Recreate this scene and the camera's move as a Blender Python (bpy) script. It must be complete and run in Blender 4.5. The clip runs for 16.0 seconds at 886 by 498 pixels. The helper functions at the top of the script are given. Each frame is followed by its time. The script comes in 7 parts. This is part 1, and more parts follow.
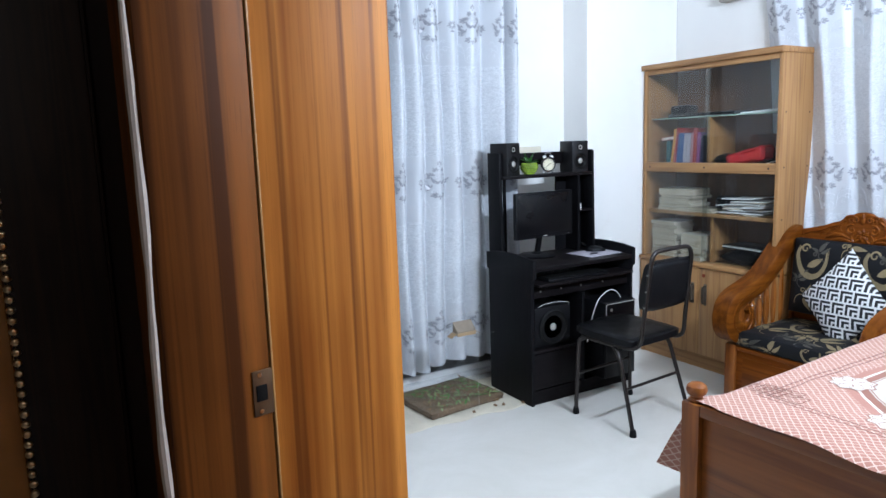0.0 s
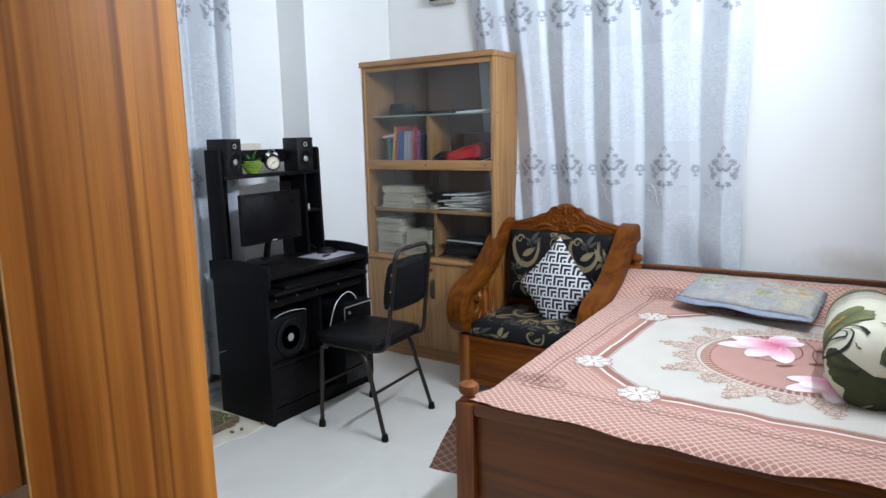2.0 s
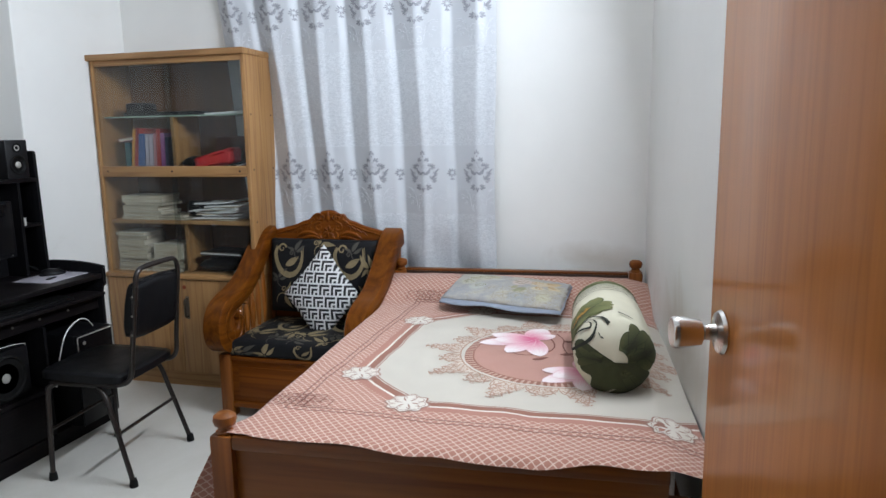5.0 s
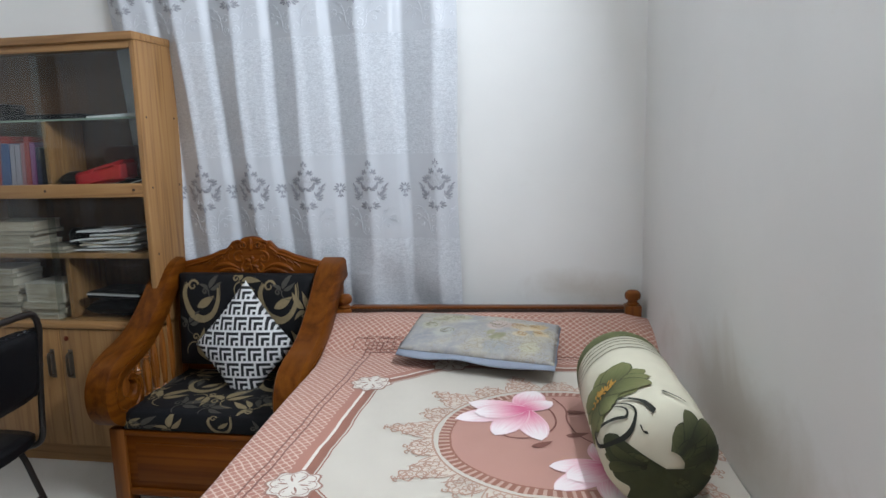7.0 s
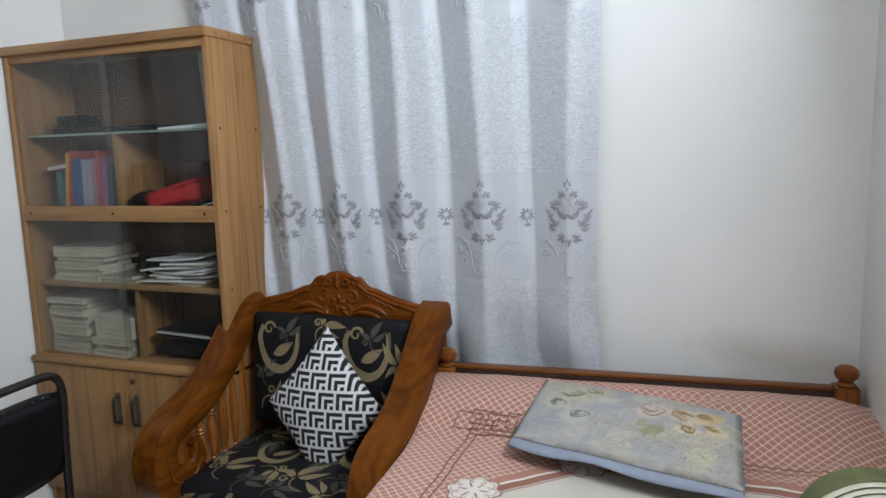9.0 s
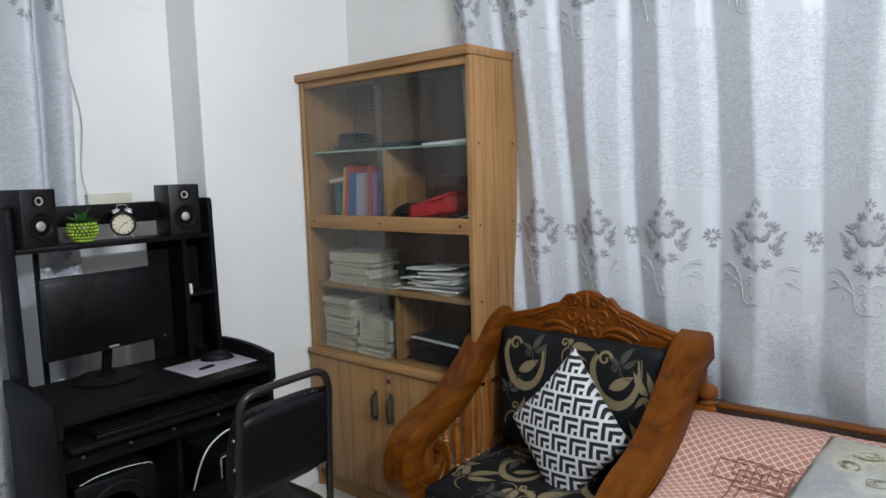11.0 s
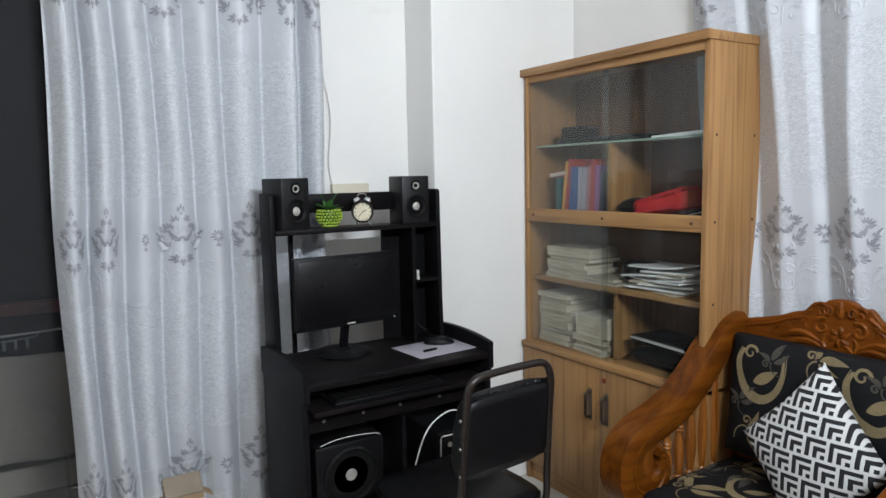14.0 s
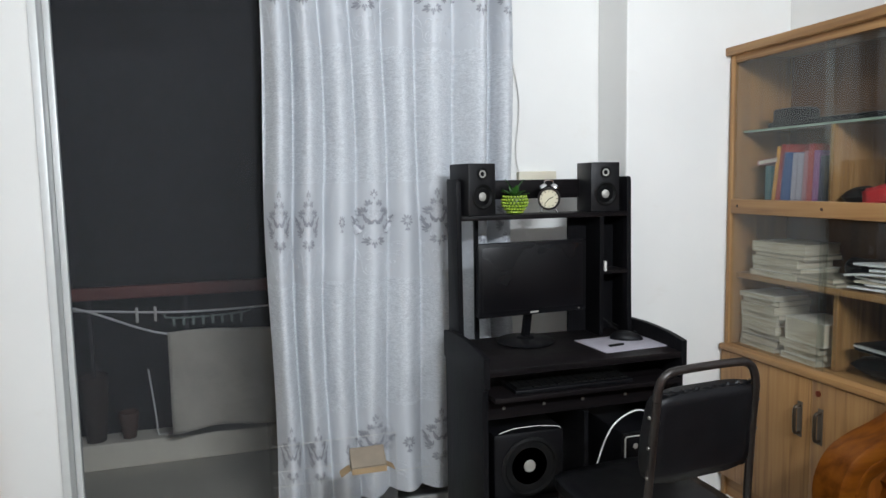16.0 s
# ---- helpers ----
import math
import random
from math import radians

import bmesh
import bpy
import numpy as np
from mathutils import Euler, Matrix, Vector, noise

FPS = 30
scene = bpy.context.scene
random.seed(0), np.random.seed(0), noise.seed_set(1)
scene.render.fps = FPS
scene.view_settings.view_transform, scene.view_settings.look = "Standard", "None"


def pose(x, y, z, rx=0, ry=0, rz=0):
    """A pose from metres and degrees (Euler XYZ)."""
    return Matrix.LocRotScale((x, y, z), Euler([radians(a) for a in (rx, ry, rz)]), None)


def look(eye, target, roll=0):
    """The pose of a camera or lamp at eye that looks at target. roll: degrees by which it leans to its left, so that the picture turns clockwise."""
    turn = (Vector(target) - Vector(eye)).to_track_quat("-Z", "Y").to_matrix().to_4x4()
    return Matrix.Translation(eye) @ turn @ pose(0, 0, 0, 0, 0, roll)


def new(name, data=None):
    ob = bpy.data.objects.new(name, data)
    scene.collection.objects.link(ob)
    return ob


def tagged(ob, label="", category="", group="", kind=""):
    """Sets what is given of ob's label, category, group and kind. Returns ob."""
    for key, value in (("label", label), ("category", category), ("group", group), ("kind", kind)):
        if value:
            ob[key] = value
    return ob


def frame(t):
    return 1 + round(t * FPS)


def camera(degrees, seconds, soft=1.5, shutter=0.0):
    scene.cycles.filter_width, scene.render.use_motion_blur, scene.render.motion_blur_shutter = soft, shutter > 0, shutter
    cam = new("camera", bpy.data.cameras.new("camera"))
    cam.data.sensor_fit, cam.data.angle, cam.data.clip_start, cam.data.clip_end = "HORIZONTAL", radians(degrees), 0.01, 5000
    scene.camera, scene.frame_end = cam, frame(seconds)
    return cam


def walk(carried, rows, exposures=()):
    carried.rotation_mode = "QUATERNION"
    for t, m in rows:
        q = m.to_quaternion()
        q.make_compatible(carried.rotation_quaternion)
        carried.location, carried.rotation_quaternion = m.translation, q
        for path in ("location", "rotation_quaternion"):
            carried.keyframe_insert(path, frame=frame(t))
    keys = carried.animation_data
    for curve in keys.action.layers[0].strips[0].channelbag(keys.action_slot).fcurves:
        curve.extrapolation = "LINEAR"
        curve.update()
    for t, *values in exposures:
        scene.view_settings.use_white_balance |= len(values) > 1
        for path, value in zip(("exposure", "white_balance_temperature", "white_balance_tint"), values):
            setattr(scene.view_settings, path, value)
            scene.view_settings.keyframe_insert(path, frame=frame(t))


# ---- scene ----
cam = camera(66.10, 16.0)

PATH = [
    (0, (0.119, 0.278, 1.414), (-1.593, 1.266, 1.108), -1.87),
    (0.5, (0.031, 0.274, 1.412), (-1.594, 1.398, 1.102), -1.69),
    (1, (-0.076, 0.273, 1.412), (-1.558, 1.578, 1.096), -1.63),
    (1.5, (-0.15, 0.273, 1.406), (-1.435, 1.77, 1.08), -1.42),
    (2, (-0.179, 0.28, 1.4), (-1.295, 1.907, 1.07), -1.29),
    (2.5, (-0.173, 0.295, 1.398), (-1.134, 2.017, 1.066), -1.25),
    (3, (-0.16, 0.308, 1.397), (-1.006, 2.09, 1.067), -1.15),
    (3.5, (-0.144, 0.318, 1.4), (-0.906, 2.137, 1.069), -1.14),
    (4, (-0.131, 0.327, 1.395), (-0.81, 2.18, 1.068), -1.18),
    (4.5, (-0.15, 0.341, 1.391), (-0.742, 2.223, 1.063), -1.09),
    (4.7, (-0.168, 0.362, 1.391), (-0.727, 2.254, 1.063), -0.98),
    (7, (-0.434, 1.058, 1.397), (-0.772, 3.004, 1.08), -1.53),
    (7.5, (-0.444, 1.261, 1.422), (-0.779, 3.205, 1.093), -1.62),
    (8, (-0.457, 1.437, 1.418), (-0.902, 3.361, 1.102), -1.64),
    (8.5, (-0.522, 1.593, 1.415), (-1.114, 3.48, 1.117), -1.64),
    (9, (-0.569, 1.68, 1.416), (-1.254, 3.538, 1.134), -1.68),
    (9.5, (-0.594, 1.729, 1.417), (-1.439, 3.522, 1.154), -1.66),
    (10, (-0.606, 1.75, 1.429), (-1.658, 3.433, 1.178), -1.55),
    (12.3, (-0.62, 1.723, 1.411), (-2.102, 3.05, 1.203), -1.41),
    (12.5, (-0.62, 1.721, 1.417), (-2.131, 3.014, 1.207), -1.27),
    (13, (-0.633, 1.713, 1.406), (-2.203, 2.934, 1.201), -1.28),
    (13.5, (-0.65, 1.701, 1.406), (-2.278, 2.844, 1.195), -1.14),
    (14, (-0.67, 1.69, 1.403), (-2.355, 2.746, 1.189), -1.12),
    (14.5, (-0.689, 1.686, 1.393), (-2.436, 2.636, 1.18), -1.03),
    (15, (-0.708, 1.687, 1.381), (-2.516, 2.516, 1.168), -1.07),
    (15.5, (-0.713, 1.699, 1.364), (-2.571, 2.408, 1.154), -1.15),
    (16, (-0.716, 1.705, 1.345), (-2.623, 2.275, 1.147), -1.02),
]
walk(cam, [(t, look(eye, target, roll)) for t, eye, target, roll in PATH], exposures=[(0.0, 0.58, 5850, 10), (1.0, 0.45, 5950, 10), (2.5, 0.18, 6200, 10), (4.5, 0.02, 6420, 10), (7.0, -0.22, 6500, 10), (9.5, -0.24, 6550, 10), (10.2, -0.19, 6550, 10), (12.5, 0.09, 6750, 10), (14.0, 0.14, 6750, 10), (16.0, 0.24, 6780, 10)])

# ---- light ----
world = bpy.data.worlds.new("night")
scene.world = world
world.use_nodes = True
world.node_tree.nodes["Background"].inputs[0].default_value = (0.05, 0.06, 0.08, 1)
world.node_tree.nodes["Background"].inputs[1].default_value = 0.12

ROOM_W, ROOM_N, ROOM_S = -3.29, 3.93, 0.768      # wall faces
COL_X, COL_Y = -3.07, 3.16                       # corner column
HALL_S = -1.3
CEIL = 2.75


def east_x(y):
    """The east wall runs slightly askew."""
    return -0.095 + (ROOM_N - y) * 0.075


# ---- shapes ----
def empty(name, x, y, z, rz=0):
    ob = new(name)
    ob.empty_display_size = 0.1
    ob.matrix_basis = pose(x, y, z, 0, 0, rz)
    return ob


def finish(name, bm, material, smooth=False):
    bmesh.ops.recalc_face_normals(bm, faces=bm.faces)
    me = bpy.data.meshes.new(name)
    bm.to_mesh(me)
    bm.free()
    mats = material if isinstance(material, (list, tuple)) else [material]
    for m in mats:
        me.materials.append(m)
    if smooth:
        me.polygons.foreach_set("use_smooth", [True] * len(me.polygons))
        if smooth != "all":
            me.set_sharp_from_angle(angle=radians(38))
    return me


def part(name, bm, material, parent=None, label="", smooth=True):
    ob = new(name, finish(name, bm, material, smooth))
    if parent is not None:
        ob.parent = parent
    if label:
        ob["label"] = label
    return ob


def thing(name, bm, material, label, category, group="", kind="", smooth=True):
    return tagged(part(name, bm, material, None, "", smooth), label, category, group, kind)


def box(x0, x1, y0, y1, z0, z1, bevel=0.0, bm=None, seg=2):
    b = bmesh.new()
    bmesh.ops.create_cube(b, size=1.0)
    for v in b.verts:
        v.co = Vector((x0 + (v.co.x + .5) * (x1 - x0), y0 + (v.co.y + .5) * (y1 - y0), z0 + (v.co.z + .5) * (z1 - z0)))
    if bevel:
        bmesh.ops.bevel(b, geom=b.edges[:], offset=bevel, segments=seg, affect="EDGES", profile=0.5)
    return merge(bm, b)


def merge(bm, b):
    if bm is None:
        return b
    me = bpy.data.meshes.new("tmp")
    b.to_mesh(me)
    b.free()
    bm.from_mesh(me)
    bpy.data.meshes.remove(me)
    return bm


def moved(b, m):
    bmesh.ops.transform(b, matrix=m, verts=b.verts[:])
    return b


def lathe(profile, n=20, bm=None, m=None):
    """Turned shape round z from (radius, height) rows."""
    b = bmesh.new()
    rings = []
    for r, z in profile:
        if r < 1e-5:
            rings.append([b.verts.new((0, 0, z))])
        else:
            rings.append([b.verts.new((r * math.cos(2 * math.pi * i / n), r * math.sin(2 * math.pi * i / n), z)) for i in range(n)])
    for a, c in zip(rings, rings[1:]):
        for i in range(n):
            j = (i + 1) % n
            if len(a) == 1 and len(c) > 1:
                b.faces.new((a[0], c[i], c[j]))
            elif len(c) == 1 and len(a) > 1:
                b.faces.new((a[i], a[j], c[0]))
            elif len(a) > 1:
                b.faces.new((a[i], a[j], c[j], c[i]))
    for ring in (rings[0], rings[-1]):
        if len(ring) > 2:
            b.faces.new(ring)
    if m is not None:
        moved(b, m)
    return merge(bm, b)


def smooth_path(pts, steps=6, closed=False):
    """Catmull-Rom through the points."""
    p = [Vector(q) for q in pts]
    n = len(p)
    out = []
    for i in range(n if closed else n - 1):
        a = p[(i - 1) % n] if closed or i > 0 else p[0]
        b, c = p[i], p[(i + 1) % n]
        d = p[(i + 2) % n] if closed or i + 2 < n else p[-1]
        for k in range(steps):
            t = k / steps
            out.append(0.5 * ((2 * b) + (c - a) * t + (2 * a - 5 * b + 4 * c - d) * t * t + (3 * b - a - 3 * c + d) * t ** 3))
    if not closed:
        out.append(p[-1])
    return out


def tube(pts, r, n=8, bm=None, closed=False):
    """A round bar along a path; r may be a function of 0..1."""
    b = bmesh.new()
    p = [Vector(q) for q in pts]
    rings, side = [], None
    for i, q in enumerate(p):
        if closed:
            d = p[(i + 1) % len(p)] - p[i - 1]
        else:
            d = p[min(i + 1, len(p) - 1)] - p[max(i - 1, 0)]
        d.normalize()
        if side is None:
            side = d.orthogonal().normalized()
        side = (side - d * side.dot(d)).normalized()
        up = d.cross(side)
        rr = r(i / max(1, len(p) - 1)) if callable(r) else r
        rings.append([b.verts.new(q + rr * (math.cos(2 * math.pi * k / n) * side + math.sin(2 * math.pi * k / n) * up)) for k in range(n)])
    pairs = list(zip(rings, rings[1:])) + ([(rings[-1], rings[0])] if closed else [])
    for a, c in pairs:
        for k in range(n):
            b.faces.new((a[k], a[(k + 1) % n], c[(k + 1) % n], c[k]))
    if not closed:
        b.faces.new(rings[0])
        b.faces.new(rings[-1])
    return merge(bm, b)


def prism(outline, x0, x1, plane="yz", bevel=0.0, bm=None, seg=2):
    """An outline of 2D points pushed from x0 to x1 across its plane."""
    b = bmesh.new()

    def at(p, d):
        u, v = p[0], p[1]
        return {"yz": (d, u, v), "xz": (u, d, v), "xy": (u, v, d)}[plane]

    f = b.faces.new([b.verts.new(at(p, x0)) for p in outline])
    r = bmesh.ops.extrude_face_region(b, geom=[f])
    move = Vector(at((0, 0), x1 - x0))
    for v in r["geom"]:
        if isinstance(v, bmesh.types.BMVert):
            v.co += move
    bmesh.ops.recalc_face_normals(b, faces=b.faces)
    if bevel:
        edges = [e for e in b.edges if any(len(g.verts) > 4 for g in e.link_faces)]
        bmesh.ops.bevel(b, geom=edges, offset=bevel, segments=seg, affect="EDGES", profile=0.5)
    return merge(bm, b)


def sheet(nu, nv, place, bm=None, thick=0.0):
    """A grid; place(u, v) gives its points for u and v in 0..1. thick: a second skin behind it."""
    b = bmesh.new()
    rows = [[b.verts.new(place(i / nu, j / nv)) for i in range(nu + 1)] for j in range(nv + 1)]
    for j in range(nv):
        for i in range(nu):
            b.faces.new((rows[j][i], rows[j][i + 1], rows[j + 1][i + 1], rows[j + 1][i]))
    if thick:
        bmesh.ops.recalc_face_normals(b, faces=b.faces)
        bmesh.ops.solidify(b, geom=b.faces[:], thickness=thick)
    return merge(bm, b)


def cushion(w, h, t, power=0.5, nu=28, wrinkle=0.0, seed=0, pinch=0.0):
    """A stuffed rectangle, w by h in x and y, t thick, with a seam round its edge."""
    b = bmesh.new()

    def surf(sign):
        def f(u, v):
            a, c = 2 * u - 1, 2 * v - 1
            bulge = max(0.0, (1 - a * a) * (1 - c * c)) ** power
            k = 1 - pinch * (1 - abs(a * c) ** 1.0) * (max(abs(a), abs(c)) ** 3)
            n = noise.noise(Vector((a * 2.3 + seed, c * 2.3, sign * 2.0))) * wrinkle * (0.3 + bulge)
            return (a * w / 2 * k, c * h / 2 * k, sign * t / 2 * bulge + n)
        return f
    sheet(nu, nu, surf(1), b)
    sheet(nu, nu, surf(-1), b)
    bmesh.ops.remove_doubles(b, verts=b.verts[:], dist=0.0008)
    return b


# ---- materials ----
def nodes_of(name):
    m = bpy.data.materials.new(name)
    m.use_nodes = True
    nt = m.node_tree
    return m, nt, nt.nodes["Principled BSDF"]


def link(nt, a, b):
    nt.links.new(a, b)


def math_node(nt, op, a, b=None, c=None, clamp=False):
    n = nt.nodes.new("ShaderNodeMath")
    n.operation = op
    n.use_clamp = clamp
    for i, v in enumerate((a, b, c)):
        if v is None:
            continue
        if isinstance(v, (int, float)):
            n.inputs[i].default_value = v
        else:
            nt.links.new(v, n.inputs[i])
    return n.outputs[0]


def mix_color(nt, fac, a, b, blend="MIX"):
    n = nt.nodes.new("ShaderNodeMix")
    n.data_type = "RGBA"
    n.blend_type = blend
    for sock, v in ((n.inputs[0], fac), (n.inputs[6], a), (n.inputs[7], b)):
        if isinstance(v, (int, float)):
            sock.default_value = v
        elif isinstance(v, tuple):
            sock.default_value = (*v, 1) if len(v) == 3 else v
        else:
            nt.links.new(v, sock)
    return n.outputs[2]


def ramp(nt, fac, stops):
    n = nt.nodes.new("ShaderNodeValToRGB")
    el = n.color_ramp.elements
    while len(el) < len(stops):
        el.new(0.5)
    for e, (p, c) in zip(el, stops):
        e.position = p
        e.color = (*c, 1) if len(c) == 3 else c
    nt.links.new(fac, n.inputs[0])
    return n.outputs[0]


def coords(nt, scale=(1, 1, 1), source="Object"):
    t = nt.nodes.new("ShaderNodeTexCoord")
    mp = nt.nodes.new("ShaderNodeMapping")
    mp.inputs["Scale"].default_value = scale
    nt.links.new(t.outputs[source], mp.inputs[0])
    return mp.outputs[0]


def noise_node(nt, vec, scale, detail=4, rough=0.55, distort=0.0):
    n = nt.nodes.new("ShaderNodeTexNoise")
    n.inputs["Scale"].default_value = scale
    n.inputs["Detail"].default_value = detail
    n.inputs["Roughness"].default_value = rough
    n.inputs["Distortion"].default_value = distort
    nt.links.new(vec, n.inputs["Vector"])
    return n.outputs["Fac"]


def bump(nt, bsdf, height, strength, distance=0.002):
    n = nt.nodes.new("ShaderNodeBump")
    n.inputs["Strength"].default_value = strength
    n.inputs["Distance"].default_value = distance
    nt.links.new(height, n.inputs["Height"])
    nt.links.new(n.outputs[0], bsdf.inputs["Normal"])


def plain(name, color, rough=0.5, metal=0.0, vary=0.12, scale=30, bumped=0.1, coat=0.0, spec=0.5):
    m, nt, b = nodes_of(name)
    v = coords(nt)
    f = noise_node(nt, v, scale, 5)
    f2 = noise_node(nt, v, scale * 0.13, 3)
    both = math_node(nt, "ADD", math_node(nt, "MULTIPLY", f, 0.5), math_node(nt, "MULTIPLY", f2, 0.5))
    lo = tuple(max(0, c * (1 - vary)) for c in color)
    hi = tuple(min(1, c * (1 + vary)) for c in color)
    link(nt, ramp(nt, both, [(0.3, lo), (0.7, hi)]), b.inputs["Base Color"])
    b.inputs["Roughness"].default_value = rough
    rr = math_node(nt, "MULTIPLY_ADD", f2, 0.25, rough - 0.12, clamp=True)
    link(nt, rr, b.inputs["Roughness"])
    b.inputs["Metallic"].default_value = metal
    b.inputs["Specular IOR Level"].default_value = 0.3 if max(color) < 0.012 else spec
    b.inputs["Coat Weight"].default_value = coat
    if bumped:
        bump(nt, b, f, bumped, 0.001)
    return m


def wood(name, dark, mid, light, axis="z", scale=1.0, rough=0.35, coat=0.3, fig=0.5, spec=0.5):
    """Grain runs along axis; vessels, growth bands and a slow change of tone."""
    m, nt, b = nodes_of(name)
    long, across = 0.6 * scale, 15.0 * scale
    s = {"x": (long, across, across), "y": (across, long, across), "z": (across, across, long)}[axis]
    info = nt.nodes.new("ShaderNodeObjectInfo")
    v = coords(nt, s)
    shift = nt.nodes.new("ShaderNodeVectorMath")
    shift.operation = "ADD"
    link(nt, v, shift.inputs[0])
    link(nt, math_node(nt, "MULTIPLY", info.outputs["Random"], 37.0), shift.inputs[1])
    v = shift.outputs[0]
    bands = noise_node(nt, v, 1.0, 3, 0.5, fig)
    rings = math_node(nt, "FRACT", math_node(nt, "MULTIPLY", bands, 7.0))
    rings = math_node(nt, "ABSOLUTE", math_node(nt, "SUBTRACT", math_node(nt, "MULTIPLY", rings, 2.0), 1.0))
    fine = noise_node(nt, v, 9.0, 5, 0.65)
    slow = noise_node(nt, coords(nt), 1.7, 3)
    f = math_node(nt, "ADD", math_node(nt, "MULTIPLY", rings, 0.27), math_node(nt, "MULTIPLY", fine, 0.60))
    f = math_node(nt, "ADD", f, math_node(nt, "MULTIPLY", math_node(nt, "SUBTRACT", slow, 0.5), 0.35))
    link(nt, ramp(nt, f, [(0.18, dark), (0.45, mid), (0.8, light)]), b.inputs["Base Color"])
    link(nt, math_node(nt, "MULTIPLY_ADD", fine, 0.2, rough - 0.08), b.inputs["Roughness"])
    b.inputs["Coat Weight"].default_value = coat
    b.inputs["Coat Roughness"].default_value = 0.18
    b.inputs["Specular IOR Level"].default_value = 0.08 if max(mid) < 0.02 else spec
    bump(nt, b, fine, 0.12, 0.0008)
    return m


def teak_board(name, lo, hi, streak, across):
    """Planed teak, grain upright: broad soft bands, sparse thin dark streaks that taper out, fine pores."""
    m, nt, b = nodes_of(name)
    broad = noise_node(nt, coords(nt, (across, across, 0.35)), 1.0, 2, 0.5, 0.3)
    grain = noise_node(nt, coords(nt, (70, 70, 1.1)), 1.0, 4, 0.6, 0.4)
    pores = noise_node(nt, coords(nt, (420, 420, 14)), 1.0, 2, 0.5)
    slow = noise_node(nt, coords(nt), 2.3, 2)
    tone = math_node(nt, "ADD", math_node(nt, "MULTIPLY", broad, 0.75), math_node(nt, "ADD", math_node(nt, "MULTIPLY", grain, 0.22), math_node(nt, "MULTIPLY_ADD", slow, 0.30, -0.15)))
    col = ramp(nt, tone, [(0.34, lo), (0.64, hi)])
    lines = ramp(nt, noise_node(nt, coords(nt, (55, 55, 0.55)), 1.0, 2, 0.45, 0.25), [(0.54, (0, 0, 0)), (0.66, (1, 1, 1))])
    col = mix_color(nt, math_node(nt, "MULTIPLY", lines, 0.85), col, streak)
    col = mix_color(nt, math_node(nt, "MULTIPLY", ramp(nt, pores, [(0.58, (0, 0, 0)), (0.68, (1, 1, 1))]), 0.18), col, streak)
    link(nt, col, b.inputs["Base Color"])
    link(nt, math_node(nt, "MULTIPLY_ADD", grain, 0.2, 0.42), b.inputs["Roughness"])
    b.inputs["Specular IOR Level"].default_value = 0.14
    bump(nt, b, grain, 0.12, 0.0008)
    return m


def wall_paint(name, color, stain=None):
    """Emulsion paint; stain: (middle, radii) of a patch rubbed grey-brown by use."""
    m, nt, b = nodes_of(name)
    v = coords(nt)
    fine = noise_node(nt, v, 90, 4)
    broad = noise_node(nt, v, 1.1, 4, 0.6)
    smudge = noise_node(nt, coords(nt, (1, 1, 2.2)), 3.1, 6, 0.7)
    lo = tuple(c * 0.93 for c in color)
    base = ramp(nt, broad, [(0.3, lo), (0.65, color)])
    base = mix_color(nt, ramp(nt, smudge, [(0.62, (0, 0, 0)), (0.8, (0.25, 0.25, 0.25))]), base, (0.62, 0.58, 0.5))
    if stain:
        tc = nt.nodes.new("ShaderNodeTexCoord")
        mp = nt.nodes.new("ShaderNodeMapping")
        (cx, cy, cz), (rx, ry, rz) = stain
        mp.inputs["Location"].default_value = (-cx / rx, -cy / ry, -cz / rz)
        mp.inputs["Scale"].default_value = (1 / rx, 1 / ry, 1 / rz)
        link(nt, tc.outputs["Object"], mp.inputs[0])
        ln = nt.nodes.new("ShaderNodeVectorMath")
        ln.operation = "LENGTH"
        link(nt, mp.outputs[0], ln.inputs[0])
        cloud = noise_node(nt, tc.outputs["Object"], 3.4, 5, 0.6, 0.5)
        d = math_node(nt, "ADD", ln.outputs["Value"], math_node(nt, "MULTIPLY", math_node(nt, "SUBTRACT", cloud, 0.5), 1.9))
        mask = ramp(nt, d, [(0.2, (0.40, 0.40, 0.40)), (1.0, (0, 0, 0))])
        base = mix_color(nt, mask, base, (0.40, 0.31, 0.21))
    link(nt, base, b.inputs["Base Color"])
    b.inputs["Roughness"].default_value = 0.55
    bump(nt, b, math_node(nt, "ADD", fine, math_node(nt, "MULTIPLY", broad, 2.0)), 0.12, 0.0015)
    return m


M_WALL = wall_paint("cream_white_wall_paint", (0.805, 0.80, 0.775))
M_WALL_E = wall_paint("east_wall_paint", (0.78, 0.77, 0.74), ((0.02, 2.75, 0.70), (0.5, 0.85, 0.20)))
M_WALL_N = wall_paint("north_wall_paint", (0.815, 0.81, 0.785), ((-0.35, 3.93, 0.76), (0.30, 0.5, 0.10)))
M_TEAK_D = wood("dark_varnished_teak", (0.115, 0.031, 0.004), (0.200, 0.060, 0.008), (0.28, 0.094, 0.014), "z", 0.6, 0.36, 0.12, 0.5, 0.3)
M_CEIL = plain("ceiling_white", (0.82, 0.82, 0.81), 0.8, vary=0.03)
# hall walls carry the dim hall's shade in their base colour
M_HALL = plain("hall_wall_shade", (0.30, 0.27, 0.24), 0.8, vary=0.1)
M_TEAK = teak_board("varnished_teak", (0.28, 0.086, 0.011), (0.63, 0.250, 0.042), (0.14, 0.038, 0.0055), 21.0)
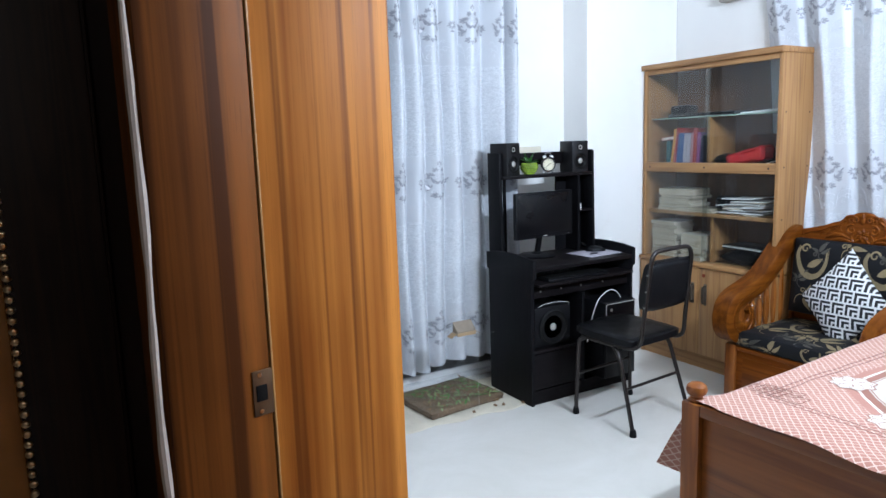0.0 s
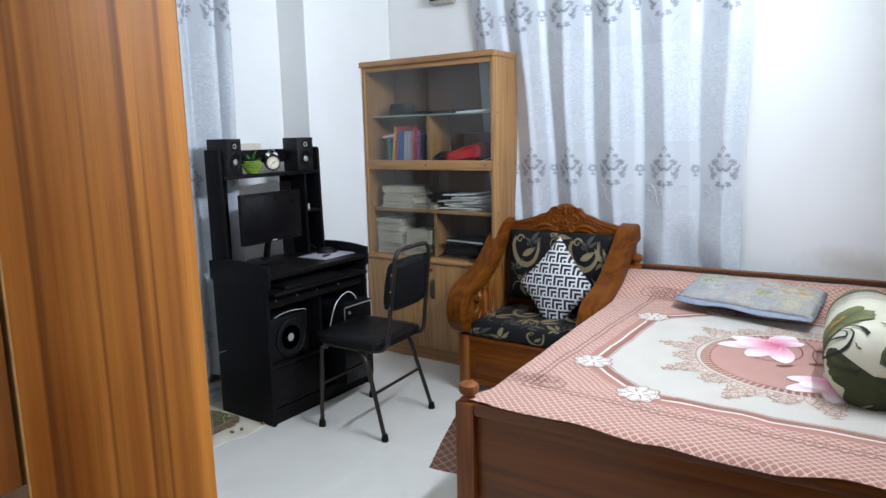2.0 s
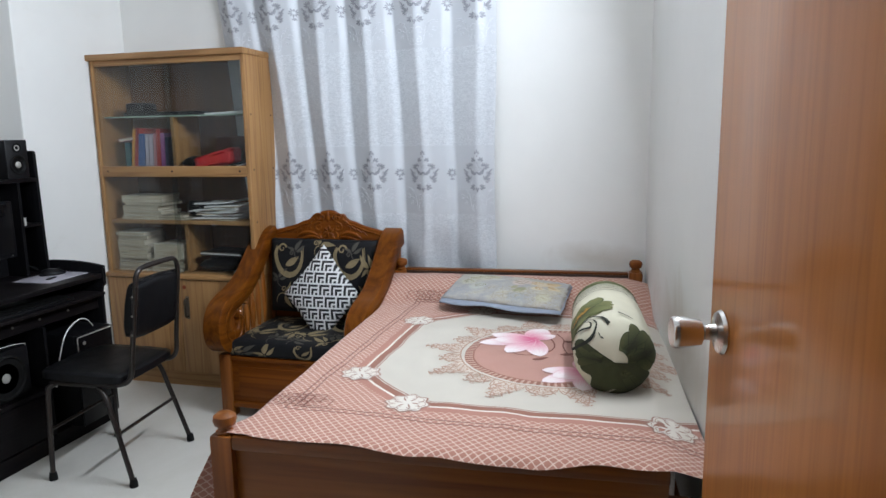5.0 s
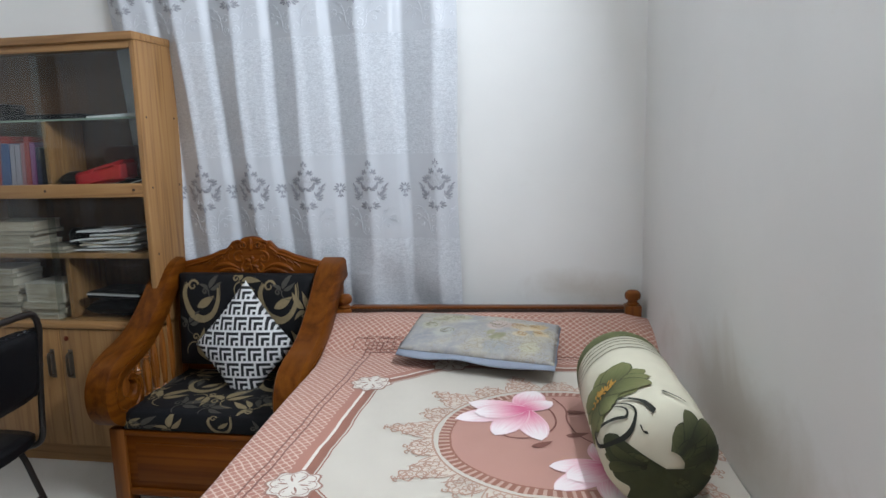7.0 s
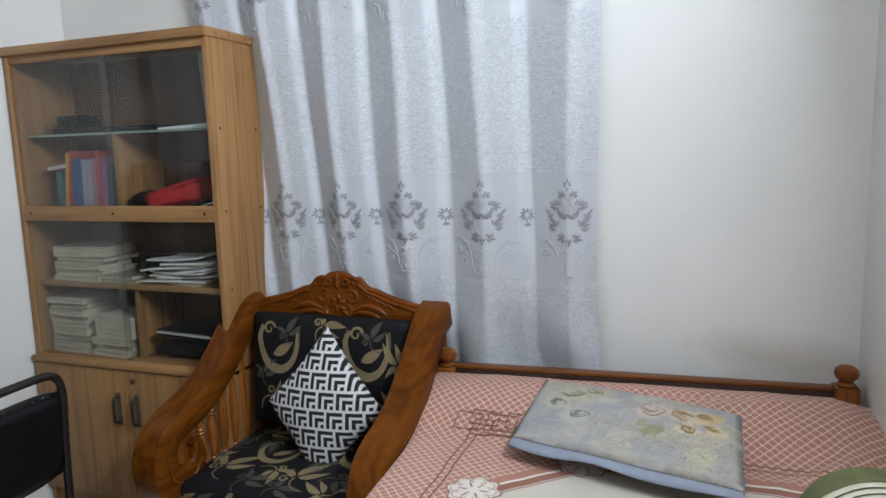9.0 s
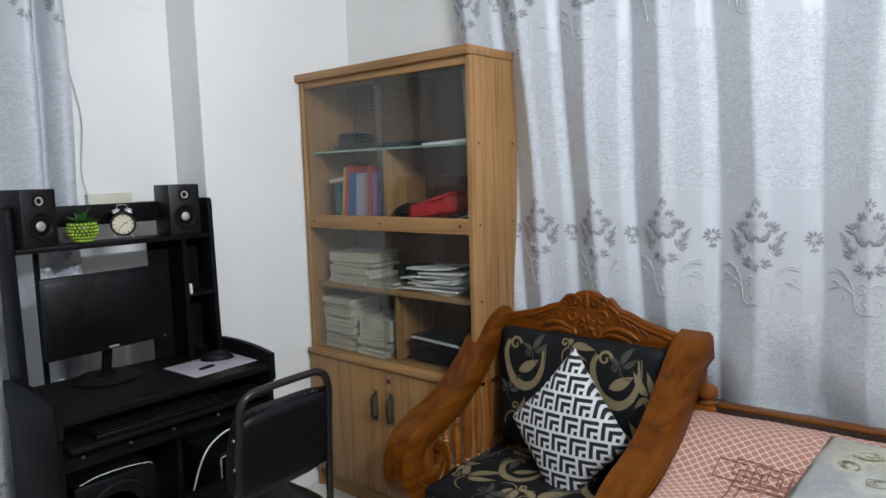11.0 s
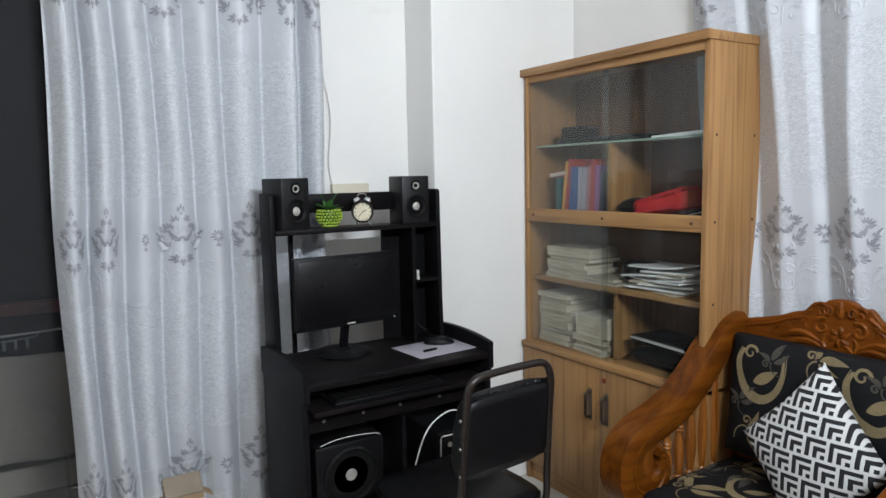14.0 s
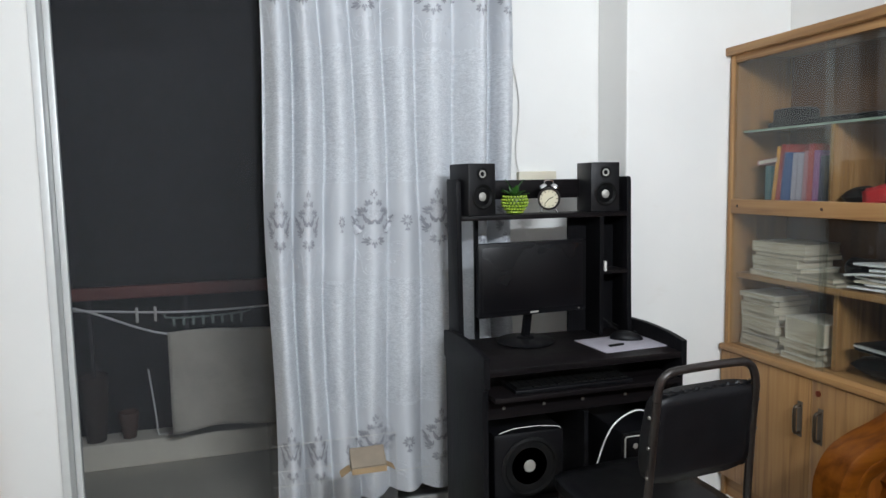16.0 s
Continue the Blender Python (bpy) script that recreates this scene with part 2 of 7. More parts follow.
M_TEAK_X = wood("varnished_teak_lengthwise", (0.105, 0.026, 0.0022), (0.175, 0.047, 0.0042), (0.225, 0.068, 0.007), "x", 0.45, 0.42, 0.06, 0.9, 0.12)
M_TEAK_Y = wood("varnished_teak_deep", (0.066, 0.016, 0.0014), (0.130, 0.037, 0.0032), (0.185, 0.060, 0.0060), "y", 0.40, 0.38, 0.04, 0.5, 0.10)
M_TEAK_R = wood("brown_teak_rail", (0.082, 0.022, 0.003), (0.148, 0.044, 0.006), (0.20, 0.068, 0.011), "x", 0.45, 0.34, 0.15, 0.9, 0.3)
M_JAMB = teak_board("darker_jamb_teak", (0.062, 0.017, 0.0025), (0.255, 0.083, 0.0115), (0.050, 0.014, 0.002), 15.0)
M_LEAF = wood("door_veneer", (0.44, 0.145, 0.024), (0.53, 0.185, 0.032), (0.60, 0.215, 0.040), "z", 0.8, 0.40, 0.42)
for out in list(M_LEAF.node_tree.nodes["Principled BSDF"].inputs["Roughness"].links):
    M_LEAF.node_tree.links.remove(out)
M_LEAF.node_tree.nodes["Principled BSDF"].inputs["Coat Roughness"].default_value = 0.11
M_LEAF.node_tree.nodes["Principled BSDF"].inputs["Specular IOR Level"].default_value = 0.28
M_OAK = wood("oak_laminate", (0.20, 0.095, 0.034), (0.335, 0.175, 0.065), (0.41, 0.235, 0.096), "z", 0.55, 0.45, 0.0, 0.9)
M_OAK_X = wood("oak_laminate_across", (0.20, 0.095, 0.034), (0.335, 0.175, 0.065), (0.41, 0.235, 0.096), "x", 0.55, 0.45, 0.0, 0.9)
# darker copy of the oak: shade inside the bookcase is in the colour
M_OAK_IN = wood("oak_laminate_back_shaded", (0.085, 0.036, 0.013), (0.135, 0.060, 0.022), (0.17, 0.083, 0.032), "z", 0.5, 0.5, 0.0, 0.7)
M_WENGE = wood("black_wenge_laminate", (0.0035, 0.0035, 0.0042), (0.0062, 0.0060, 0.0070), (0.010, 0.0095, 0.0105), "z", 1.2, 0.45, 0.0)
M_WENGE_Y = wood("black_wenge_laminate_top", (0.004, 0.0035, 0.004), (0.008, 0.0065, 0.007), (0.013, 0.010, 0.010), "y", 1.2, 0.40, 0.0)
M_DARKWOOD = wood("dark_walnut", (0.018, 0.008, 0.005), (0.038, 0.017, 0.010), (0.060, 0.028, 0.016), "z", 0.8, 0.5, 0.1)
M_BLACKPL = plain("black_plastic", (0.0045, 0.0045, 0.0055), 0.42, vary=0.2, spec=0.22)
M_BLACKPL.node_tree.nodes["Principled BSDF"].inputs["Specular IOR Level"].default_value = 0.18
M_SCREEN = plain("dark_screen", (0.004, 0.004, 0.005), 0.3, vary=0.05, bumped=0)
M_RUBBER = plain("black_rubber", (0.005, 0.005, 0.005), 0.6, spec=0.2)
M_RUBBER.node_tree.nodes["Principled BSDF"].inputs["Specular IOR Level"].default_value = 0.15
M_STUD = plain("dull_steel_stud", (0.20, 0.19, 0.17), 0.4, 0.7, vary=0.2)
M_CAP = plain("grey_dust_cap", (0.36, 0.35, 0.32), 0.4, 0.2, vary=0.1)
M_VINYL = plain("black_vinyl", (0.005, 0.005, 0.006), 0.40, vary=0.25, scale=160, bumped=0.25, spec=0.3)
M_VINYL.node_tree.nodes["Principled BSDF"].inputs["Specular IOR Level"].default_value = 0.18
M_TUBE = plain("dark_painted_steel", (0.020, 0.015, 0.013), 0.32, 0.3, vary=0.25, scale=60)
M_STEEL = plain("brushed_steel", (0.62, 0.60, 0.57), 0.25, 1.0, vary=0.06)
M_BRASS = plain("worn_brass", (0.50, 0.38, 0.22), 0.35, 1.0, vary=0.15)
M_CHROME = plain("chrome", (0.75, 0.75, 0.76), 0.12, 1.0, vary=0.03, bumped=0)
M_ALU = plain("pale_aluminium", (0.68, 0.69, 0.68), 0.42, 0.25, vary=0.05)
M_SILVER = plain("silver_plastic", (0.55, 0.54, 0.50), 0.35, 0.4, vary=0.05)
M_WHITEPL = plain("white_plastic", (0.72, 0.71, 0.68), 0.4, vary=0.05)


def page_edges(name, color):
    """Edges of stacked sheets: fine level lines, some darker."""
    m, nt, b = nodes_of(name)
    lines = noise_node(nt, coords(nt, (6, 6, 420)), 1.0, 3, 0.7)
    broad = noise_node(nt, coords(nt), 14, 4)
    col = ramp(nt, lines, [(0.34, tuple(c * 0.45 for c in color)), (0.5, color), (0.75, tuple(min(1, c * 1.12) for c in color))])
    col = mix_color(nt, ramp(nt, broad, [(0.45, (0, 0, 0)), (0.75, (0.6, 0.6, 0.6))]), col, (0.36, 0.29, 0.19))
    link(nt, col, b.inputs["Base Color"])
    b.inputs["Roughness"].default_value = 0.85
    bump(nt, b, lines, 0.4, 0.001)
    return m


M_PAPER = page_edges("book_page_edges", (0.58, 0.51, 0.40))
M_PAPERW = plain("white_paper", (0.78, 0.78, 0.77), 0.8, vary=0.05)
M_GREY = plain("grey_cloth_pad", (0.34, 0.32, 0.36), 0.8, vary=0.06, scale=150)
M_CARD = plain("brown_card", (0.29, 0.20, 0.11), 0.75, vary=0.15)
M_CARDIN = plain("grey_card", (0.21, 0.17, 0.125), 0.75, vary=0.15)


def floor_material():
    """Glossy cream porcelain tiles with thin joints, 0.6 m square."""
    m, nt, b = nodes_of("porcelain_floor")
    v = coords(nt)
    cloud = noise_node(nt, v, 2.3, 6, 0.65, 0.6)
    speck = noise_node(nt, v, 120, 3)
    col = ramp(nt, cloud, [(0.3, (0.60, 0.58, 0.52)), (0.7, (0.69, 0.67, 0.62))])
    col = mix_color(nt, math_node(nt, "MULTIPLY", speck, 0.16), col, (0.5, 0.48, 0.42))
    dirt = noise_node(nt, v, 5.0, 7, 0.7)
    link(nt, col, b.inputs["Base Color"])
    link(nt, math_node(nt, "MULTIPLY_ADD", dirt, 0.3, 0.05), b.inputs["Roughness"])
    return m


def glass_material(name, tint, rough=0.02, haze=0.0, haze_color=(0.5, 0.5, 0.5), shine=1.0):
    """A clear pane: it lets light through by Fresnel, with an even film of dust or tint."""
    m = bpy.data.materials.new(name)
    m.use_nodes = True
    nt = m.node_tree
    nt.nodes.remove(nt.nodes["Principled BSDF"])
    out = nt.nodes["Material Output"]
    clear = nt.nodes.new("ShaderNodeBsdfTransparent")
    clear.inputs[0].default_value = (*tint, 1)
    film = nt.nodes.new("ShaderNodeBsdfDiffuse")
    film.inputs[0].default_value = (*haze_color, 1)
    gloss = nt.nodes.new("ShaderNodeBsdfGlossy")
    gloss.inputs["Roughness"].default_value = rough
    mix1 = nt.nodes.new("ShaderNodeMixShader")
    mix1.inputs[0].default_value = haze
    link(nt, clear.outputs[0], mix1.inputs[1])
    link(nt, film.outputs[0], mix1.inputs[2])
    fres = nt.nodes.new("ShaderNodeLayerWeight")
    fres.inputs[0].default_value = 0.5
    gain = math_node(nt, "MULTIPLY_ADD", math_node(nt, "POWER", fres.outputs["Facing"], 4.0), 0.85 * shine, 0.035 * shine)
    mix2 = nt.nodes.new("ShaderNodeMixShader")
    link(nt, gain, mix2.inputs[0])
    link(nt, mix1.outputs[0], mix2.inputs[1])
    link(nt, gloss.outputs[0], mix2.inputs[2])
    link(nt, mix2.outputs[0], out.inputs[0])
    return m


M_FLOOR = floor_material()
M_GLASS = glass_material("cabinet_glass", (0.90, 0.92, 0.91), 0.03, 0.016)
M_NET = glass_material("tinted_door_glass", (0.86, 0.86, 0.87), 0.45, 0.12, (0.125, 0.13, 0.14), 0.03)
M_CLEAR = glass_material("clear_plastic_sheet", (0.99, 0.99, 0.99), 0.08, 0.006, (0.8, 0.8, 0.82), 0.2)


# ---- the room ----
def structure(name, bm, material, label="", smooth=False):
    return tagged(part(name, bm, material, None, label, smooth), label, kind="structure")


structure("floor", box(-3.5, 1.6, HALL_S - .1, ROOM_N + .15, -0.12, 0.0), M_FLOOR, "glossy cream porcelain tiled floor")
structure("ceiling", box(-3.5, 1.6, HALL_S - .1, ROOM_N + .15, CEIL, CEIL + 0.12), M_CEIL, "plain white ceiling")
structure("wall_north", box(-3.44, 0.4, ROOM_N, ROOM_N + .15, 0, CEIL), M_WALL_N, "smooth cream white painted wall")

# east wall, slightly askew
b = bmesh.new()
yy0, yy1 = ROOM_S, ROOM_N
f = b.faces.new([b.verts.new(p) for p in ((east_x(yy1), yy1, 0), (east_x(yy0), yy0, 0), (east_x(yy0) + .15, yy0, 0), (east_x(yy1) + .15, yy1, 0))])
r = bmesh.ops.extrude_face_region(b, geom=[f])
for v in r["geom"]:
    if isinstance(v, bmesh.types.BMVert):
        v.co.z += CEIL
structure("wall_east", b, M_WALL_E, "smooth cream white painted wall")

# west wall with the sliding door's opening
DOOR_Y0, DOOR_Y1, DOOR_H = 1.085, 2.70, 2.15
b = box(ROOM_W - .15, ROOM_W, HALL_S, DOOR_Y0, 0, CEIL)
box(ROOM_W - .15, ROOM_W, DOOR_Y1, ROOM_N, 0, CEIL, bm=b)
box(ROOM_W - .15, ROOM_W, DOOR_Y0, DOOR_Y1, DOOR_H, CEIL, bm=b)
structure("wall_west", b, M_WALL, "cream white wall with a wide balcony doorway")
structure("column", box(ROOM_W, COL_X, COL_Y, ROOM_N, 0, CEIL, 0.006), M_WALL, "square cream white corner column")

# south wall with the room door's opening, set askew in it
JX0, JX1 = -0.918, 0.175
b = prism([(ROOM_W, 0.43), (-0.829, 0.43), (-0.913, 0.727), (JX0, ROOM_S), (ROOM_W, ROOM_S)], 0, CEIL, "xy")
box(-0.82, JX1, 0.43, ROOM_S, 2.15, CEIL, bm=b)
box(JX1, 0.40, 0.43, ROOM_S, 0, CEIL, bm=b)
structure("wall_south", b, M_WALL, "thick white wall with the room's doorway")

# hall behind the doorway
structure("wall_hall_south", box(-3.29, 1.5, HALL_S - .12, HALL_S, 0, CEIL), M_HALL, "plain hall wall with shade in its colour")
structure("wall_hall_east", box(1.4, 1.52, HALL_S, 0.43, 0, CEIL), M_HALL, "plain hall wall with shade in its colour")
structure("wall_hall_north", box(0.40, 1.4, 0.43, 0.55, 0, CEIL), M_HALL, "plain hall wall with shade in its colour")

# door frame
frame_ob = tagged(empty("door_frame", -0.742, 0.440, 0, 12.8), "varnished teak door frame with vertical grain", "door frame", kind="structure")
part("jamb", box(-0.078, 0.0, -0.063, 0.075, 0, 2.1, 0.006), M_JAMB, frame_ob, "jamb of darker brown than the lining")
part("lining", box(-0.10, -0.017, 0.079, 0.316, 0, 2.1, 0.004), M_TEAK, frame_ob)
# pale strip: the light caught by the rebate's edge, put into colour
part("arris_highlight", box(-0.010, 0.0008, 0.0754, 0.0785, 0, 2.1, 0.001), plain("pale_teak_highlight", (0.46, 0.26, 0.09), 0.5, vary=0.35, scale=25), frame_ob, "pale strip painted as the rebate edge's highlight")
part("head", box(-0.078, 0.917, -0.06, 0.26, 2.10, 2.145, 0.004), M_TEAK_X, frame_ob)
part("hinge_jamb", box(0.885, 0.917, -0.07, 0.10, 0, 2.10, 0.005), M_TEAK, frame_ob)
part("plaster_bead", tube(smooth_path([(-0.006 + .003 * math.sin(i * 2.1), -0.070 + 0.002 * math.sin(i * 1.3), 0.02 + i * 0.13) for i in range(17)], 3), lambda t: 0.0052 + 0.0016 * math.sin(t * 61) * math.sin(t * 23), 8), plain("old_plaster", (0.50, 0.44, 0.38), 0.85, vary=0.2), frame_ob, "rough white plaster bead")
strike = part("strike_plate", box(-0.001, 0.002, 0.046, 0.0745, 1.064, 1.126, 0.0008), plain("tarnished_brass", (0.20, 0.13, 0.075), 0.45, 0.8, vary=0.3), frame_ob, "worn brass strike plate")
part("latch_hole", box(0.0015, 0.003, 0.050, 0.066, 1.084, 1.106, 0.0006), M_RUBBER, strike)
for dz in (1.070, 1.120):
    part("screw", lathe([(0.0035, 0), (0.0035, 0.0012), (0.0, 0.0018)], 10, m=pose(0.0018, 0.056, dz, 0, 90, 0)), M_STEEL, strike)

# door leaf, standing open
HX, HY, EX, EY = 0.100, 0.61, -0.066, 1.53
ang = math.degrees(math.atan2(EY - HY, EX - HX))
leaf_len = math.hypot(EX - HX, EY - HY)
door = tagged(empty("door_1", HX, HY, 0, ang), "brown veneered flush door standing open with a steel knob", "door", kind="structure")
part("leaf", box(0, leaf_len, -0.038, 0.0, 0.01, 2.03, 0.003), M_LEAF, door)
part("knob", lathe([(0.033, 0), (0.034, 0.003), (0.031, 0.008), (0.014, 0.012), (0.0115, 0.018), (0.0115, 0.028), (0.014, 0.031), (0.0195, 0.033), (0.0215, 0.045), (0.0245, 0.066), (0.0240, 0.072), (0.021, 0.0755), (0.0, 0.0762)], 32,
     m=pose(leaf_len - 0.062, 0.0, 1.095, -90, 0, 0)), M_STEEL, door, "polished steel door knob")
part("knob_rear", lathe([(0.033, 0), (0.034, 0.003), (0.031, 0.008), (0.0115, 0.014), (0.0115, 0.028), (0.0265, 0.05), (0.0, 0.07)], 24,
     m=pose(leaf_len - 0.062, -0.038, 1.095, 90, 0, 0)), M_STEEL, door, "polished steel door knob")
part("latch", box(leaf_len, leaf_len + 0.009, -0.025, -0.013, 1.087, 1.103, 0.002), M_BRASS, door)

# ceiling-height tube lamp on the east wall
TUBE_Z, TUBE_Y0, TUBE_Y1 = 2.3, 1.83, 3.03
lamp_mid = (TUBE_Y0 + TUBE_Y1) / 2
tube_ob = tagged(empty("tube_light", east_x(lamp_mid), lamp_mid, TUBE_Z, math.degrees(math.atan(0.075))), "slim white tube lamp fixed to the wall", "lamp")
part("housing", box(-0.035, 0, -0.6, 0.6, -0.02, 0.03, 0.006), M_WHITEPL, tube_ob)
m_em, nt_em, b_em = nodes_of("glowing_tube")
b_em.inputs["Emission Color"].default_value = (1.0, 0.98, 0.95, 1)
b_em.inputs["Emission Strength"].default_value = 9.0
part("tube", tube([(-0.05, -0.58, -0.01), (-0.05, 0.58, -0.01)], 0.014, 12), m_em, tube_ob, "glowing white tube")
lamp = bpy.data.lights.new("tube_glow", "AREA")
lamp.shape, lamp.size, lamp.size_y, lamp.energy = "RECTANGLE", 1.15, 0.05, 73
lamp.color = (0.80, 0.89, 1.0)
lamp_ob = new("tube_glow", lamp)
lamp_ob.matrix_basis = look((east_x(lamp_mid) - 0.085, lamp_mid, TUBE_Z - 0.02), (-3.2, lamp_mid - 0.45, 1.75))

# small ceiling lamp, unseen, added in the hall to brighten the door frame
hall = tagged(empty("hall_fill_lamp", 0.90, 0.25, CEIL), "small round fill lamp added unseen in the hall", "lamp")
part("rim", lathe([(0.09, 0), (0.09, -0.02), (0.082, -0.026), (0.078, -0.02)], 28), M_WHITEPL, hall)
m_hl, nt_hl, b_hl = nodes_of("glowing_hall_disc")
b_hl.inputs["Emission Color"].default_value = (1.0, 0.9, 0.78, 1)
b_hl.inputs["Emission Strength"].default_value = 3.0
part("diffuser", lathe([(0.078, -0.012), (0.06, -0.03), (0.0, -0.036)], 28), m_hl, hall, "glowing diffuser")
hl = bpy.data.lights.new("hall_fill", "AREA")
hl.shape, hl.size, hl.energy, hl.color = "DISK", 0.15, 3.2, (1.0, 0.92, 0.82)
new("hall_fill", hl).matrix_basis = look((0.90, 0.25, CEIL - 0.05), (0.80, 0.25, 0.0))


# ---- bookcase ----
BX0, BX1, BY0, BY1, BH = -3.061, -2.112, 3.628, 3.924, 1.857
bw, bd = BX1 - BX0, BY1 - BY0
case = tagged(empty("bookcase", BX0, BY0, 0), "oak laminate bookcase with sliding glass fronts and lower doors", "bookcase")
for x in (0.0, bw - 0.022):
    part("side_panel", box(x, x + 0.022, 0.0, bd, 0.0, BH - 0.032, 0.0015), M_OAK, case)
part("top_board", box(-0.014, bw + 0.006, -0.018, bd, BH - 0.032, BH, 0.004), M_OAK_X, case)
part("back_panel", box(0.022, bw - 0.022, bd - 0.012, bd - 0.004, 0.09, BH - 0.032), M_OAK_IN, case, "brown back panel with the case's shade in its colour")
part("head_rail", box(0.022, bw - 0.022, 0.004, 0.022, BH - 0.062, BH - 0.032, 0.001), M_OAK_X, case)
mid = part("middle_rail", box(0.022, bw - 0.022, -0.002, 0.03, 1.195, 1.252, 0.0025), M_OAK_X, case)
for x in (0.06, bw / 2, bw - 0.06):
    part("screw_cap", lathe([(0.006, 0), (0.006, 0.001), (0, 0.0015)], 10, m=pose(x, -0.0025, 1.225, 90, 0, 0)), M_DARKWOOD, mid)
part("middle_shelf", box(0.022, bw - 0.022, 0.03, bd - 0.012, 1.21, 1.232), M_OAK_X, case)
part("lower_shelf", box(0.022, bw - 0.022, 0.035, bd - 0.012, 0.93, 0.952, 0.001), M_OAK_X, case)
part("glass_shelf", box(0.024, bw - 0.024, 0.05, bd - 0.014, 1.518, 1.526), plain("green_glass_edge", (0.30, 0.38, 0.30), 0.15, vary=0.05, bumped=0), case, "green edged glass shelf")
for x, z0, z1 in ((0.45, 1.232, 1.518), (0.49, 0.66, 0.93)):
    part("divider", box(x, x + 0.018, 0.05, bd - 0.014, z0, z1), M_OAK, case)
part("ledge", box(0.0, bw, -0.028, bd - 0.012, 0.630, 0.655, 0.006), M_OAK_X, case)
part("plinth", box(0.022, bw - 0.022, 0.012, 0.03, 0.0, 0.085), M_OAK_X, case)
part("bottom_board", box(0.022, bw - 0.022, 0.012, bd - 0.012, 0.085, 0.103), M_OAK_X, case)
for k, (x0, x1) in enumerate(((0.004, bw / 2 - 0.0015), (bw / 2 + 0.0015, bw - 0.004))):
    leaf = part("door", box(x0, x1, -0.018, 0.0, 0.092, 0.626, 0.002), M_OAK, case)
    hx = bw / 2 - 0.045 if k == 0 else bw / 2 + 0.045
    part("handle", tube(smooth_path([(hx, -0.018, 0.42), (hx, -0.042, 0.425), (hx, -0.045, 0.47), (hx, -0.042, 0.515), (hx, -0.018, 0.52)], 5), 0.0065, 8), plain("antique_handle", (0.10, 0.08, 0.06), 0.35, 0.8), leaf, "dark antique metal handle")
    part("handle_plate", box(hx - 0.011, hx + 0.011, -0.021, -0.018, 0.405, 0.535, 0.001), plain("antique_plate", (0.16, 0.13, 0.10), 0.4, 0.7), leaf)
    if k:
        part("lock", lathe([(0.011, 0), (0.011, 0.003), (0.0, 0.004)], 14, m=pose(x0 + 0.03, -0.018, 0.585, 90, 0, 0)), plain("red_brass_lock", (0.25, 0.06, 0.03), 0.35, 0.6), leaf)
for z0, z1 in ((1.254, BH - 0.064), (0.657, 1.193)):
    for k, (x0, x1) in enumerate(((0.022, bw / 2 + 0.02), (bw / 2 - 0.02, bw - 0.022))):
        pane = part("glass_pane", box(x0, x1, 0.008 + 0.008 * k, 0.012 + 0.008 * k, z0, z1), M_GLASS, case, "clear sliding glass pane", False)
        pane.visible_shadow = False
for y in (0.04, bd - 0.05):
    for z in (0.95, 1.23, 1.52):
        part("screw_cap", lathe([(0.005, 0), (0.005, 0.001), (0, 0.0015)], 10, m=pose(bw, y, z, 0, 90, 0)), M_DARKWOOD, case)


def volume(name, x, y, z, w, d, h, cover, label, category, rz=0.0, lean=0.0, group="", upright=True):
    """A book: two covers, a spine and a block of pages. Upright books show the spine; flat ones the page edges."""
    ob = tagged(empty(name, x, y, z, rz), label, category, group)
    ob.rotation_euler[1] = radians(lean)
    t = 0.0025
    if upright:
        part("pages", box(t, w - t, 0.004, d - 0.003, 0.003, h - 0.004), M_PAPER, ob)
        b = box(0, t, 0, d, 0, h)
        box(w - t, w, 0, d, 0, h, bm=b)
        box(t, w - t, 0, t, 0, h, bm=b)
        part("cover", b, cover, ob)
    else:
        part("pages", box(0.003, w - 0.003, 0.003, d - 0.003, t, h - t), M_PAPER, ob)
        b = box(0, w, 0, d, 0, t)
        box(0, w, 0, d, h - t, h, bm=b)
        box(0, t, 0, d, t, h - t, bm=b)
        part("cover", b, cover, ob)
    return ob


SHELF = BX0 + 0.022
covers = {n: plain("cover_" + n, c, 0.45, vary=0.1) for n, c in {
    "teal": (0.03, 0.11, 0.12), "orange": (0.58, 0.27, 0.05), "red": (0.36, 0.05, 0.045), "blue": (0.025, 0.085, 0.25), "pink": (0.36, 0.17, 0.20), "pale": (0.34, 0.32, 0.38),
    "violet": (0.26, 0.09, 0.24), "navy": (0.03, 0.035, 0.08), "ivory": (0.50, 0.44, 0.33), "grey": (0.30, 0.26, 0.20), "white": (0.60, 0.56, 0.47)}.items()}
bx = SHELF + 0.10
for w, h, d, c, lean, words in ((0.030, 0.15, 0.15, "teal", 0, "dark teal"), (0.016, 0.225, 0.17, "orange", 7, "yellow and orange"), (0.022, 0.232, 0.17, "red", 7, "red"), (0.046, 0.2, 0.17, "blue", 3, "thick blue"),
                                (0.022, 0.195, 0.17, "pale", 3, "pale lilac"), (0.024, 0.192, 0.17, "pale", 3, "pale lilac"), (0.018, 0.20, 0.16, "pink", 3, "pink"), (0.024, 0.225, 0.17, "red", 2, "dark red"), (0.024, 0.20, 0.16, "violet", 2, "violet"), (0.022, 0.18, 0.16, "navy", 2, "navy blue")):
    volume("book", bx, BY0 + 0.075, 1.2325, w, d, h, covers[c], words + " upright book on the bookcase shelf", "book", 0, lean, "upright books")
    bx += w + 0.003 + math.sin(radians(lean)) * 0.01
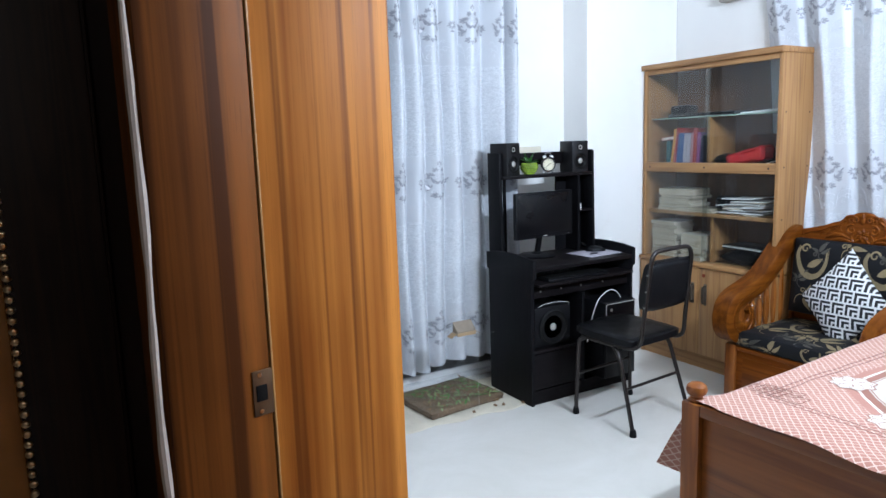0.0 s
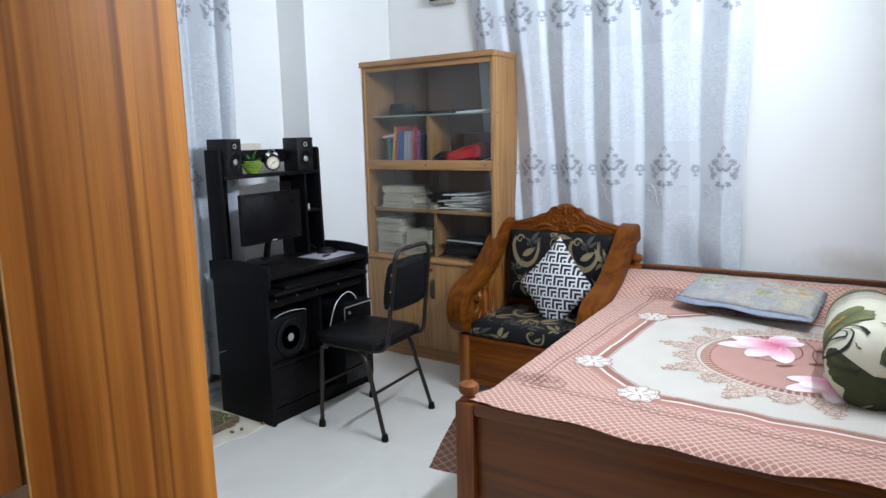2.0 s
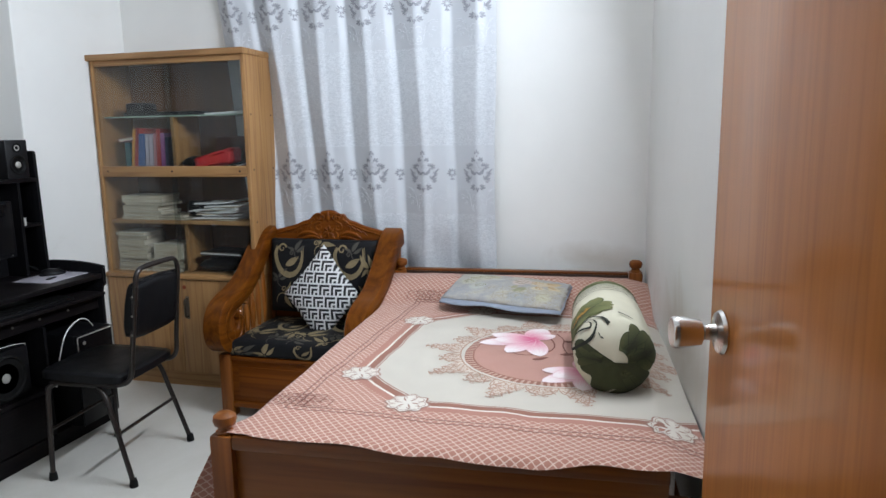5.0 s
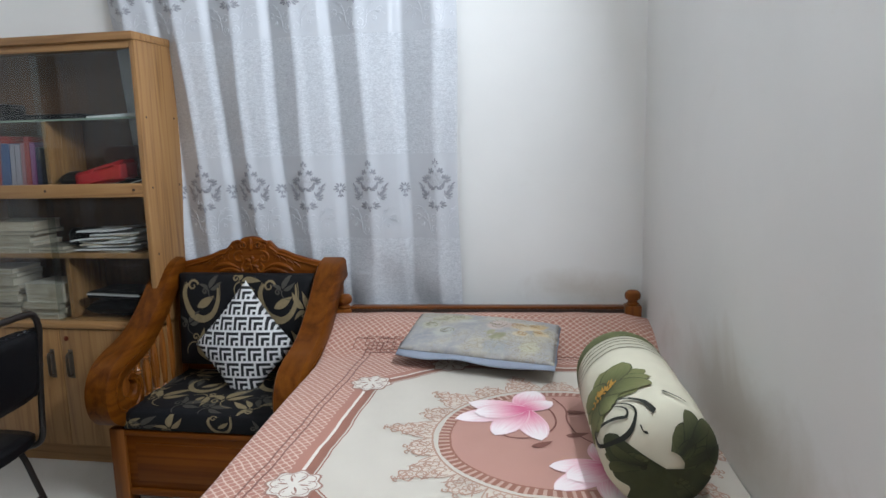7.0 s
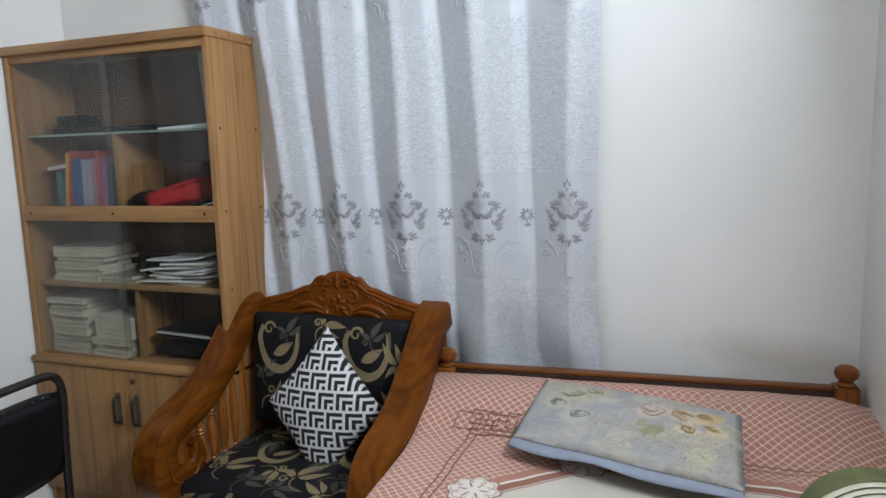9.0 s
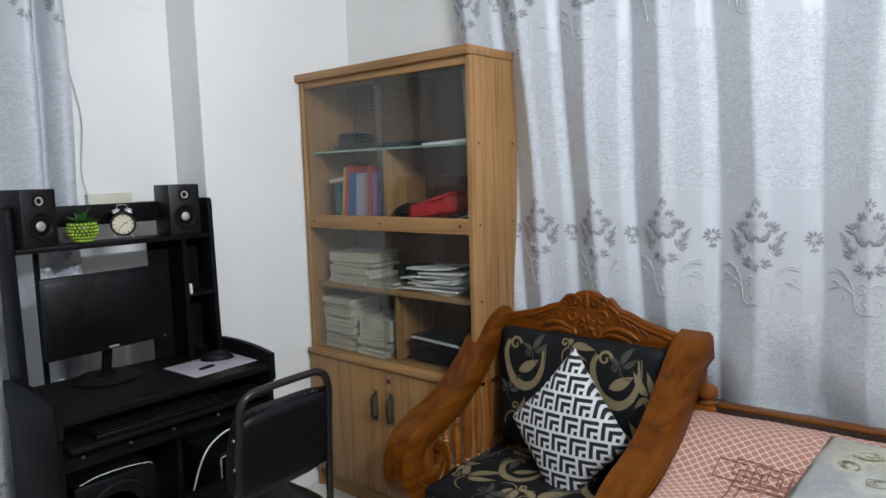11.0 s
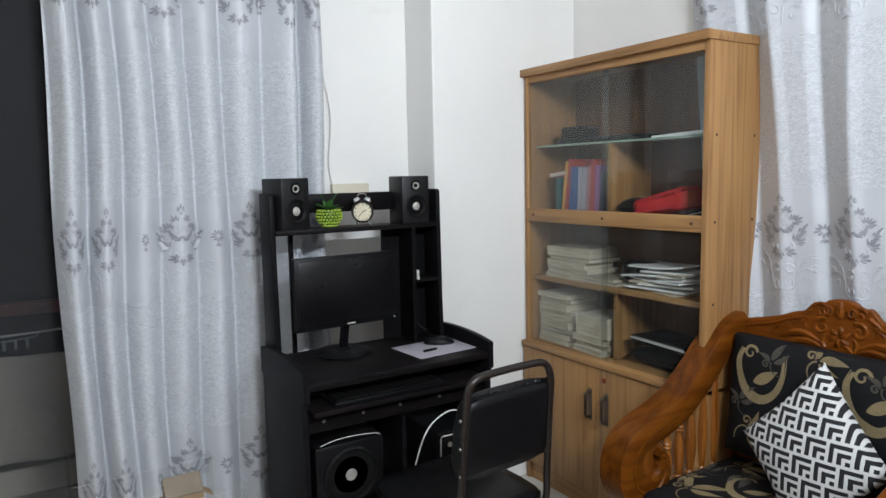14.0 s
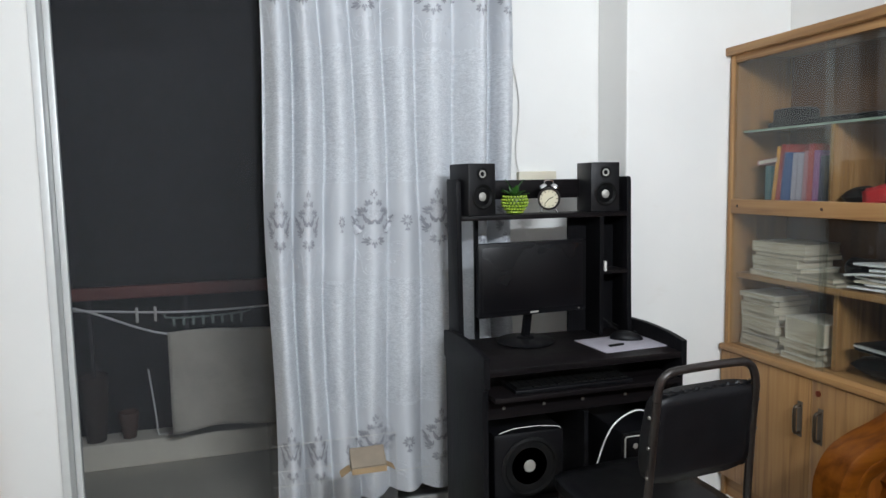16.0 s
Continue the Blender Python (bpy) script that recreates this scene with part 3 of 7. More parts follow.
volume("book", SHELF + 0.075, BY0 + 0.06, 1.385, 0.09, 0.13, 0.018, covers["pink"], "thin pink book lying on an upright book", "book", 8, -8, upright=False)

random.seed(4)


def stack(x, y, z, w, d, heights, names, label, spread=0.012):
    for h, c in zip(heights, names):
        volume("book", x + random.uniform(-spread, spread), y + random.uniform(0, spread), z, w * random.uniform(0.92, 1.0), d * random.uniform(0.9, 1), h, covers[c], label, "book", random.uniform(-4, 4), 0, "stacked books", False)
        z += h + 0.0006
    return z


stack(SHELF + 0.07, BY0 + 0.045, 0.9525, 0.26, 0.18, (0.02, 0.025, 0.03, 0.016, 0.04), ("ivory", "white", "ivory", "grey", "ivory"), "worn cream book lying in a stack")
stack(SHELF + 0.02, BY0 + 0.045, 0.6555, 0.2, 0.18, (0.02, 0.028, 0.022, 0.03, 0.018, 0.026, 0.03, 0.022, 0.02), ("ivory", "grey", "white", "ivory", "ivory", "white", "ivory", "grey", "white"), "worn cream book lying in a stack")
stack(SHELF + 0.245, BY0 + 0.04, 0.6555, 0.19, 0.18, (0.022, 0.02, 0.03, 0.085), ("white", "ivory", "ivory", "white"), "thick cream book lying in a stack")
stack(SHELF + 0.30, BY0 + 0.04, 0.9525, 0.20, 0.15, (0.012, 0.016), ("grey", "grey"), "thin grey book lying flat")
random.seed(9)
for k in range(11):
    w, d = 0.29 * random.uniform(0.8, 1.1), 0.17 * random.uniform(0.9, 1.1)
    lift = 0.9525 + 0.0085 * k

    def page(u, v, w=w, d=d, k=k):
        return ((u - .5) * w, (v - .5) * d, 0.004 * math.sin(u * 3 + k) * (u + 0.2) + 0.006 * u * u * (k % 3) - 0.012 * (1 - u) ** 3 * (k > 3) * (k % 2))
    ob = thing("paper_sheaf", sheet(10, 4, page, thick=0.0065), M_PAPERW if k % 3 else M_PAPER, "loose sheaf of white papers on a shelf", "papers", "paper pile")
    ob.matrix_basis = pose(SHELF + 0.68 + random.uniform(-.035, .03), BY0 + 0.15, lift + 0.004, 0, random.uniform(-1.2, 1.2), random.uniform(-14, 14))

# red pouch, black pouch and folders
red = plain("red_nylon", (0.52, 0.015, 0.02), 0.5, vary=0.2, scale=80, bumped=0.3)
bag = tagged(empty("red_pouch", SHELF + 0.66, BY0 + 0.13, 1.285, 4), "bright red nylon pouch with black ends", "pouch")
b = bmesh.new()
bmesh.ops.create_cube(b, size=1)
bmesh.ops.subdivide_edges(b, edges=b.edges[:], cuts=6, use_grid_fill=True)
for v in b.verts:
    n = noise.noise(v.co * 3.0) * 0.012
    v.co = Vector((v.co.x * 0.24, v.co.y * 0.13, v.co.z * (0.075 + 0.02 * v.co.x) + v.co.x * 0.045)) * (1 + n * 3)
    v.co.z += n * 0.6
bmesh.ops.bevel(b, geom=[e for e in b.edges if e.calc_face_angle(0) > 1.0], offset=0.012, segments=2, affect="EDGES")
part("body", b, red, bag, "", "all")
part("black_end", moved(cushion(0.09, 0.13, 0.075, 0.4, 10), pose(-0.145, 0, -0.018, 0, 0, 0)), M_VINYL, bag)
part("strap", moved(cushion(0.16, 0.03, 0.02, 0.4, 8), pose(0.10, -0.06, -0.035, 0, -12, 0)), M_VINYL, bag)
thing("paper_slip", moved(box(-0.06, 0.06, -0.02, 0.02, 0, 0.004), pose(SHELF + 0.79, BY0 + 0.08, 1.245, 4, -14, 10)), M_PAPERW, "white paper slip tucked beside the pouch", "paper")
thing("brown_box", box(SHELF + 0.62, SHELF + 0.82, BY0 + 0.17, BY0 + 0.255, 1.2325, 1.41, 0.004), plain("dark_brown_box", (0.07, 0.022, 0.012), 0.5), "dark brown box behind the red pouch", "box")
thing("black_case", box(SHELF + 0.12, SHELF + 0.24, BY0 + 0.08, BY0 + 0.2, 1.5265, 1.60, 0.012), M_VINYL, "small black zip case on a glass shelf", "case")
thing("black_folder", box(SHELF + 0.12, SHELF + 0.60, BY0 + 0.06, BY0 + 0.23, 1.5262, 1.548, 0.004), M_BLACKPL, "flat black folder on a glass shelf", "folder").location.z = 0.0
o = thing("paper_booklet", moved(box(-0.11, 0.11, -0.07, 0.07, 0, 0.012, 0.001), pose(SHELF + 0.74, BY0 + 0.14, 1.5265, 0, -2.5, 4)), M_PAPERW, "white booklet on a glass shelf", "booklet")
thing("black_bag", moved(cushion(0.30, 0.17, 0.085, 0.35, 16, 0.008, 3), pose(SHELF + 0.68, BY0 + 0.15, 0.700, 0, 0, 3)), M_VINYL, "soft black bag in the lower compartment", "bag", smooth="all")
lap = tagged(empty("laptop", SHELF + 0.70, BY0 + 0.13, 0.752, -6), "closed black laptop with silver edges on a bag", "laptop")
part("base", box(-0.14, 0.14, -0.09, 0.09, 0, 0.014, 0.003), M_BLACKPL, lap)
part("lid", box(-0.14, 0.14, -0.09, 0.09, 0.0155, 0.024, 0.003), M_BLACKPL, lap)
part("edge_strip", box(-0.139, 0.139, -0.0925, -0.0895, 0.0115, 0.0178), M_WHITEPL, lap)
part("lid_trim", box(-0.12, 0.13, -0.0925, -0.0895, 0.0195, 0.0220), M_SILVER, lap)
thing("brown_bag", moved(cushion(0.14, 0.09, 0.16, 0.4, 12, 0.008, 6), pose(SHELF + 0.50, BY0 + 0.17, 1.005, 80, 0, 8)), M_VINYL, "dark crumpled bag beside the papers", "bag", smooth="all")

# ---- computer desk ----
DX0, DX1, DY0, DY1 = -3.078, -2.648, 2.408, 3.140
desk = tagged(empty("computer_desk", DX0, DY0, 0), "black wenge computer desk with a shelf hutch and keyboard tray", "desk")
dd, dw = DX1 - DX0, DY1 - DY0
wing = smooth_path([(0.0, 0.80, 0), (0.10, 0.812, 0), (0.22, 0.815, 0), (0.34, 0.808, 0), (dd, 0.795, 0)], 4)
outline = [(p.x, p.y) for p in wing] + [(dd, 0.70), (dd - 0.015, 0.69), (dd - 0.02, 0.66), (dd - 0.02, 0.0), (0.02, 0.0), (0.02, 0.70), (0.0, 0.71)]
for y in (0.0, dw - 0.02):
    part("side_panel", prism([(u, z) for u, z in outline], y, y + 0.02, "xz", 0.0015), M_WENGE, desk)
part("desktop", box(0.0, dd - 0.005, 0.0205, dw - 0.0205, 0.735, 0.757, 0.002), M_WENGE_Y, desk)
part("keyboard_tray", box(0.06, dd + 0.015, 0.03, dw - 0.03, 0.655, 0.670, 0.002), M_WENGE_Y, desk)
rail = part("tray_rail", box(dd - 0.06, dd - 0.042, 0.0205, dw - 0.0205, 0.585, 0.650, 0.002), M_WENGE_Y, desk)
for y in (0.08, 0.22, 0.36, 0.52):
    part("stud", lathe([(0.006, 0), (0.005, 0.004), (0, 0.006)], 10, m=pose(dd - 0.042, y, 0.62, 0, 90, 0)), M_STUD, rail)
part("modesty_panel", box(0.025, 0.04, 0.0205, 0.36, 0.30, 0.62), M_WENGE, desk)
part("bay_divider", box(0.03, dd - 0.03, 0.36, 0.376, 0.04, 0.58), M_WENGE, desk)
part("bay_shelf", box(0.03, dd - 0.03, 0.0205, 0.36, 0.285, 0.301), M_WENGE_Y, desk)
part("drawer_front", box(dd - 0.045, dd - 0.028, 0.022, 0.358, 0.085, 0.28, 0.002), M_WENGE_Y, desk)
part("bottom_board", box(0.03, dd - 0.03, 0.0205, dw - 0.0205, 0.06, 0.076), M_WENGE_Y, desk)
part("kick_board", box(dd - 0.05, dd - 0.034, 0.0205, dw - 0.0205, 0.0, 0.06), M_WENGE_Y, desk)
# hutch
hut = [(0.0, 0.757), (0.0, 1.352)] + [(0.095 + 0.015 * math.sin(a), 1.337 + 0.015 * math.cos(a)) for a in (0, 0.5, 1.0, 1.57)] + [(0.112, 1.20), (0.118, 0.90), (0.122, 0.80), (0.124, 0.757)]
for y in (0.0208, dw - 0.0388):
    part("hutch_side", prism(hut, y, y + 0.018, "xz", 0.0015), M_WENGE, desk)
part("hutch_shelf", box(0.001, 0.118, 0.039, dw - 0.039, 1.205, 1.222, 0.0015), M_WENGE_Y, desk)
part("hutch_top_rail", box(0.001, 0.014, 0.039, dw - 0.039, 1.275, 1.345, 0.001), M_WENGE_Y, desk)
part("tower_side", box(0.0125, 0.12, 0.575, 0.591, 0.7575, 1.2045), M_WENGE, desk)
part("tower_back", box(0.001, 0.012, 0.50, dw - 0.039, 0.7575, 1.2045), M_WENGE, desk)
part("tower_shelf", box(0.0125, 0.115, 0.5915, dw - 0.039, 0.99, 1.003), M_WENGE_Y, desk)
part("left_stile", box(0.001, 0.014, 0.0392, 0.065, 0.7575, 1.2045), M_WENGE, desk)
part("left_stile", box(0.0, 0.014, 0.12, 0.135, 0.757, 1.205), M_WENGE, desk)

# monitor
mon = tagged(empty("monitor", -2.903, 2.688, 0.7575, 4), "black flat monitor, switched off, on a round foot", "monitor")
bezel = box(-0.02, 0.008, -0.212, 0.212, 0.115, 0.372, 0.004)
part("bezel", bezel, M_BLACKPL, mon)
part("screen", box(0.0075, 0.0092, -0.198, 0.198, 0.135, 0.359, 0.0004), M_SCREEN, mon, "dark glossy screen")
part("rear_shell", box(-0.05, -0.019, -0.13, 0.13, 0.16, 0.33, 0.012), M_BLACKPL, mon)
part("neck", prism([(-0.075, 0.018), (-0.05, 0.018), (-0.02, 0.16), (-0.04, 0.16)], -0.012, 0.012, "xz", 0.004), M_BLACKPL, mon)
part("foot", lathe([(0.0, 0), (0.105, 0), (0.108, 0.006), (0.1, 0.011), (0.035, 0.017), (0.028, 0.024), (0.0, 0.026)], 36, m=Matrix.Translation((-0.062, 0, 0))), M_BLACKPL, mon)
part("badge", box(0.0085, 0.0095, -0.016, 0.016, 0.121, 0.127), M_SILVER, mon)
part("power_light", box(0.0085, 0.0095, 0.178, 0.184, 0.122, 0.125), M_SILVER, mon)


def speaker(y, rz, label):
    ob = tagged(empty("speaker", -3.018, y, 1.2225, rz), label, "speaker", "desk speakers")
    part("cabinet", box(-0.062, 0.058, -0.058, 0.058, 0.0, 0.182, 0.004), plain("black_vinyl_wrap", (0.007, 0.007, 0.008), 0.42), ob)
    woof = part("woofer", lathe([(0.044, 0), (0.045, 0.004), (0.041, 0.006), (0.038, 0.002), (0.018, -0.004)], 28, m=pose(0.058, 0, 0.066, 0, 90, 0)), M_RUBBER, ob)
    part("dust_cap", lathe([(0.0165, -0.003), (0.015, 0.002), (0.009, 0.005), (0.0, 0.006)], 20, m=pose(0.058, 0, 0.066, 0, 90, 0)), M_CAP, woof, "grey dust cap")
    tw = part("tweeter", lathe([(0.022, 0), (0.022, 0.003), (0.018, 0.003), (0.012, -0.001)], 24, m=pose(0.058, 0, 0.145, 0, 90, 0)), M_RUBBER, ob)
    part("ring", lathe([(0.0135, 0.001), (0.0135, 0.0028), (0.0112, 0.0028), (0.0112, 0.001)], 24, m=pose(0.058, 0, 0.145, 0, 90, 0)), M_SILVER, tw, "thin silver ring")
    part("dome", lathe([(0.009, 0), (0.006, 0.004), (0, 0.005)], 16, m=pose(0.058, 0, 0.145, 0, 90, 0)), M_RUBBER, tw)
    return ob


speaker(2.508, 16, "small black two-way desk speaker on the hutch shelf")
speaker(3.008, -2, "small black two-way desk speaker on the hutch shelf")

sub = tagged(empty("subwoofer", -2.863, 2.583, 0.3015), "black subwoofer box with a round cone in the desk bay", "speaker")
part("cabinet", box(-0.15, 0.16, -0.125, 0.125, 0.0, 0.225, 0.012), M_BLACKPL, sub)
cone = part("woofer", lathe([(0.098, 0), (0.10, 0.008), (0.09, 0.012), (0.084, 0.004), (0.03, -0.006)], 36, m=pose(0.16, 0, 0.108, 0, 90, 0)), M_RUBBER, sub)
part("dust_cap", lathe([(0.022, -0.004), (0.02, 0.002), (0.011, 0.005), (0, 0.006)], 20, m=pose(0.16, 0, 0.108, 0, 90, 0)), M_CAP, cone, "grey dust cap")

unit = tagged(empty("computer_case", -2.800, 2.985, 0.0765), "black computer case with a pale rimmed front in the desk bay", "computer")
part("body", box(-0.20, 0.185, -0.115, 0.115, 0, 0.440, 0.008), M_BLACKPL, unit)
part("front_panel", box(0.1855, 0.196, -0.112, 0.112, 0.004, 0.436, 0.004), M_SCREEN, unit)
part("front_rim", tube([(0.197, -0.104, 0.262), (0.197, -0.108, 0.27), (0.197, -0.108, 0.422), (0.197, -0.102, 0.429), (0.197, 0.102, 0.429), (0.197, 0.108, 0.422), (0.197, 0.108, 0.27), (0.197, 0.104, 0.262)], 0.0028, 6, closed=True), M_SILVER, unit, "thin pale rim")
part("power_button", lathe([(0.009, 0), (0.009, 0.003), (0.0, 0.004)], 14, m=pose(0.196, -0.07, 0.395, 0, 90, 0)), M_SILVER, unit)
# white block added in place of the wall showing through the bay
thing("wall_gap_block", moved(box(-0.022, 0.022, -0.014, 0.014, 0, 0.10, 0.004), pose(-2.93, 2.752, 0.3015, 0, 0, 12)), M_WHITEPL, "white block standing for the pale wall seen past the subwoofer", "adapter")

kb = tagged(empty("keyboard", -2.713, 2.723, 0.6705), "black keyboard on the pull-out tray", "keyboard")
part("body", box(-0.065, 0.065, -0.21, 0.21, 0, 0.014, 0.003), M_BLACKPL, kb)
KEY = finish("key", box(-0.0085, 0.0085, -0.012, 0.012, 0.0, 0.0055), M_RUBBER)
for row in range(5):
    for c in range(14):
        o = new("key", KEY)
        o.parent = kb
        o.location = (-0.0415 + row * 0.021, -0.188 + c * 0.0285, 0.0145)

thing("mouse_pad", moved(box(-0.10, 0.10, -0.135, 0.135, 0, 0.003, 0.001), pose(-2.823, 2.998, 0.7572, 0, 0, 4)), M_GREY, "thin grey cloth mouse pad on the desk", "mouse pad")
mouse = tagged(empty("mouse", -2.868, 3.042, 0.7608, 62), "black optical mouse on the pad", "mouse")
b = bmesh.new()
bmesh.ops.create_uvsphere(b, u_segments=20, v_segments=12, radius=1)
for v in b.verts:
    v.co = Vector((v.co.x * 0.060, v.co.y * 0.036, max(-0.05, v.co.z) * 0.030 * (1 - 0.25 * v.co.x)))
part("shell", b, M_BLACKPL, mouse, "", "all")
part("wheel", lathe([(0.009, -0.004), (0.0095, 0), (0.009, 0.004)], 14, m=pose(0.028, 0, 0.020, 90, 0, 0)), M_RUBBER, mouse)
thing("usb_receiver", moved(box(-0.03, 0.03, -0.007, 0.007, 0, 0.006, 0.002), pose(-2.788, 2.953, 0.7605, 0, 0, 100)), M_RUBBER, "small black card lying on the mouse pad", "gadget")
thing("mouse_cable", tube(smooth_path([(-2.918, 3.063, 0.772), (-2.963, 3.073, 0.765), (-3.013, 3.043, 0.80), (-3.023, 3.013, 0.83), (-3.033, 3.053, 0.80), (-3.003, 3.083, 0.78), (-3.033, 3.103, 0.763)], 8), 0.0022, 6), M_RUBBER, "thin black mouse cable in loops", "cable")
thing("cable_adapter", box(-2.955, -2.968, 3.008, 3.005, 1.0035, 1.035, 0.003), M_WHITEPL, "small white plug on the hutch shelf", "plug")

# clock with twin bells
ck = tagged(empty("alarm_clock", -2.998, 2.795, 1.2225, -24), "twin bell alarm clock with a cream dial", "clock")
part("case", lathe([(0.036, -0.02), (0.040, -0.015), (0.0415, 0.012), (0.039, 0.017), (0.0335, 0.017), (0.0335, 0.001)], 32, m=pose(0, 0, 0.052, 0, 90, 0)), M_TUBE, ck, "dark metal clock case")
dial = part("dial", lathe([(0.0365, 0.0), (0.0365, 0.014), (0.0, 0.0142)], 32, m=pose(0, 0, 0.052, 0, 90, 0)), plain("cream_dial", (0.60, 0.55, 0.40), 0.5, vary=0.03), ck)
for a in range(12):
    part("hour_mark", moved(box(0.0144, 0.0152, -0.0012, 0.0012, 0.026, 0.032), pose(0, 0, 0.052, a * 30, 0, 0)), M_RUBBER, dial)
part("hour_hand", moved(box(0.0146, 0.0156, -0.0014, 0.0014, 0, 0.017), pose(0, 0, 0.052, -65, 0, 0)), M_RUBBER, dial)
part("minute_hand", moved(box(0.0152, 0.0162, -0.001, 0.001, 0, 0.026), pose(0, 0, 0.052, 140, 0, 0)), M_RUBBER, dial)
for s in (-1, 1):
    part("bell", lathe([(0.0, 0.014), (0.010, 0.012), (0.0165, 0.004), (0.017, 0.0)], 18, m=pose(0, s * 0.021, 0.092, -s * 28, 0, 0)), M_CHROME, ck)
    part("leg", tube([(0, s * 0.022, 0.018), (0, s * 0.03, 0.0015)], 0.0035, 8), M_CHROME, ck)
part("carry_handle", tube(smooth_path([(0, -0.016, 0.105), (0, -0.013, 0.118), (0, 0.013, 0.118), (0, 0.016, 0.105)], 5), 0.0018, 6), M_CHROME, ck)

# beaded pot with a plant
pot = tagged(empty("beaded_pot", -2.998, 2.660, 1.2225), "lime green beaded pot with a leafy sprig", "plant pot")
m_bead = plain("lime_glaze", (0.27, 0.40, 0.04), 0.25, vary=0.15)
m_bead2 = plain("dark_green_glaze", (0.03, 0.07, 0.015), 0.3, vary=0.2)
profile_r = [0.027, 0.036, 0.043, 0.046, 0.045, 0.041]
part("bowl", lathe([(0.022, 0)] + [(r_ - 0.004, 0.006 + i * 0.011) for i, r_ in enumerate(profile_r)] + [(0.0, 0.058)], 22), m_bead2, pot)
for i, r_ in enumerate(profile_r):
    b = bmesh.new()
    n = 22
    for k in range(n):
        a = 2 * math.pi * (k + 0.5 * (i % 2)) / n
        q = bmesh.new()
        bmesh.ops.create_icosphere(q, subdivisions=1, radius=0.0058)
        moved(q, Matrix.Translation((r_ * math.cos(a), r_ * math.sin(a), 0.008 + i * 0.0108)))
        merge(b, q)
    part("bead_ring", b, m_bead, pot, "", "all")
m_leafg = plain("dark_green_leaf", (0.035, 0.12, 0.02), 0.4, vary=0.3)


def leaf_mesh(length, width, curl):
    return sheet(4, 6, lambda u, v: ((u - .5) * width * math.sin(math.pi * min(1, v * 0.92 + 0.08)) ** 0.8, v * length, -curl * v * v + 0.15 * width * abs(u - .5) * 2))


random.seed(2)
for k in range(11):
    part("leaf", moved(leaf_mesh(random.uniform(0.045, 0.075), 0.024, 0.02), pose(0, 0, 0.056, random.uniform(30, 80), 0, k * 33 + random.uniform(-10, 10))), m_leafg, pot, "", "all")

thing("switch_box", box(ROOM_W + 0.001, ROOM_W + 0.03, 2.79, 2.955, 1.29, 1.378, 0.004), plain("cream_plastic", (0.62, 0.57, 0.45), 0.5, vary=0.05), "cream plastic cable box fixed to the wall", "socket box")
thing("wall_cable", tube(smooth_path([(ROOM_W + 0.006, 2.70, 2.3), (ROOM_W + 0.008, 2.735, 1.99), (ROOM_W + 0.012, 2.78, 1.78), (ROOM_W + 0.012, 2.80, 1.64), (ROOM_W + 0.009, 2.785, 1.46), (ROOM_W + 0.007, 2.80, 1.378)], 8), 0.0028, 6), M_WHITEPL, "thin white cable running down the wall", "cable")
thing("white_cable", tube(smooth_path([(-2.653, 2.783, 0.302), (-2.633, 2.793, 0.42), (-2.633, 2.843, 0.53), (-2.638, 2.923, 0.575), (-2.648, 2.993, 0.56), (-2.665, 3.053, 0.50)], 8), 0.0028, 6), M_WHITEPL, "white cable arching below the desk", "cable")
thing("white_cable", tube(smooth_path([(-2.693, 2.473, 0.535), (-2.683, 2.523, 0.55), (-2.683, 2.603, 0.55), (-2.693, 2.683, 0.535), (-2.733, 2.703, 0.5)], 8), 0.0012, 6), M_WHITEPL, "white cable over the subwoofer", "cable")


# ---- metal chair ----
chair = tagged(empty("office_chair", -2.333, 2.772, 0, 5), "black vinyl chair with a bent steel tube frame", "chair")


def skew(z):
    """The old back leans a little to one side."""
    return -0.045 * max(0.0, z - 0.45) / 0.45


for s in (-1, 1):
    y = s * 0.20
    part("back_tube", tube(smooth_path([(x, yy + skew(z), z) for x, yy, z in ((-0.15, y * 0.90, 0.415), (0.05, y * 0.88, 0.41), (0.16, y * 0.84, 0.415), (0.205, y * 0.82, 0.45), (0.225, y * 0.80, 0.55), (0.252, y * 0.77, 0.70), (0.278, y * 0.75, 0.83))], 6), 0.0105, 10), M_TUBE, chair)
    part("front_leg", tube(smooth_path([(-0.125, y * 0.8, 0.41), (-0.145, y * 0.95, 0.40), (-0.155, y * 1.0, 0.36), (-0.163, y * 1.06, 0.02)], 5), 0.0105, 10), M_TUBE, chair)
    part("rear_leg", tube(smooth_path([(0.06, y * 0.9, 0.40), (0.10, y * 0.96, 0.37), (0.14, y * 1.0, 0.25), (0.208, y * 1.08, 0.02)], 5), 0.0105, 10), M_TUBE, chair)
    for x, yy in ((-0.163, y * 1.06), (0.21, y * 1.08)):
        part("rubber_foot", lathe([(0.0, 0), (0.017, 0), (0.017, 0.012), (0.0135, 0.034), (0.0, 0.036)], 14, m=Matrix.Translation((x, yy, 0))), M_RUBBER, chair)
part("top_tube", tube(smooth_path([(x, y + skew(z), z) for x, y, z in ((0.278, -0.150, 0.83), (0.282, -0.143, 0.868), (0.285, -0.120, 0.893), (0.287, -0.07, 0.90), (0.287, 0.07, 0.90), (0.285, 0.120, 0.893), (0.282, 0.143, 0.868), (0.278, 0.150, 0.83))], 6), 0.0105, 10), M_TUBE, chair)
part("cross_bar", tube([(0.152, -0.205, 0.215), (0.152, 0.205, 0.215)], 0.0075, 8), M_TUBE, chair)
part("cross_bar", tube([(-0.160, -0.206, 0.215), (-0.160, 0.206, 0.215)], 0.0075, 8), M_TUBE, chair)
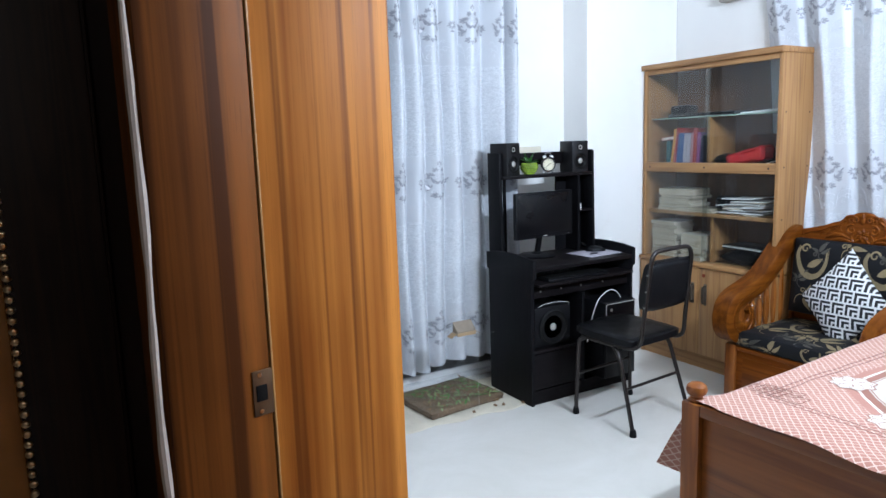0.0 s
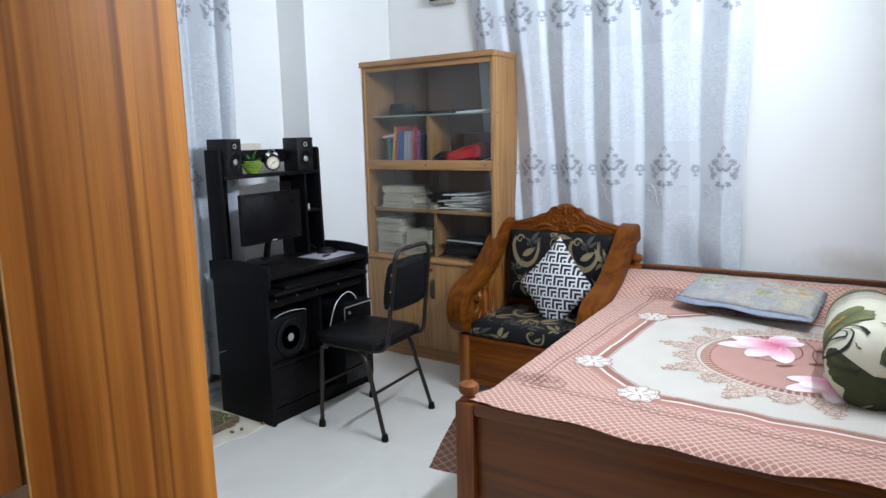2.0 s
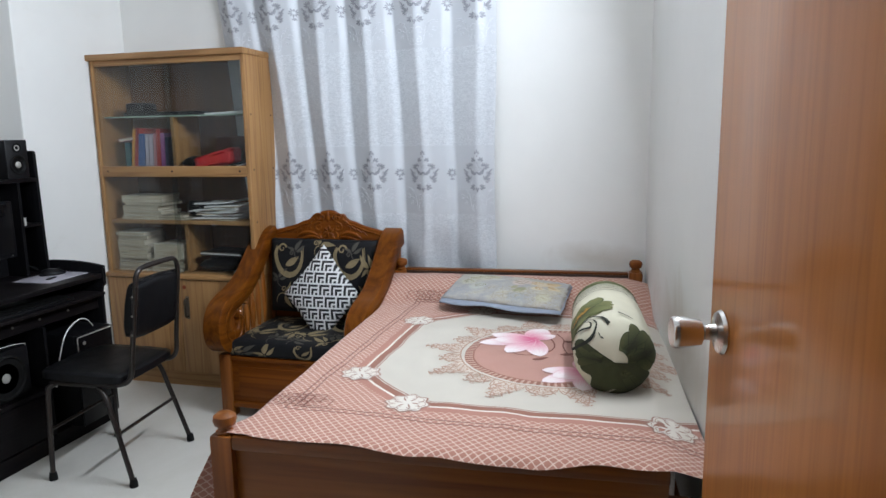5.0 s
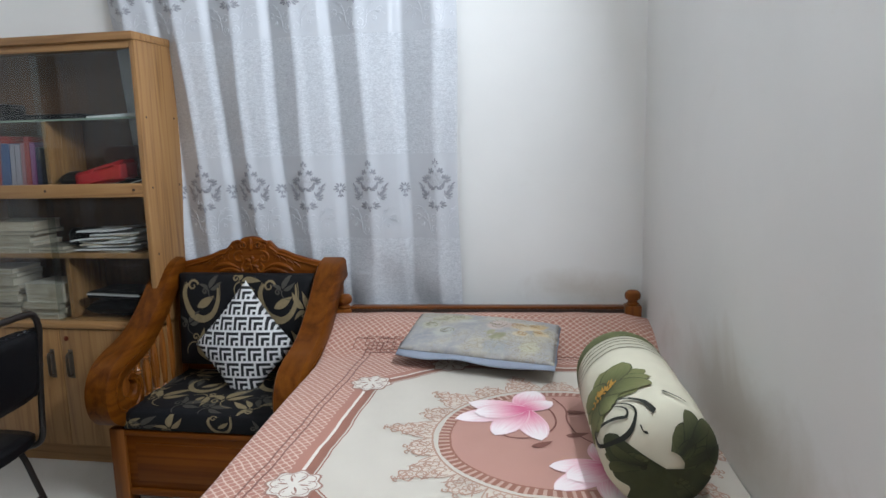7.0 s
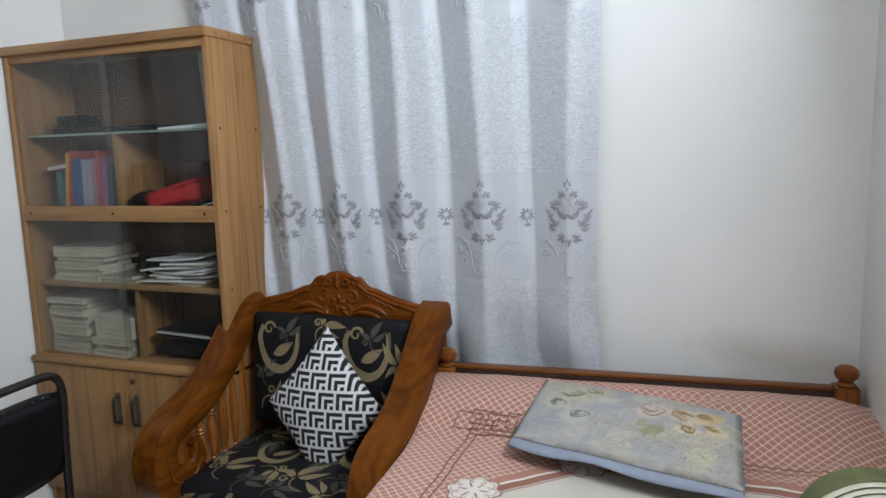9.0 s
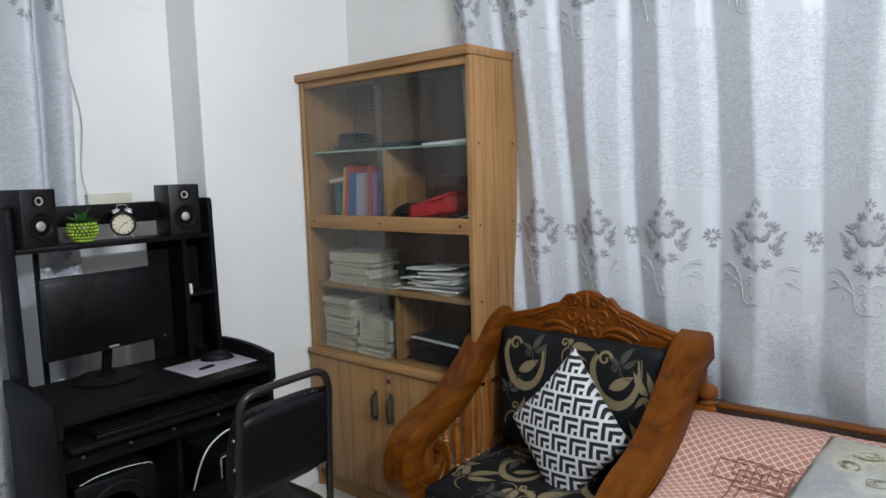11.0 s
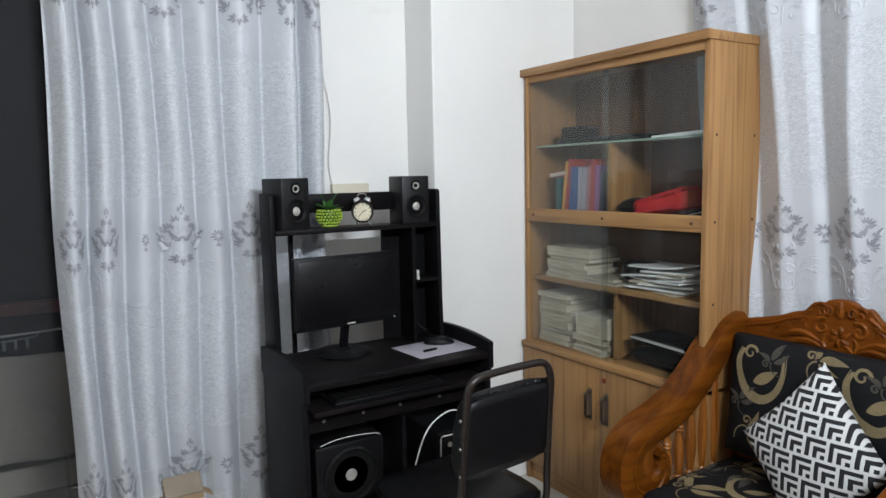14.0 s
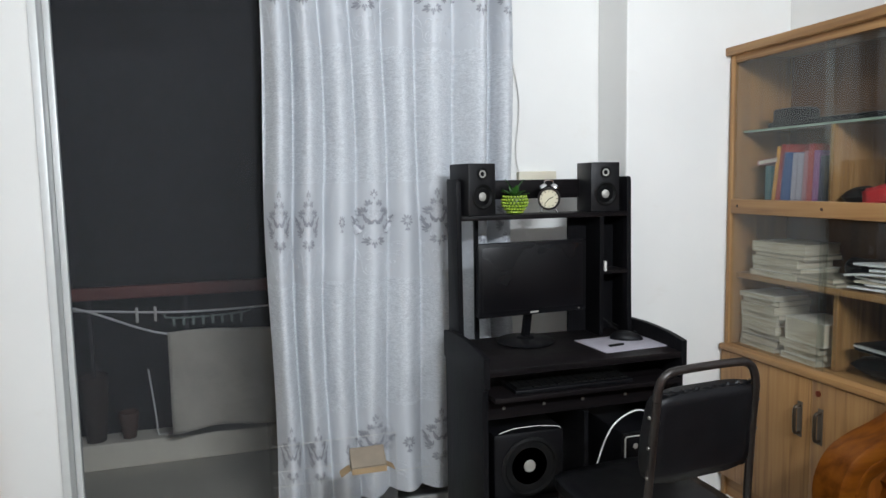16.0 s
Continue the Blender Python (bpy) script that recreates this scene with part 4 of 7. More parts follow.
part("front_bar", tube(smooth_path([(-0.125, -0.16, 0.41), (-0.13, 0, 0.41), (-0.125, 0.16, 0.41)], 4), 0.009, 8), M_TUBE, chair)


def pad(w, h, t, seed):
    b = bmesh.new()
    bmesh.ops.create_cube(b, size=1)
    bmesh.ops.subdivide_edges(b, edges=b.edges[:], cuts=8, use_grid_fill=True)
    for v in b.verts:
        a, c = v.co.x * 2, v.co.y * 2
        k = 1 - 0.09 * (abs(a * c)) ** 3
        round_ = (1 - abs(a) ** 6 * 0.5) * (1 - abs(c) ** 6 * 0.5)
        v.co = Vector((a * w / 2 * k, c * h / 2 * k, v.co.z * t * (0.55 + 0.45 * round_) + 0.003 * noise.noise(Vector((a * 3 + seed, c * 3, 0)))))
    return b


part("seat", moved(pad(0.39, 0.40, 0.042, 1), pose(-0.01, 0, 0.443, 0, 1.5, 0)), M_VINYL, chair, "worn black vinyl seat", "all")
back = part("backrest", moved(pad(0.235, 0.325, 0.050, 5), pose(0.240, skew(0.725), 0.725, 0, -81, 0)), M_VINYL, chair, "black vinyl backrest with piped edge", "all")
for e in (-1, 1):
    pts = [(0.246 + e * 0.018, skew(0.725 + e * 0.113) - 0.148 + 0.296 * k / 40, 0.725 + e * 0.113 + 0.0025 * math.sin(k * 1.9)) for k in range(41)]
    part("piping", tube(pts, lambda t: 0.0048 + 0.0016 * math.sin(t * 120), 8), M_VINYL, back, "puckered vinyl piping")
for s in (-1, 1):
    for z in (0.63, 0.71, 0.79):
        part("stud", lathe([(0.005, 0), (0.004, 0.003), (0, 0.004)], 10, m=pose(0.255 + (z - 0.715) * 0.17, s * 0.166 + skew(z), z, -s * 90, 0, 0)), M_STUD, back)

# ---- carved armchair ----
M_DAMASK_BASE = plain("black_velvet", (0.0045, 0.0045, 0.006), 0.75, vary=0.35, scale=90, bumped=0.3, spec=0.05)
M_BEIGE = plain("beige_damask_thread", (0.215, 0.165, 0.085), 0.7, vary=0.25, scale=90, bumped=0.2)
AX, AY = -1.752, 3.300
arm = tagged(empty("armchair", AX, AY, 0), "carved teak armchair with black floral damask cushions", "armchair")
HW = 0.40
M_SPINDLE = wood("glossy_turned_teak", (0.16, 0.046, 0.006), (0.27, 0.088, 0.013), (0.36, 0.13, 0.022), "z", 0.6, 0.26, 0.4)


def arm_dip(y):
    """How far the arms sink towards the front."""
    return 0.047 * max(0.0, min(1.0, (0.46 - y) / 0.30))


part("front_rail", box(-HW + 0.05, HW - 0.05, 0.006, 0.03, 0.05, 0.300, 0.002), M_TEAK_X, arm)
part("top_moulding", box(-HW + 0.05, HW - 0.05, -0.006, 0.03, 0.301, 0.324, 0.005), M_TEAK_X, arm)
part("bottom_moulding", box(-HW + 0.05, HW - 0.05, -0.002, 0.0055, 0.055, 0.085, 0.003), M_TEAK_X, arm)
part("raised_panel", box(-HW + 0.10, HW - 0.10, -0.001, 0.0055, 0.115, 0.270, 0.003), M_TEAK_X, arm)
for s in (-1, 1):
    part("side_rail", box(s * (HW - 0.035) - 0.0125, s * (HW - 0.035) + 0.0125, 0.05, 0.52, 0.08, 0.320, 0.003), M_TEAK_Y, arm)
    part("front_post", box(s * (HW - 0.03) - 0.032, s * (HW - 0.03) + 0.032, -0.008, 0.056, 0.0, 0.328, 0.005), M_TEAK_D, arm)
    # swept arm: a band that tapers and curls round a hollow at the front
    mid_line = ((0.505, 0.868, 0.098), (0.44, 0.852, 0.096), (0.37, 0.800, 0.092), (0.29, 0.738, 0.090), (0.19, 0.680, 0.090), (0.10, 0.648, 0.090), (0.032, 0.628, 0.090), (-0.028, 0.596, 0.092),
                (-0.054, 0.535, 0.098), (-0.034, 0.468, 0.108), (0.034, 0.439, 0.110), (0.084, 0.478, 0.080), (0.092, 0.532, 0.050), (0.068, 0.562, 0.026))
    c2 = smooth_path([(y, z - arm_dip(y), 0) for y, z, w in mid_line], 5)
    w2 = [p.x for p in smooth_path([(w, 0, 0) for y, z, w in mid_line], 5)]
    up, down = [], []
    for k, p in enumerate(c2):
        d = (c2[min(k + 1, len(c2) - 1)] - c2[max(k - 1, 0)]).normalized()
        n = Vector((d.y, -d.x, 0)) * (w2[k] / 2)
        up.append(p + n)
        down.append(p - n)
    b = bmesh.new()
    xm, hw = s * (HW - 0.03), 0.053
    cols = []
    for p, q, g in zip(up, down, c2):
        cols.append([b.verts.new((xm + x, v.x, v.y)) for x, v in ((-hw, g.lerp(p, 0.72)), (-hw + 0.009, p), (hw - 0.009, p), (hw, g.lerp(p, 0.72)), (hw, g.lerp(q, 0.72)), (hw - 0.009, q), (-hw + 0.009, q), (-hw, g.lerp(q, 0.72)))])
    for c, e in zip(cols, cols[1:]):
        for k in range(8):
            b.faces.new((c[k], c[(k + 1) % 8], e[(k + 1) % 8], e[k]))
    b.faces.new(cols[0])
    b.faces.new(cols[-1])
    armrest = part("armrest", b, M_TEAK_Y, arm, "thick swept teak armrest with a scrolled end")
    part("scroll_hollow", lathe([(0.0, -0.022), (0.066, -0.030), (0.066, 0.030), (0.0, 0.022)], 20, m=pose(xm, 0.040, 0.535 - arm_dip(0.0), 0, 90, 0)), M_TEAK_D, armrest)
    for side in (-1, 1):
        x = xm + side * (hw + 0.001)
        c = [(x, v.x, v.y) for v in c2[len(c2) // 3:-2]]
        part("scroll_carving", tube(c, lambda t: 0.0035 + 0.0025 * t, 6), M_TEAK_Y, armrest)
    for y in (0.15, 0.21, 0.27, 0.33, 0.39):
        zt = 0.622 + max(0.0, y - 0.15) * 0.66 - arm_dip(y)
        h = zt - 0.31
        prof = [(0.014, 0), (0.014, 0.05), (0.019, 0.056), (0.019, 0.064), (0.012, 0.069), (0.018, 0.076), (0.012, 0.084)]
        prof += [(0.013 + 0.007 * math.sin(math.pi * q / 8), 0.084 + (h - 0.168) * q / 8) for q in range(1, 8)]
        prof += [(0.012, h - 0.084), (0.018, h - 0.076), (0.012, h - 0.069), (0.019, h - 0.062), (0.013, h - 0.052), (0.014, h)]
        part("spindle", lathe(prof, 16, m=Matrix.Translation((s * (HW - 0.035), y, 0.31))), M_SPINDLE, arm, "turned glossy spindle")
    part("rear_post", box(s * (HW - 0.03) - 0.03, s * (HW - 0.03) + 0.03, 0.47, 0.52, 0.0, 0.80, 0.004), M_TEAK_D, arm)
# crest rail with carving
half = [(0.0, 1.005), (0.035, 1.0), (0.06, 0.985), (0.085, 0.985), (0.115, 0.955), (0.15, 0.945), (0.19, 0.928), (0.235, 0.915), (0.275, 0.905), (0.32, 0.895)]
edge = smooth_path([(-x, z, 0) for x, z in reversed(half)] + [(x, z, 0) for x, z in half[1:]], 4)
b = bmesh.new()
cols = []
for p in edge:
    cols.append([b.verts.new((p.x, y, z)) for y, z in ((0.489, 0.835), (0.489, p.y - 0.005), (0.493, p.y), (0.511, p.y), (0.515, p.y - 0.005), (0.515, 0.835))])
for c, e in zip(cols, cols[1:]):
    for k in range(6):
        b.faces.new((c[k], c[(k + 1) % 6], e[(k + 1) % 6], e[k]))
b.faces.new(cols[0])
b.faces.new(cols[-1])
crest = part("crest_rail", b, M_TEAK_X, arm, "carved teak crest rail")


def relief(pts, r, ob, steps=5):
    part("carving", tube(smooth_path([(x, 0.488, z) for x, z in pts], steps), r, 6), M_TEAK_X, ob)


def spiral(cx, cz, r0, turns, a0, sgn=1, n=14):
    return [(cx + r0 * (1 - 0.85 * k / n) * math.cos(a0 + sgn * turns * 2 * math.pi * k / n), cz + r0 * (1 - 0.85 * k / n) * math.sin(a0 + sgn * turns * 2 * math.pi * k / n)) for k in range(n + 1)]


for s in (-1, 1):
    relief([(s * 0.02 + x * s, z) for x, z in spiral(0.035, 0.965, 0.024, 1.3, 0.5)], lambda t: 0.0065 * (1 - 0.5 * t), crest)
    relief([(x * s, z) for x, z in spiral(0.055, 0.915, 0.028, 1.2, 2.0, -1)], lambda t: 0.0065 * (1 - 0.5 * t), crest)
    relief([(s * 0.06, 0.865), (s * 0.11, 0.885), (s * 0.16, 0.875), (s * 0.19, 0.855)], lambda t: 0.009 * math.sin(math.pi * min(1, t + 0.05)) + 0.002, crest)
    relief([(s * 0.05, 0.848), (s * 0.09, 0.862), (s * 0.14, 0.855), (s * 0.165, 0.843)], lambda t: 0.008 * math.sin(math.pi * min(1, t + 0.05)) + 0.002, crest)
    relief([(s * 0.10, 0.935), (s * 0.15, 0.925), (s * 0.21, 0.90), (s * 0.27, 0.885), (s * 0.31, 0.872)], 0.0055, crest)
    relief([(s * 0.085, 0.96), (s * 0.115, 0.935), (s * 0.105, 0.905)], lambda t: 0.008 * (1 - 0.6 * t), crest)
for k in range(6):
    a = k * math.pi / 3 + 0.3
    relief([(0.006 * math.cos(a), 0.89 + 0.006 * math.sin(a)), (0.02 * math.cos(a), 0.89 + 0.02 * math.sin(a)), (0.034 * math.cos(a + .2), 0.89 + 0.034 * math.sin(a + .2))], lambda t: 0.009 * math.sin(math.pi * min(1, 0.15 + t * 0.8)), crest)
for s in (-1, 1):
    part("eyelet", lathe([(0.016, -0.003), (0.016, 0.004), (0.012, 0.006), (0.0095, 0.003), (0.0095, -0.003)], 18, m=pose(s * 0.036, 0.486, 0.968, 90, 0, 0)), M_TEAK_X, crest)
    # flat dark disc gives the eyelet its hole's shade
    part("eyelet_hole", lathe([(0.0095, 0.0), (0.0, 0.001)], 16, m=pose(s * 0.036, 0.4865, 0.968, 90, 0, 0)), M_DARKWOOD, crest, "dark disc standing for the shade in a carved hole")
    relief([(s * 0.018, 0.868), (s * 0.040, 0.850), (s * 0.052, 0.870), (s * 0.040, 0.892)], lambda t: 0.007 * math.sin(math.pi * min(1, 0.15 + t * 0.8)) + 0.001, crest)
    for k in range(4):
        relief([(s * (0.105 + 0.030 * k), 0.928 - 0.011 * k), (s * (0.125 + 0.030 * k), 0.916 - 0.012 * k), (s * (0.128 + 0.030 * k), 0.898 - 0.010 * k)], lambda t: 0.006 * (1 - 0.7 * t), crest)
relief([(0.0, 0.945), (0.0, 0.975), (0.0, 1.0)], lambda t: 0.011 * math.sin(math.pi * min(1, 0.2 + t * 0.75)), crest)
part("lower_back_rail", box(-HW + 0.06, HW - 0.06, 0.485, 0.515, 0.40, 0.46, 0.004), M_TEAK_X, arm)


def block_cushion(w, d, h, seed):
    """A boxy stuffed cushion lying in xy."""
    b = bmesh.new()
    bmesh.ops.create_cube(b, size=1)
    bmesh.ops.subdivide_edges(b, edges=b.edges[:], cuts=12, use_grid_fill=True)
    for v in b.verts:
        a, c, z = v.co.x * 2, v.co.y * 2, v.co.z * 2
        dome = (1 - a ** 4) * (1 - c ** 4)
        n = 0.004 * noise.noise(Vector((a * 3 + seed, c * 3, z)))
        v.co = Vector((a * w / 2 * (1 - 0.02 * z * z), c * d / 2 * (1 - 0.03 * z * z), z * h / 2 * (0.72 + 0.28 * dome) + n))
    return b


def top_z(w, d, h, seed, x, y):
    a, c = 2 * x / w, 2 * y / d
    dome = (1 - a ** 4) * (1 - c ** 4)
    return h / 2 * (0.72 + 0.28 * dome) + 0.004 * noise.noise(Vector((a * 3 + seed, c * 3, 1))) + 0.0012


def petal(cx, cy, ang, length, width, n=7, bend=0.0):
    """Outline of a pointed leaf that starts at (cx, cy)."""
    left, right = [], []
    for i in range(n + 1):
        t = i / n
        x = length * t
        o = width / 2 * math.sin(math.pi * t ** 0.8)
        y0 = bend * t * t
        left.append((x, y0 + o))
        right.append((x, y0 - o))
    pts = left + right[-2:0:-1]
    ca, sa = math.cos(ang), math.sin(ang)
    return [(cx + ca * x - sa * y, cy + sa * x + ca * y) for x, y in pts]


def ribbon(pts, w0, w1):
    """Outline pieces (quads) of a band along a path."""
    out = []
    p = [Vector((a, c)) for a, c in pts]
    rows = []
    for i, q in enumerate(p):
        d = (p[min(i + 1, len(p) - 1)] - p[max(i - 1, 0)])
        d = d.normalized() if d.length > 1e-9 else Vector((1, 0))
        n = Vector((-d.y, d.x))
        w = (w0 + (w1 - w0) * i / (len(p) - 1)) / 2
        rows.append((q + n * w, q - n * w))
    for (a, c), (e, g) in zip(rows, rows[1:]):
        out.append([tuple(a), tuple(c), tuple(g), tuple(e)])
    return out


def laid(shapes, place, bm=None):
    """Flat shapes laid on a surface by place(x, y) -> point; every shape is a fan round its middle."""
    b = bm or bmesh.new()
    for pts in shapes:
        if len(pts) == 4:
            b.faces.new([b.verts.new(place(*p)) for p in pts])
            continue
        c = b.verts.new(place(sum(p[0] for p in pts) / len(pts), sum(p[1] for p in pts) / len(pts)))
        ring = [b.verts.new(place(*p)) for p in pts]
        for i in range(len(ring)):
            b.faces.new((c, ring[i], ring[(i + 1) % len(ring)]))
    return b


def sprig(cx, cy, size, a0):
    out = [petal(cx + 0.10 * size * math.cos(a0 + da), cy + 0.10 * size * math.sin(a0 + da), a0 + da, size * l, size * 0.34 * l, 10, bend=k * size * l) for da, l, k in ((-1.0, 0.95, 0.42), (0.15, 1.2, -0.36), (1.15, 0.8, 0.40))]
    stem = [(cx + 0.11 * size * k * math.cos(a0 + 3.0 + 0.16 * k), cy + 0.11 * size * k * math.sin(a0 + 3.0 + 0.16 * k)) for k in range(9)]
    out += ribbon(stem, 0.006, 0.003)
    sx, sy = cx + 0.34 * size * math.cos(a0 + 2.3), cy + 0.34 * size * math.sin(a0 + 2.3)
    curl = [(sx + 0.24 * size * (1 - 0.85 * k / 14) * math.cos(a0 - 0.8 + k * 0.55), sy + 0.24 * size * (1 - 0.85 * k / 14) * math.sin(a0 - 0.8 + k * 0.55)) for k in range(15)]
    return out + ribbon(curl, 0.005, 0.009)


def hook(cx, cy, size, a0, s=1):
    """A fish-hook scroll: a curl that swells round a bowl to a rising tip, with a leaf inside."""
    ca, sa = math.cos(a0), math.sin(a0)

    def put(pts):
        return [(cx + size * (s * x * ca - y * sa), cy + size * (s * x * sa + y * ca)) for x, y in pts]
    curl = [(-0.42 + 0.26 * (1 - 0.8 * k / 14) * math.cos(0.2 + 0.5 * k), 0.62 + 0.26 * (1 - 0.8 * k / 14) * math.sin(0.2 + 0.5 * k)) for k in range(14, -1, -1)]
    bowl = [(v.x, v.y) for v in smooth_path([(-0.66, 0.72, 0), (-0.80, 0.35, 0), (-0.72, -0.15, 0), (-0.42, -0.62, 0), (0.08, -0.80, 0), (0.52, -0.52, 0), (0.74, 0.05, 0), (0.72, 0.72, 0)], 4)]
    n = len(bowl) // 2
    rim = [(x * 1.12, y * 1.10 - 0.02) for x, y in bowl]
    out = ribbon(put(curl), 0.05 * size, 0.11 * size) + ribbon(put(bowl[:n + 1]), 0.10 * size, 0.34 * size) + ribbon(put(bowl[n:]), 0.34 * size, 0.05 * size) + ribbon(put(rim), 0.03 * size, 0.03 * size)
    out.append(put(petal(-0.22, -0.30, 0.45, 0.95, 0.36, 10, bend=0.10)))
    return out


M_GREYLEAF = plain("grey_damask_thread", (0.055, 0.050, 0.040), 0.75, vary=0.3, scale=90, bumped=0.2)
SW, SD, SH = 0.68, 0.50, 0.10
FLORAL = (("c", -0.12, 0.02, 0.080, 0.2, 1), ("c", 0.17, 0.06, 0.080, 0.2, 1), ("s", -0.25, -0.12, 0.10, 0.9, 1), ("s", 0.03, -0.13, 0.10, 1.2, 1),
          ("s", 0.27, -0.14, 0.09, 2.0, 1), ("s", -0.25, 0.16, 0.09, 0.3, 1), ("s", 0.04, 0.16, 0.085, 0.6, 1), ("g", -0.12, -0.18, 0.08, 0.4, 1),
          ("g", 0.17, -0.10, 0.08, -0.6, 1), ("g", -0.02, 0.05, 0.07, 2.2, 1), ("g", -0.30, 0.04, 0.07, 2.0, 1), ("g", 0.30, 0.07, 0.06, 0.2, 1),
          ("s", -0.06, -0.10, 0.07, -1.2, 1), ("s", 0.16, -0.19, 0.07, 2.8, 1), ("g", -0.20, 0.10, 0.08, -1.0, 1), ("g", 0.07, 0.00, 0.07, -1.4, 1), ("s", 0.29, -0.02, 0.07, 2.4, 1), ("s", -0.31, -0.04, 0.06, -0.8, 1), ("g", 0.0, -0.20, 0.07, 0.2, 1))


def flowers(parent, items, w, d, place):
    for kind_, x, y, size, a, s in items:
        shapes = hook(x, y, size * 1.15, a, s) if kind_ == "c" else sprig(x, y, size, a)
        shapes = [[(max(-w * 0.485, min(w * 0.485, u)), max(-d * 0.485, min(d * 0.485, v))) for u, v in sh] for sh in shapes]
        part("woven_flower", laid(shapes, place), M_GREYLEAF if kind_ == "g" else M_BEIGE, parent, "dim grey woven leaves" if kind_ == "g" else "beige woven flower", "all")["kind"] = "stuff"


seat = part("seat_cushion", moved(block_cushion(SW, SD, SH, 2), pose(0, 0.235, 0.367)), M_DAMASK_BASE, arm, "black damask seat cushion", "all")
flowers(seat, FLORAL, SW, SD, lambda x, y: (x, y + 0.235, 0.367 + top_z(SW, SD, SH, 2, x, y)))


def front_spot(x, t):
    """The front face of the seat cushion."""
    return (x, 0.235 - SD / 2 * (1 - 0.03 * (t / (SH / 2)) ** 2) - 0.0015, 0.367 + t * 0.72)


flowers(seat, (("s", -0.14, -0.035, 0.075, 1.5, 1), ("c", 0.07, 0.0, 0.050, 0.1, 1), ("g", -0.26, -0.03, 0.07, 0.9, 1), ("g", 0.22, -0.02, 0.06, 0.5, 1), ("s", 0.27, -0.03, 0.07, 1.7, 1), ("s", -0.31, -0.02, 0.05, 0.8, 1)), SW, SH * 0.95, front_spot)
BWd, BHt, BT = 0.62, 0.40, 0.10
lean_m = pose(0, 0.43, 0.655, 84, 0, 0)
backc = part("back_cushion", moved(block_cushion(BWd, BHt, BT, 8), lean_m), M_DAMASK_BASE, arm, "black damask back cushion", "all")
flowers(backc, (("c", -0.195, 0.085, 0.088, 0.0, 1), ("c", 0.155, 0.085, 0.088, 0.0, 1), ("s", -0.02, 0.165, 0.07, 0.2, 1), ("g", -0.16, 0.13, 0.06, 1.2, 1), ("g", 0.17, 0.13, 0.06, 1.2, 1), ("s", 0.27, 0.05, 0.07, 2.4, 1),
                ("s", -0.22, -0.10, 0.08, -0.4, 1), ("s", 0.24, -0.12, 0.08, 2.6, 1), ("g", -0.26, -0.02, 0.06, 1.0, 1)), BWd, BHt, lambda x, y: lean_m @ Vector((x, y, top_z(BWd, BHt, BT, 8, x, y))))


def key_material():
    """Black and white nested right angles, woven in offset rows."""
    m, nt, b = nodes_of("black_white_key_weave")
    uv = coords(nt, (1, 1, 1))
    sep = nt.nodes.new("ShaderNodeSeparateXYZ")
    link(nt, uv, sep.inputs[0])
    x = math_node(nt, "DIVIDE", sep.outputs[0], -0.062)
    y = math_node(nt, "DIVIDE", sep.outputs[1], 0.062)
    row = math_node(nt, "FLOOR", y)
    x = math_node(nt, "ADD", x, math_node(nt, "MULTIPLY", row, 0.5))
    m1 = math_node(nt, "MAXIMUM", math_node(nt, "FRACT", x), math_node(nt, "FRACT", y))
    st = math_node(nt, "FRACT", math_node(nt, "MULTIPLY", m1, 3.0))
    white = math_node(nt, "GREATER_THAN", st, 0.57)
    fine = noise_node(nt, uv, 300, 2)
    col = mix_color(nt, white, (0.012, 0.012, 0.014), (0.64, 0.64, 0.63))
    link(nt, col, b.inputs["Base Color"])
    b.inputs["Roughness"].default_value = 0.85
    bump(nt, b, fine, 0.3, 0.001)
    return m


pil = thing("throw_pillow", moved(cushion(0.345, 0.345, 0.13, 0.42, 32, 0.004, 2, 0.06), Matrix.Diagonal((0.88, 1.08, 1, 1)) @ pose(0, 0, 0, 0, 0, 45)), key_material(), "black and white geometric throw pillow standing on its corner", "pillow", smooth="all")
pil.matrix_basis = pose(AX + 0.038, 3.592, 0.586, 0, 0, 2) @ pose(0, 0, 0, 79, 0, 0)

# ---- bed ----
PX0, PX1, PY0, PY1 = -1.255, -0.045, 1.972, 3.772
BED_TURN = 3.5
BEDZ = 0.600
bed = tagged(empty("bed", PX0, PY0, 0, BED_TURN), "varnished teak bed with turned post knobs", "bed")
bl, bwid = PY1 - PY0, PX1 - PX0
KNOB = [(r * 0.88, h * 0.95) for r, h in [(0.0, 0.0), (0.027, 0.0), (0.030, 0.006), (0.022, 0.012), (0.021, 0.018), (0.033, 0.027), (0.037, 0.040), (0.034, 0.053), (0.022, 0.062), (0.0, 0.065)]]
for x, y, h in ((0, 0, 0.59), (bwid, 0, 0.50), (0.03, bl, 0.70), (bwid + 0.015, bl, 0.715)):
    post = part("post", box(x - 0.032, x + 0.032, y - 0.032, y + 0.032, 0, h, 0.004), M_TEAK_D, bed)
    if h > 0.55:
        part("post_knob", lathe(KNOB, 24, m=Matrix.Translation((x, y, h))), M_TEAK_D, post, "turned teak knob")
part("foot_board", box(0.032, bwid - 0.032, -0.012, 0.012, 0.16, 0.56, 0.002), M_TEAK_R, bed)
part("foot_rail", box(0.032, bwid - 0.032, -0.032, 0.026, 0.553, 0.593, 0.006), M_TEAK_R, bed)
part("foot_moulding", box(0.032, bwid - 0.032, -0.022, -0.010, 0.19, 0.21, 0.004), M_TEAK_R, bed)
part("head_board", box(0.06, bwid - 0.02, bl - 0.012, bl + 0.012, 0.30, 0.699, 0.002), M_TEAK_R, bed)
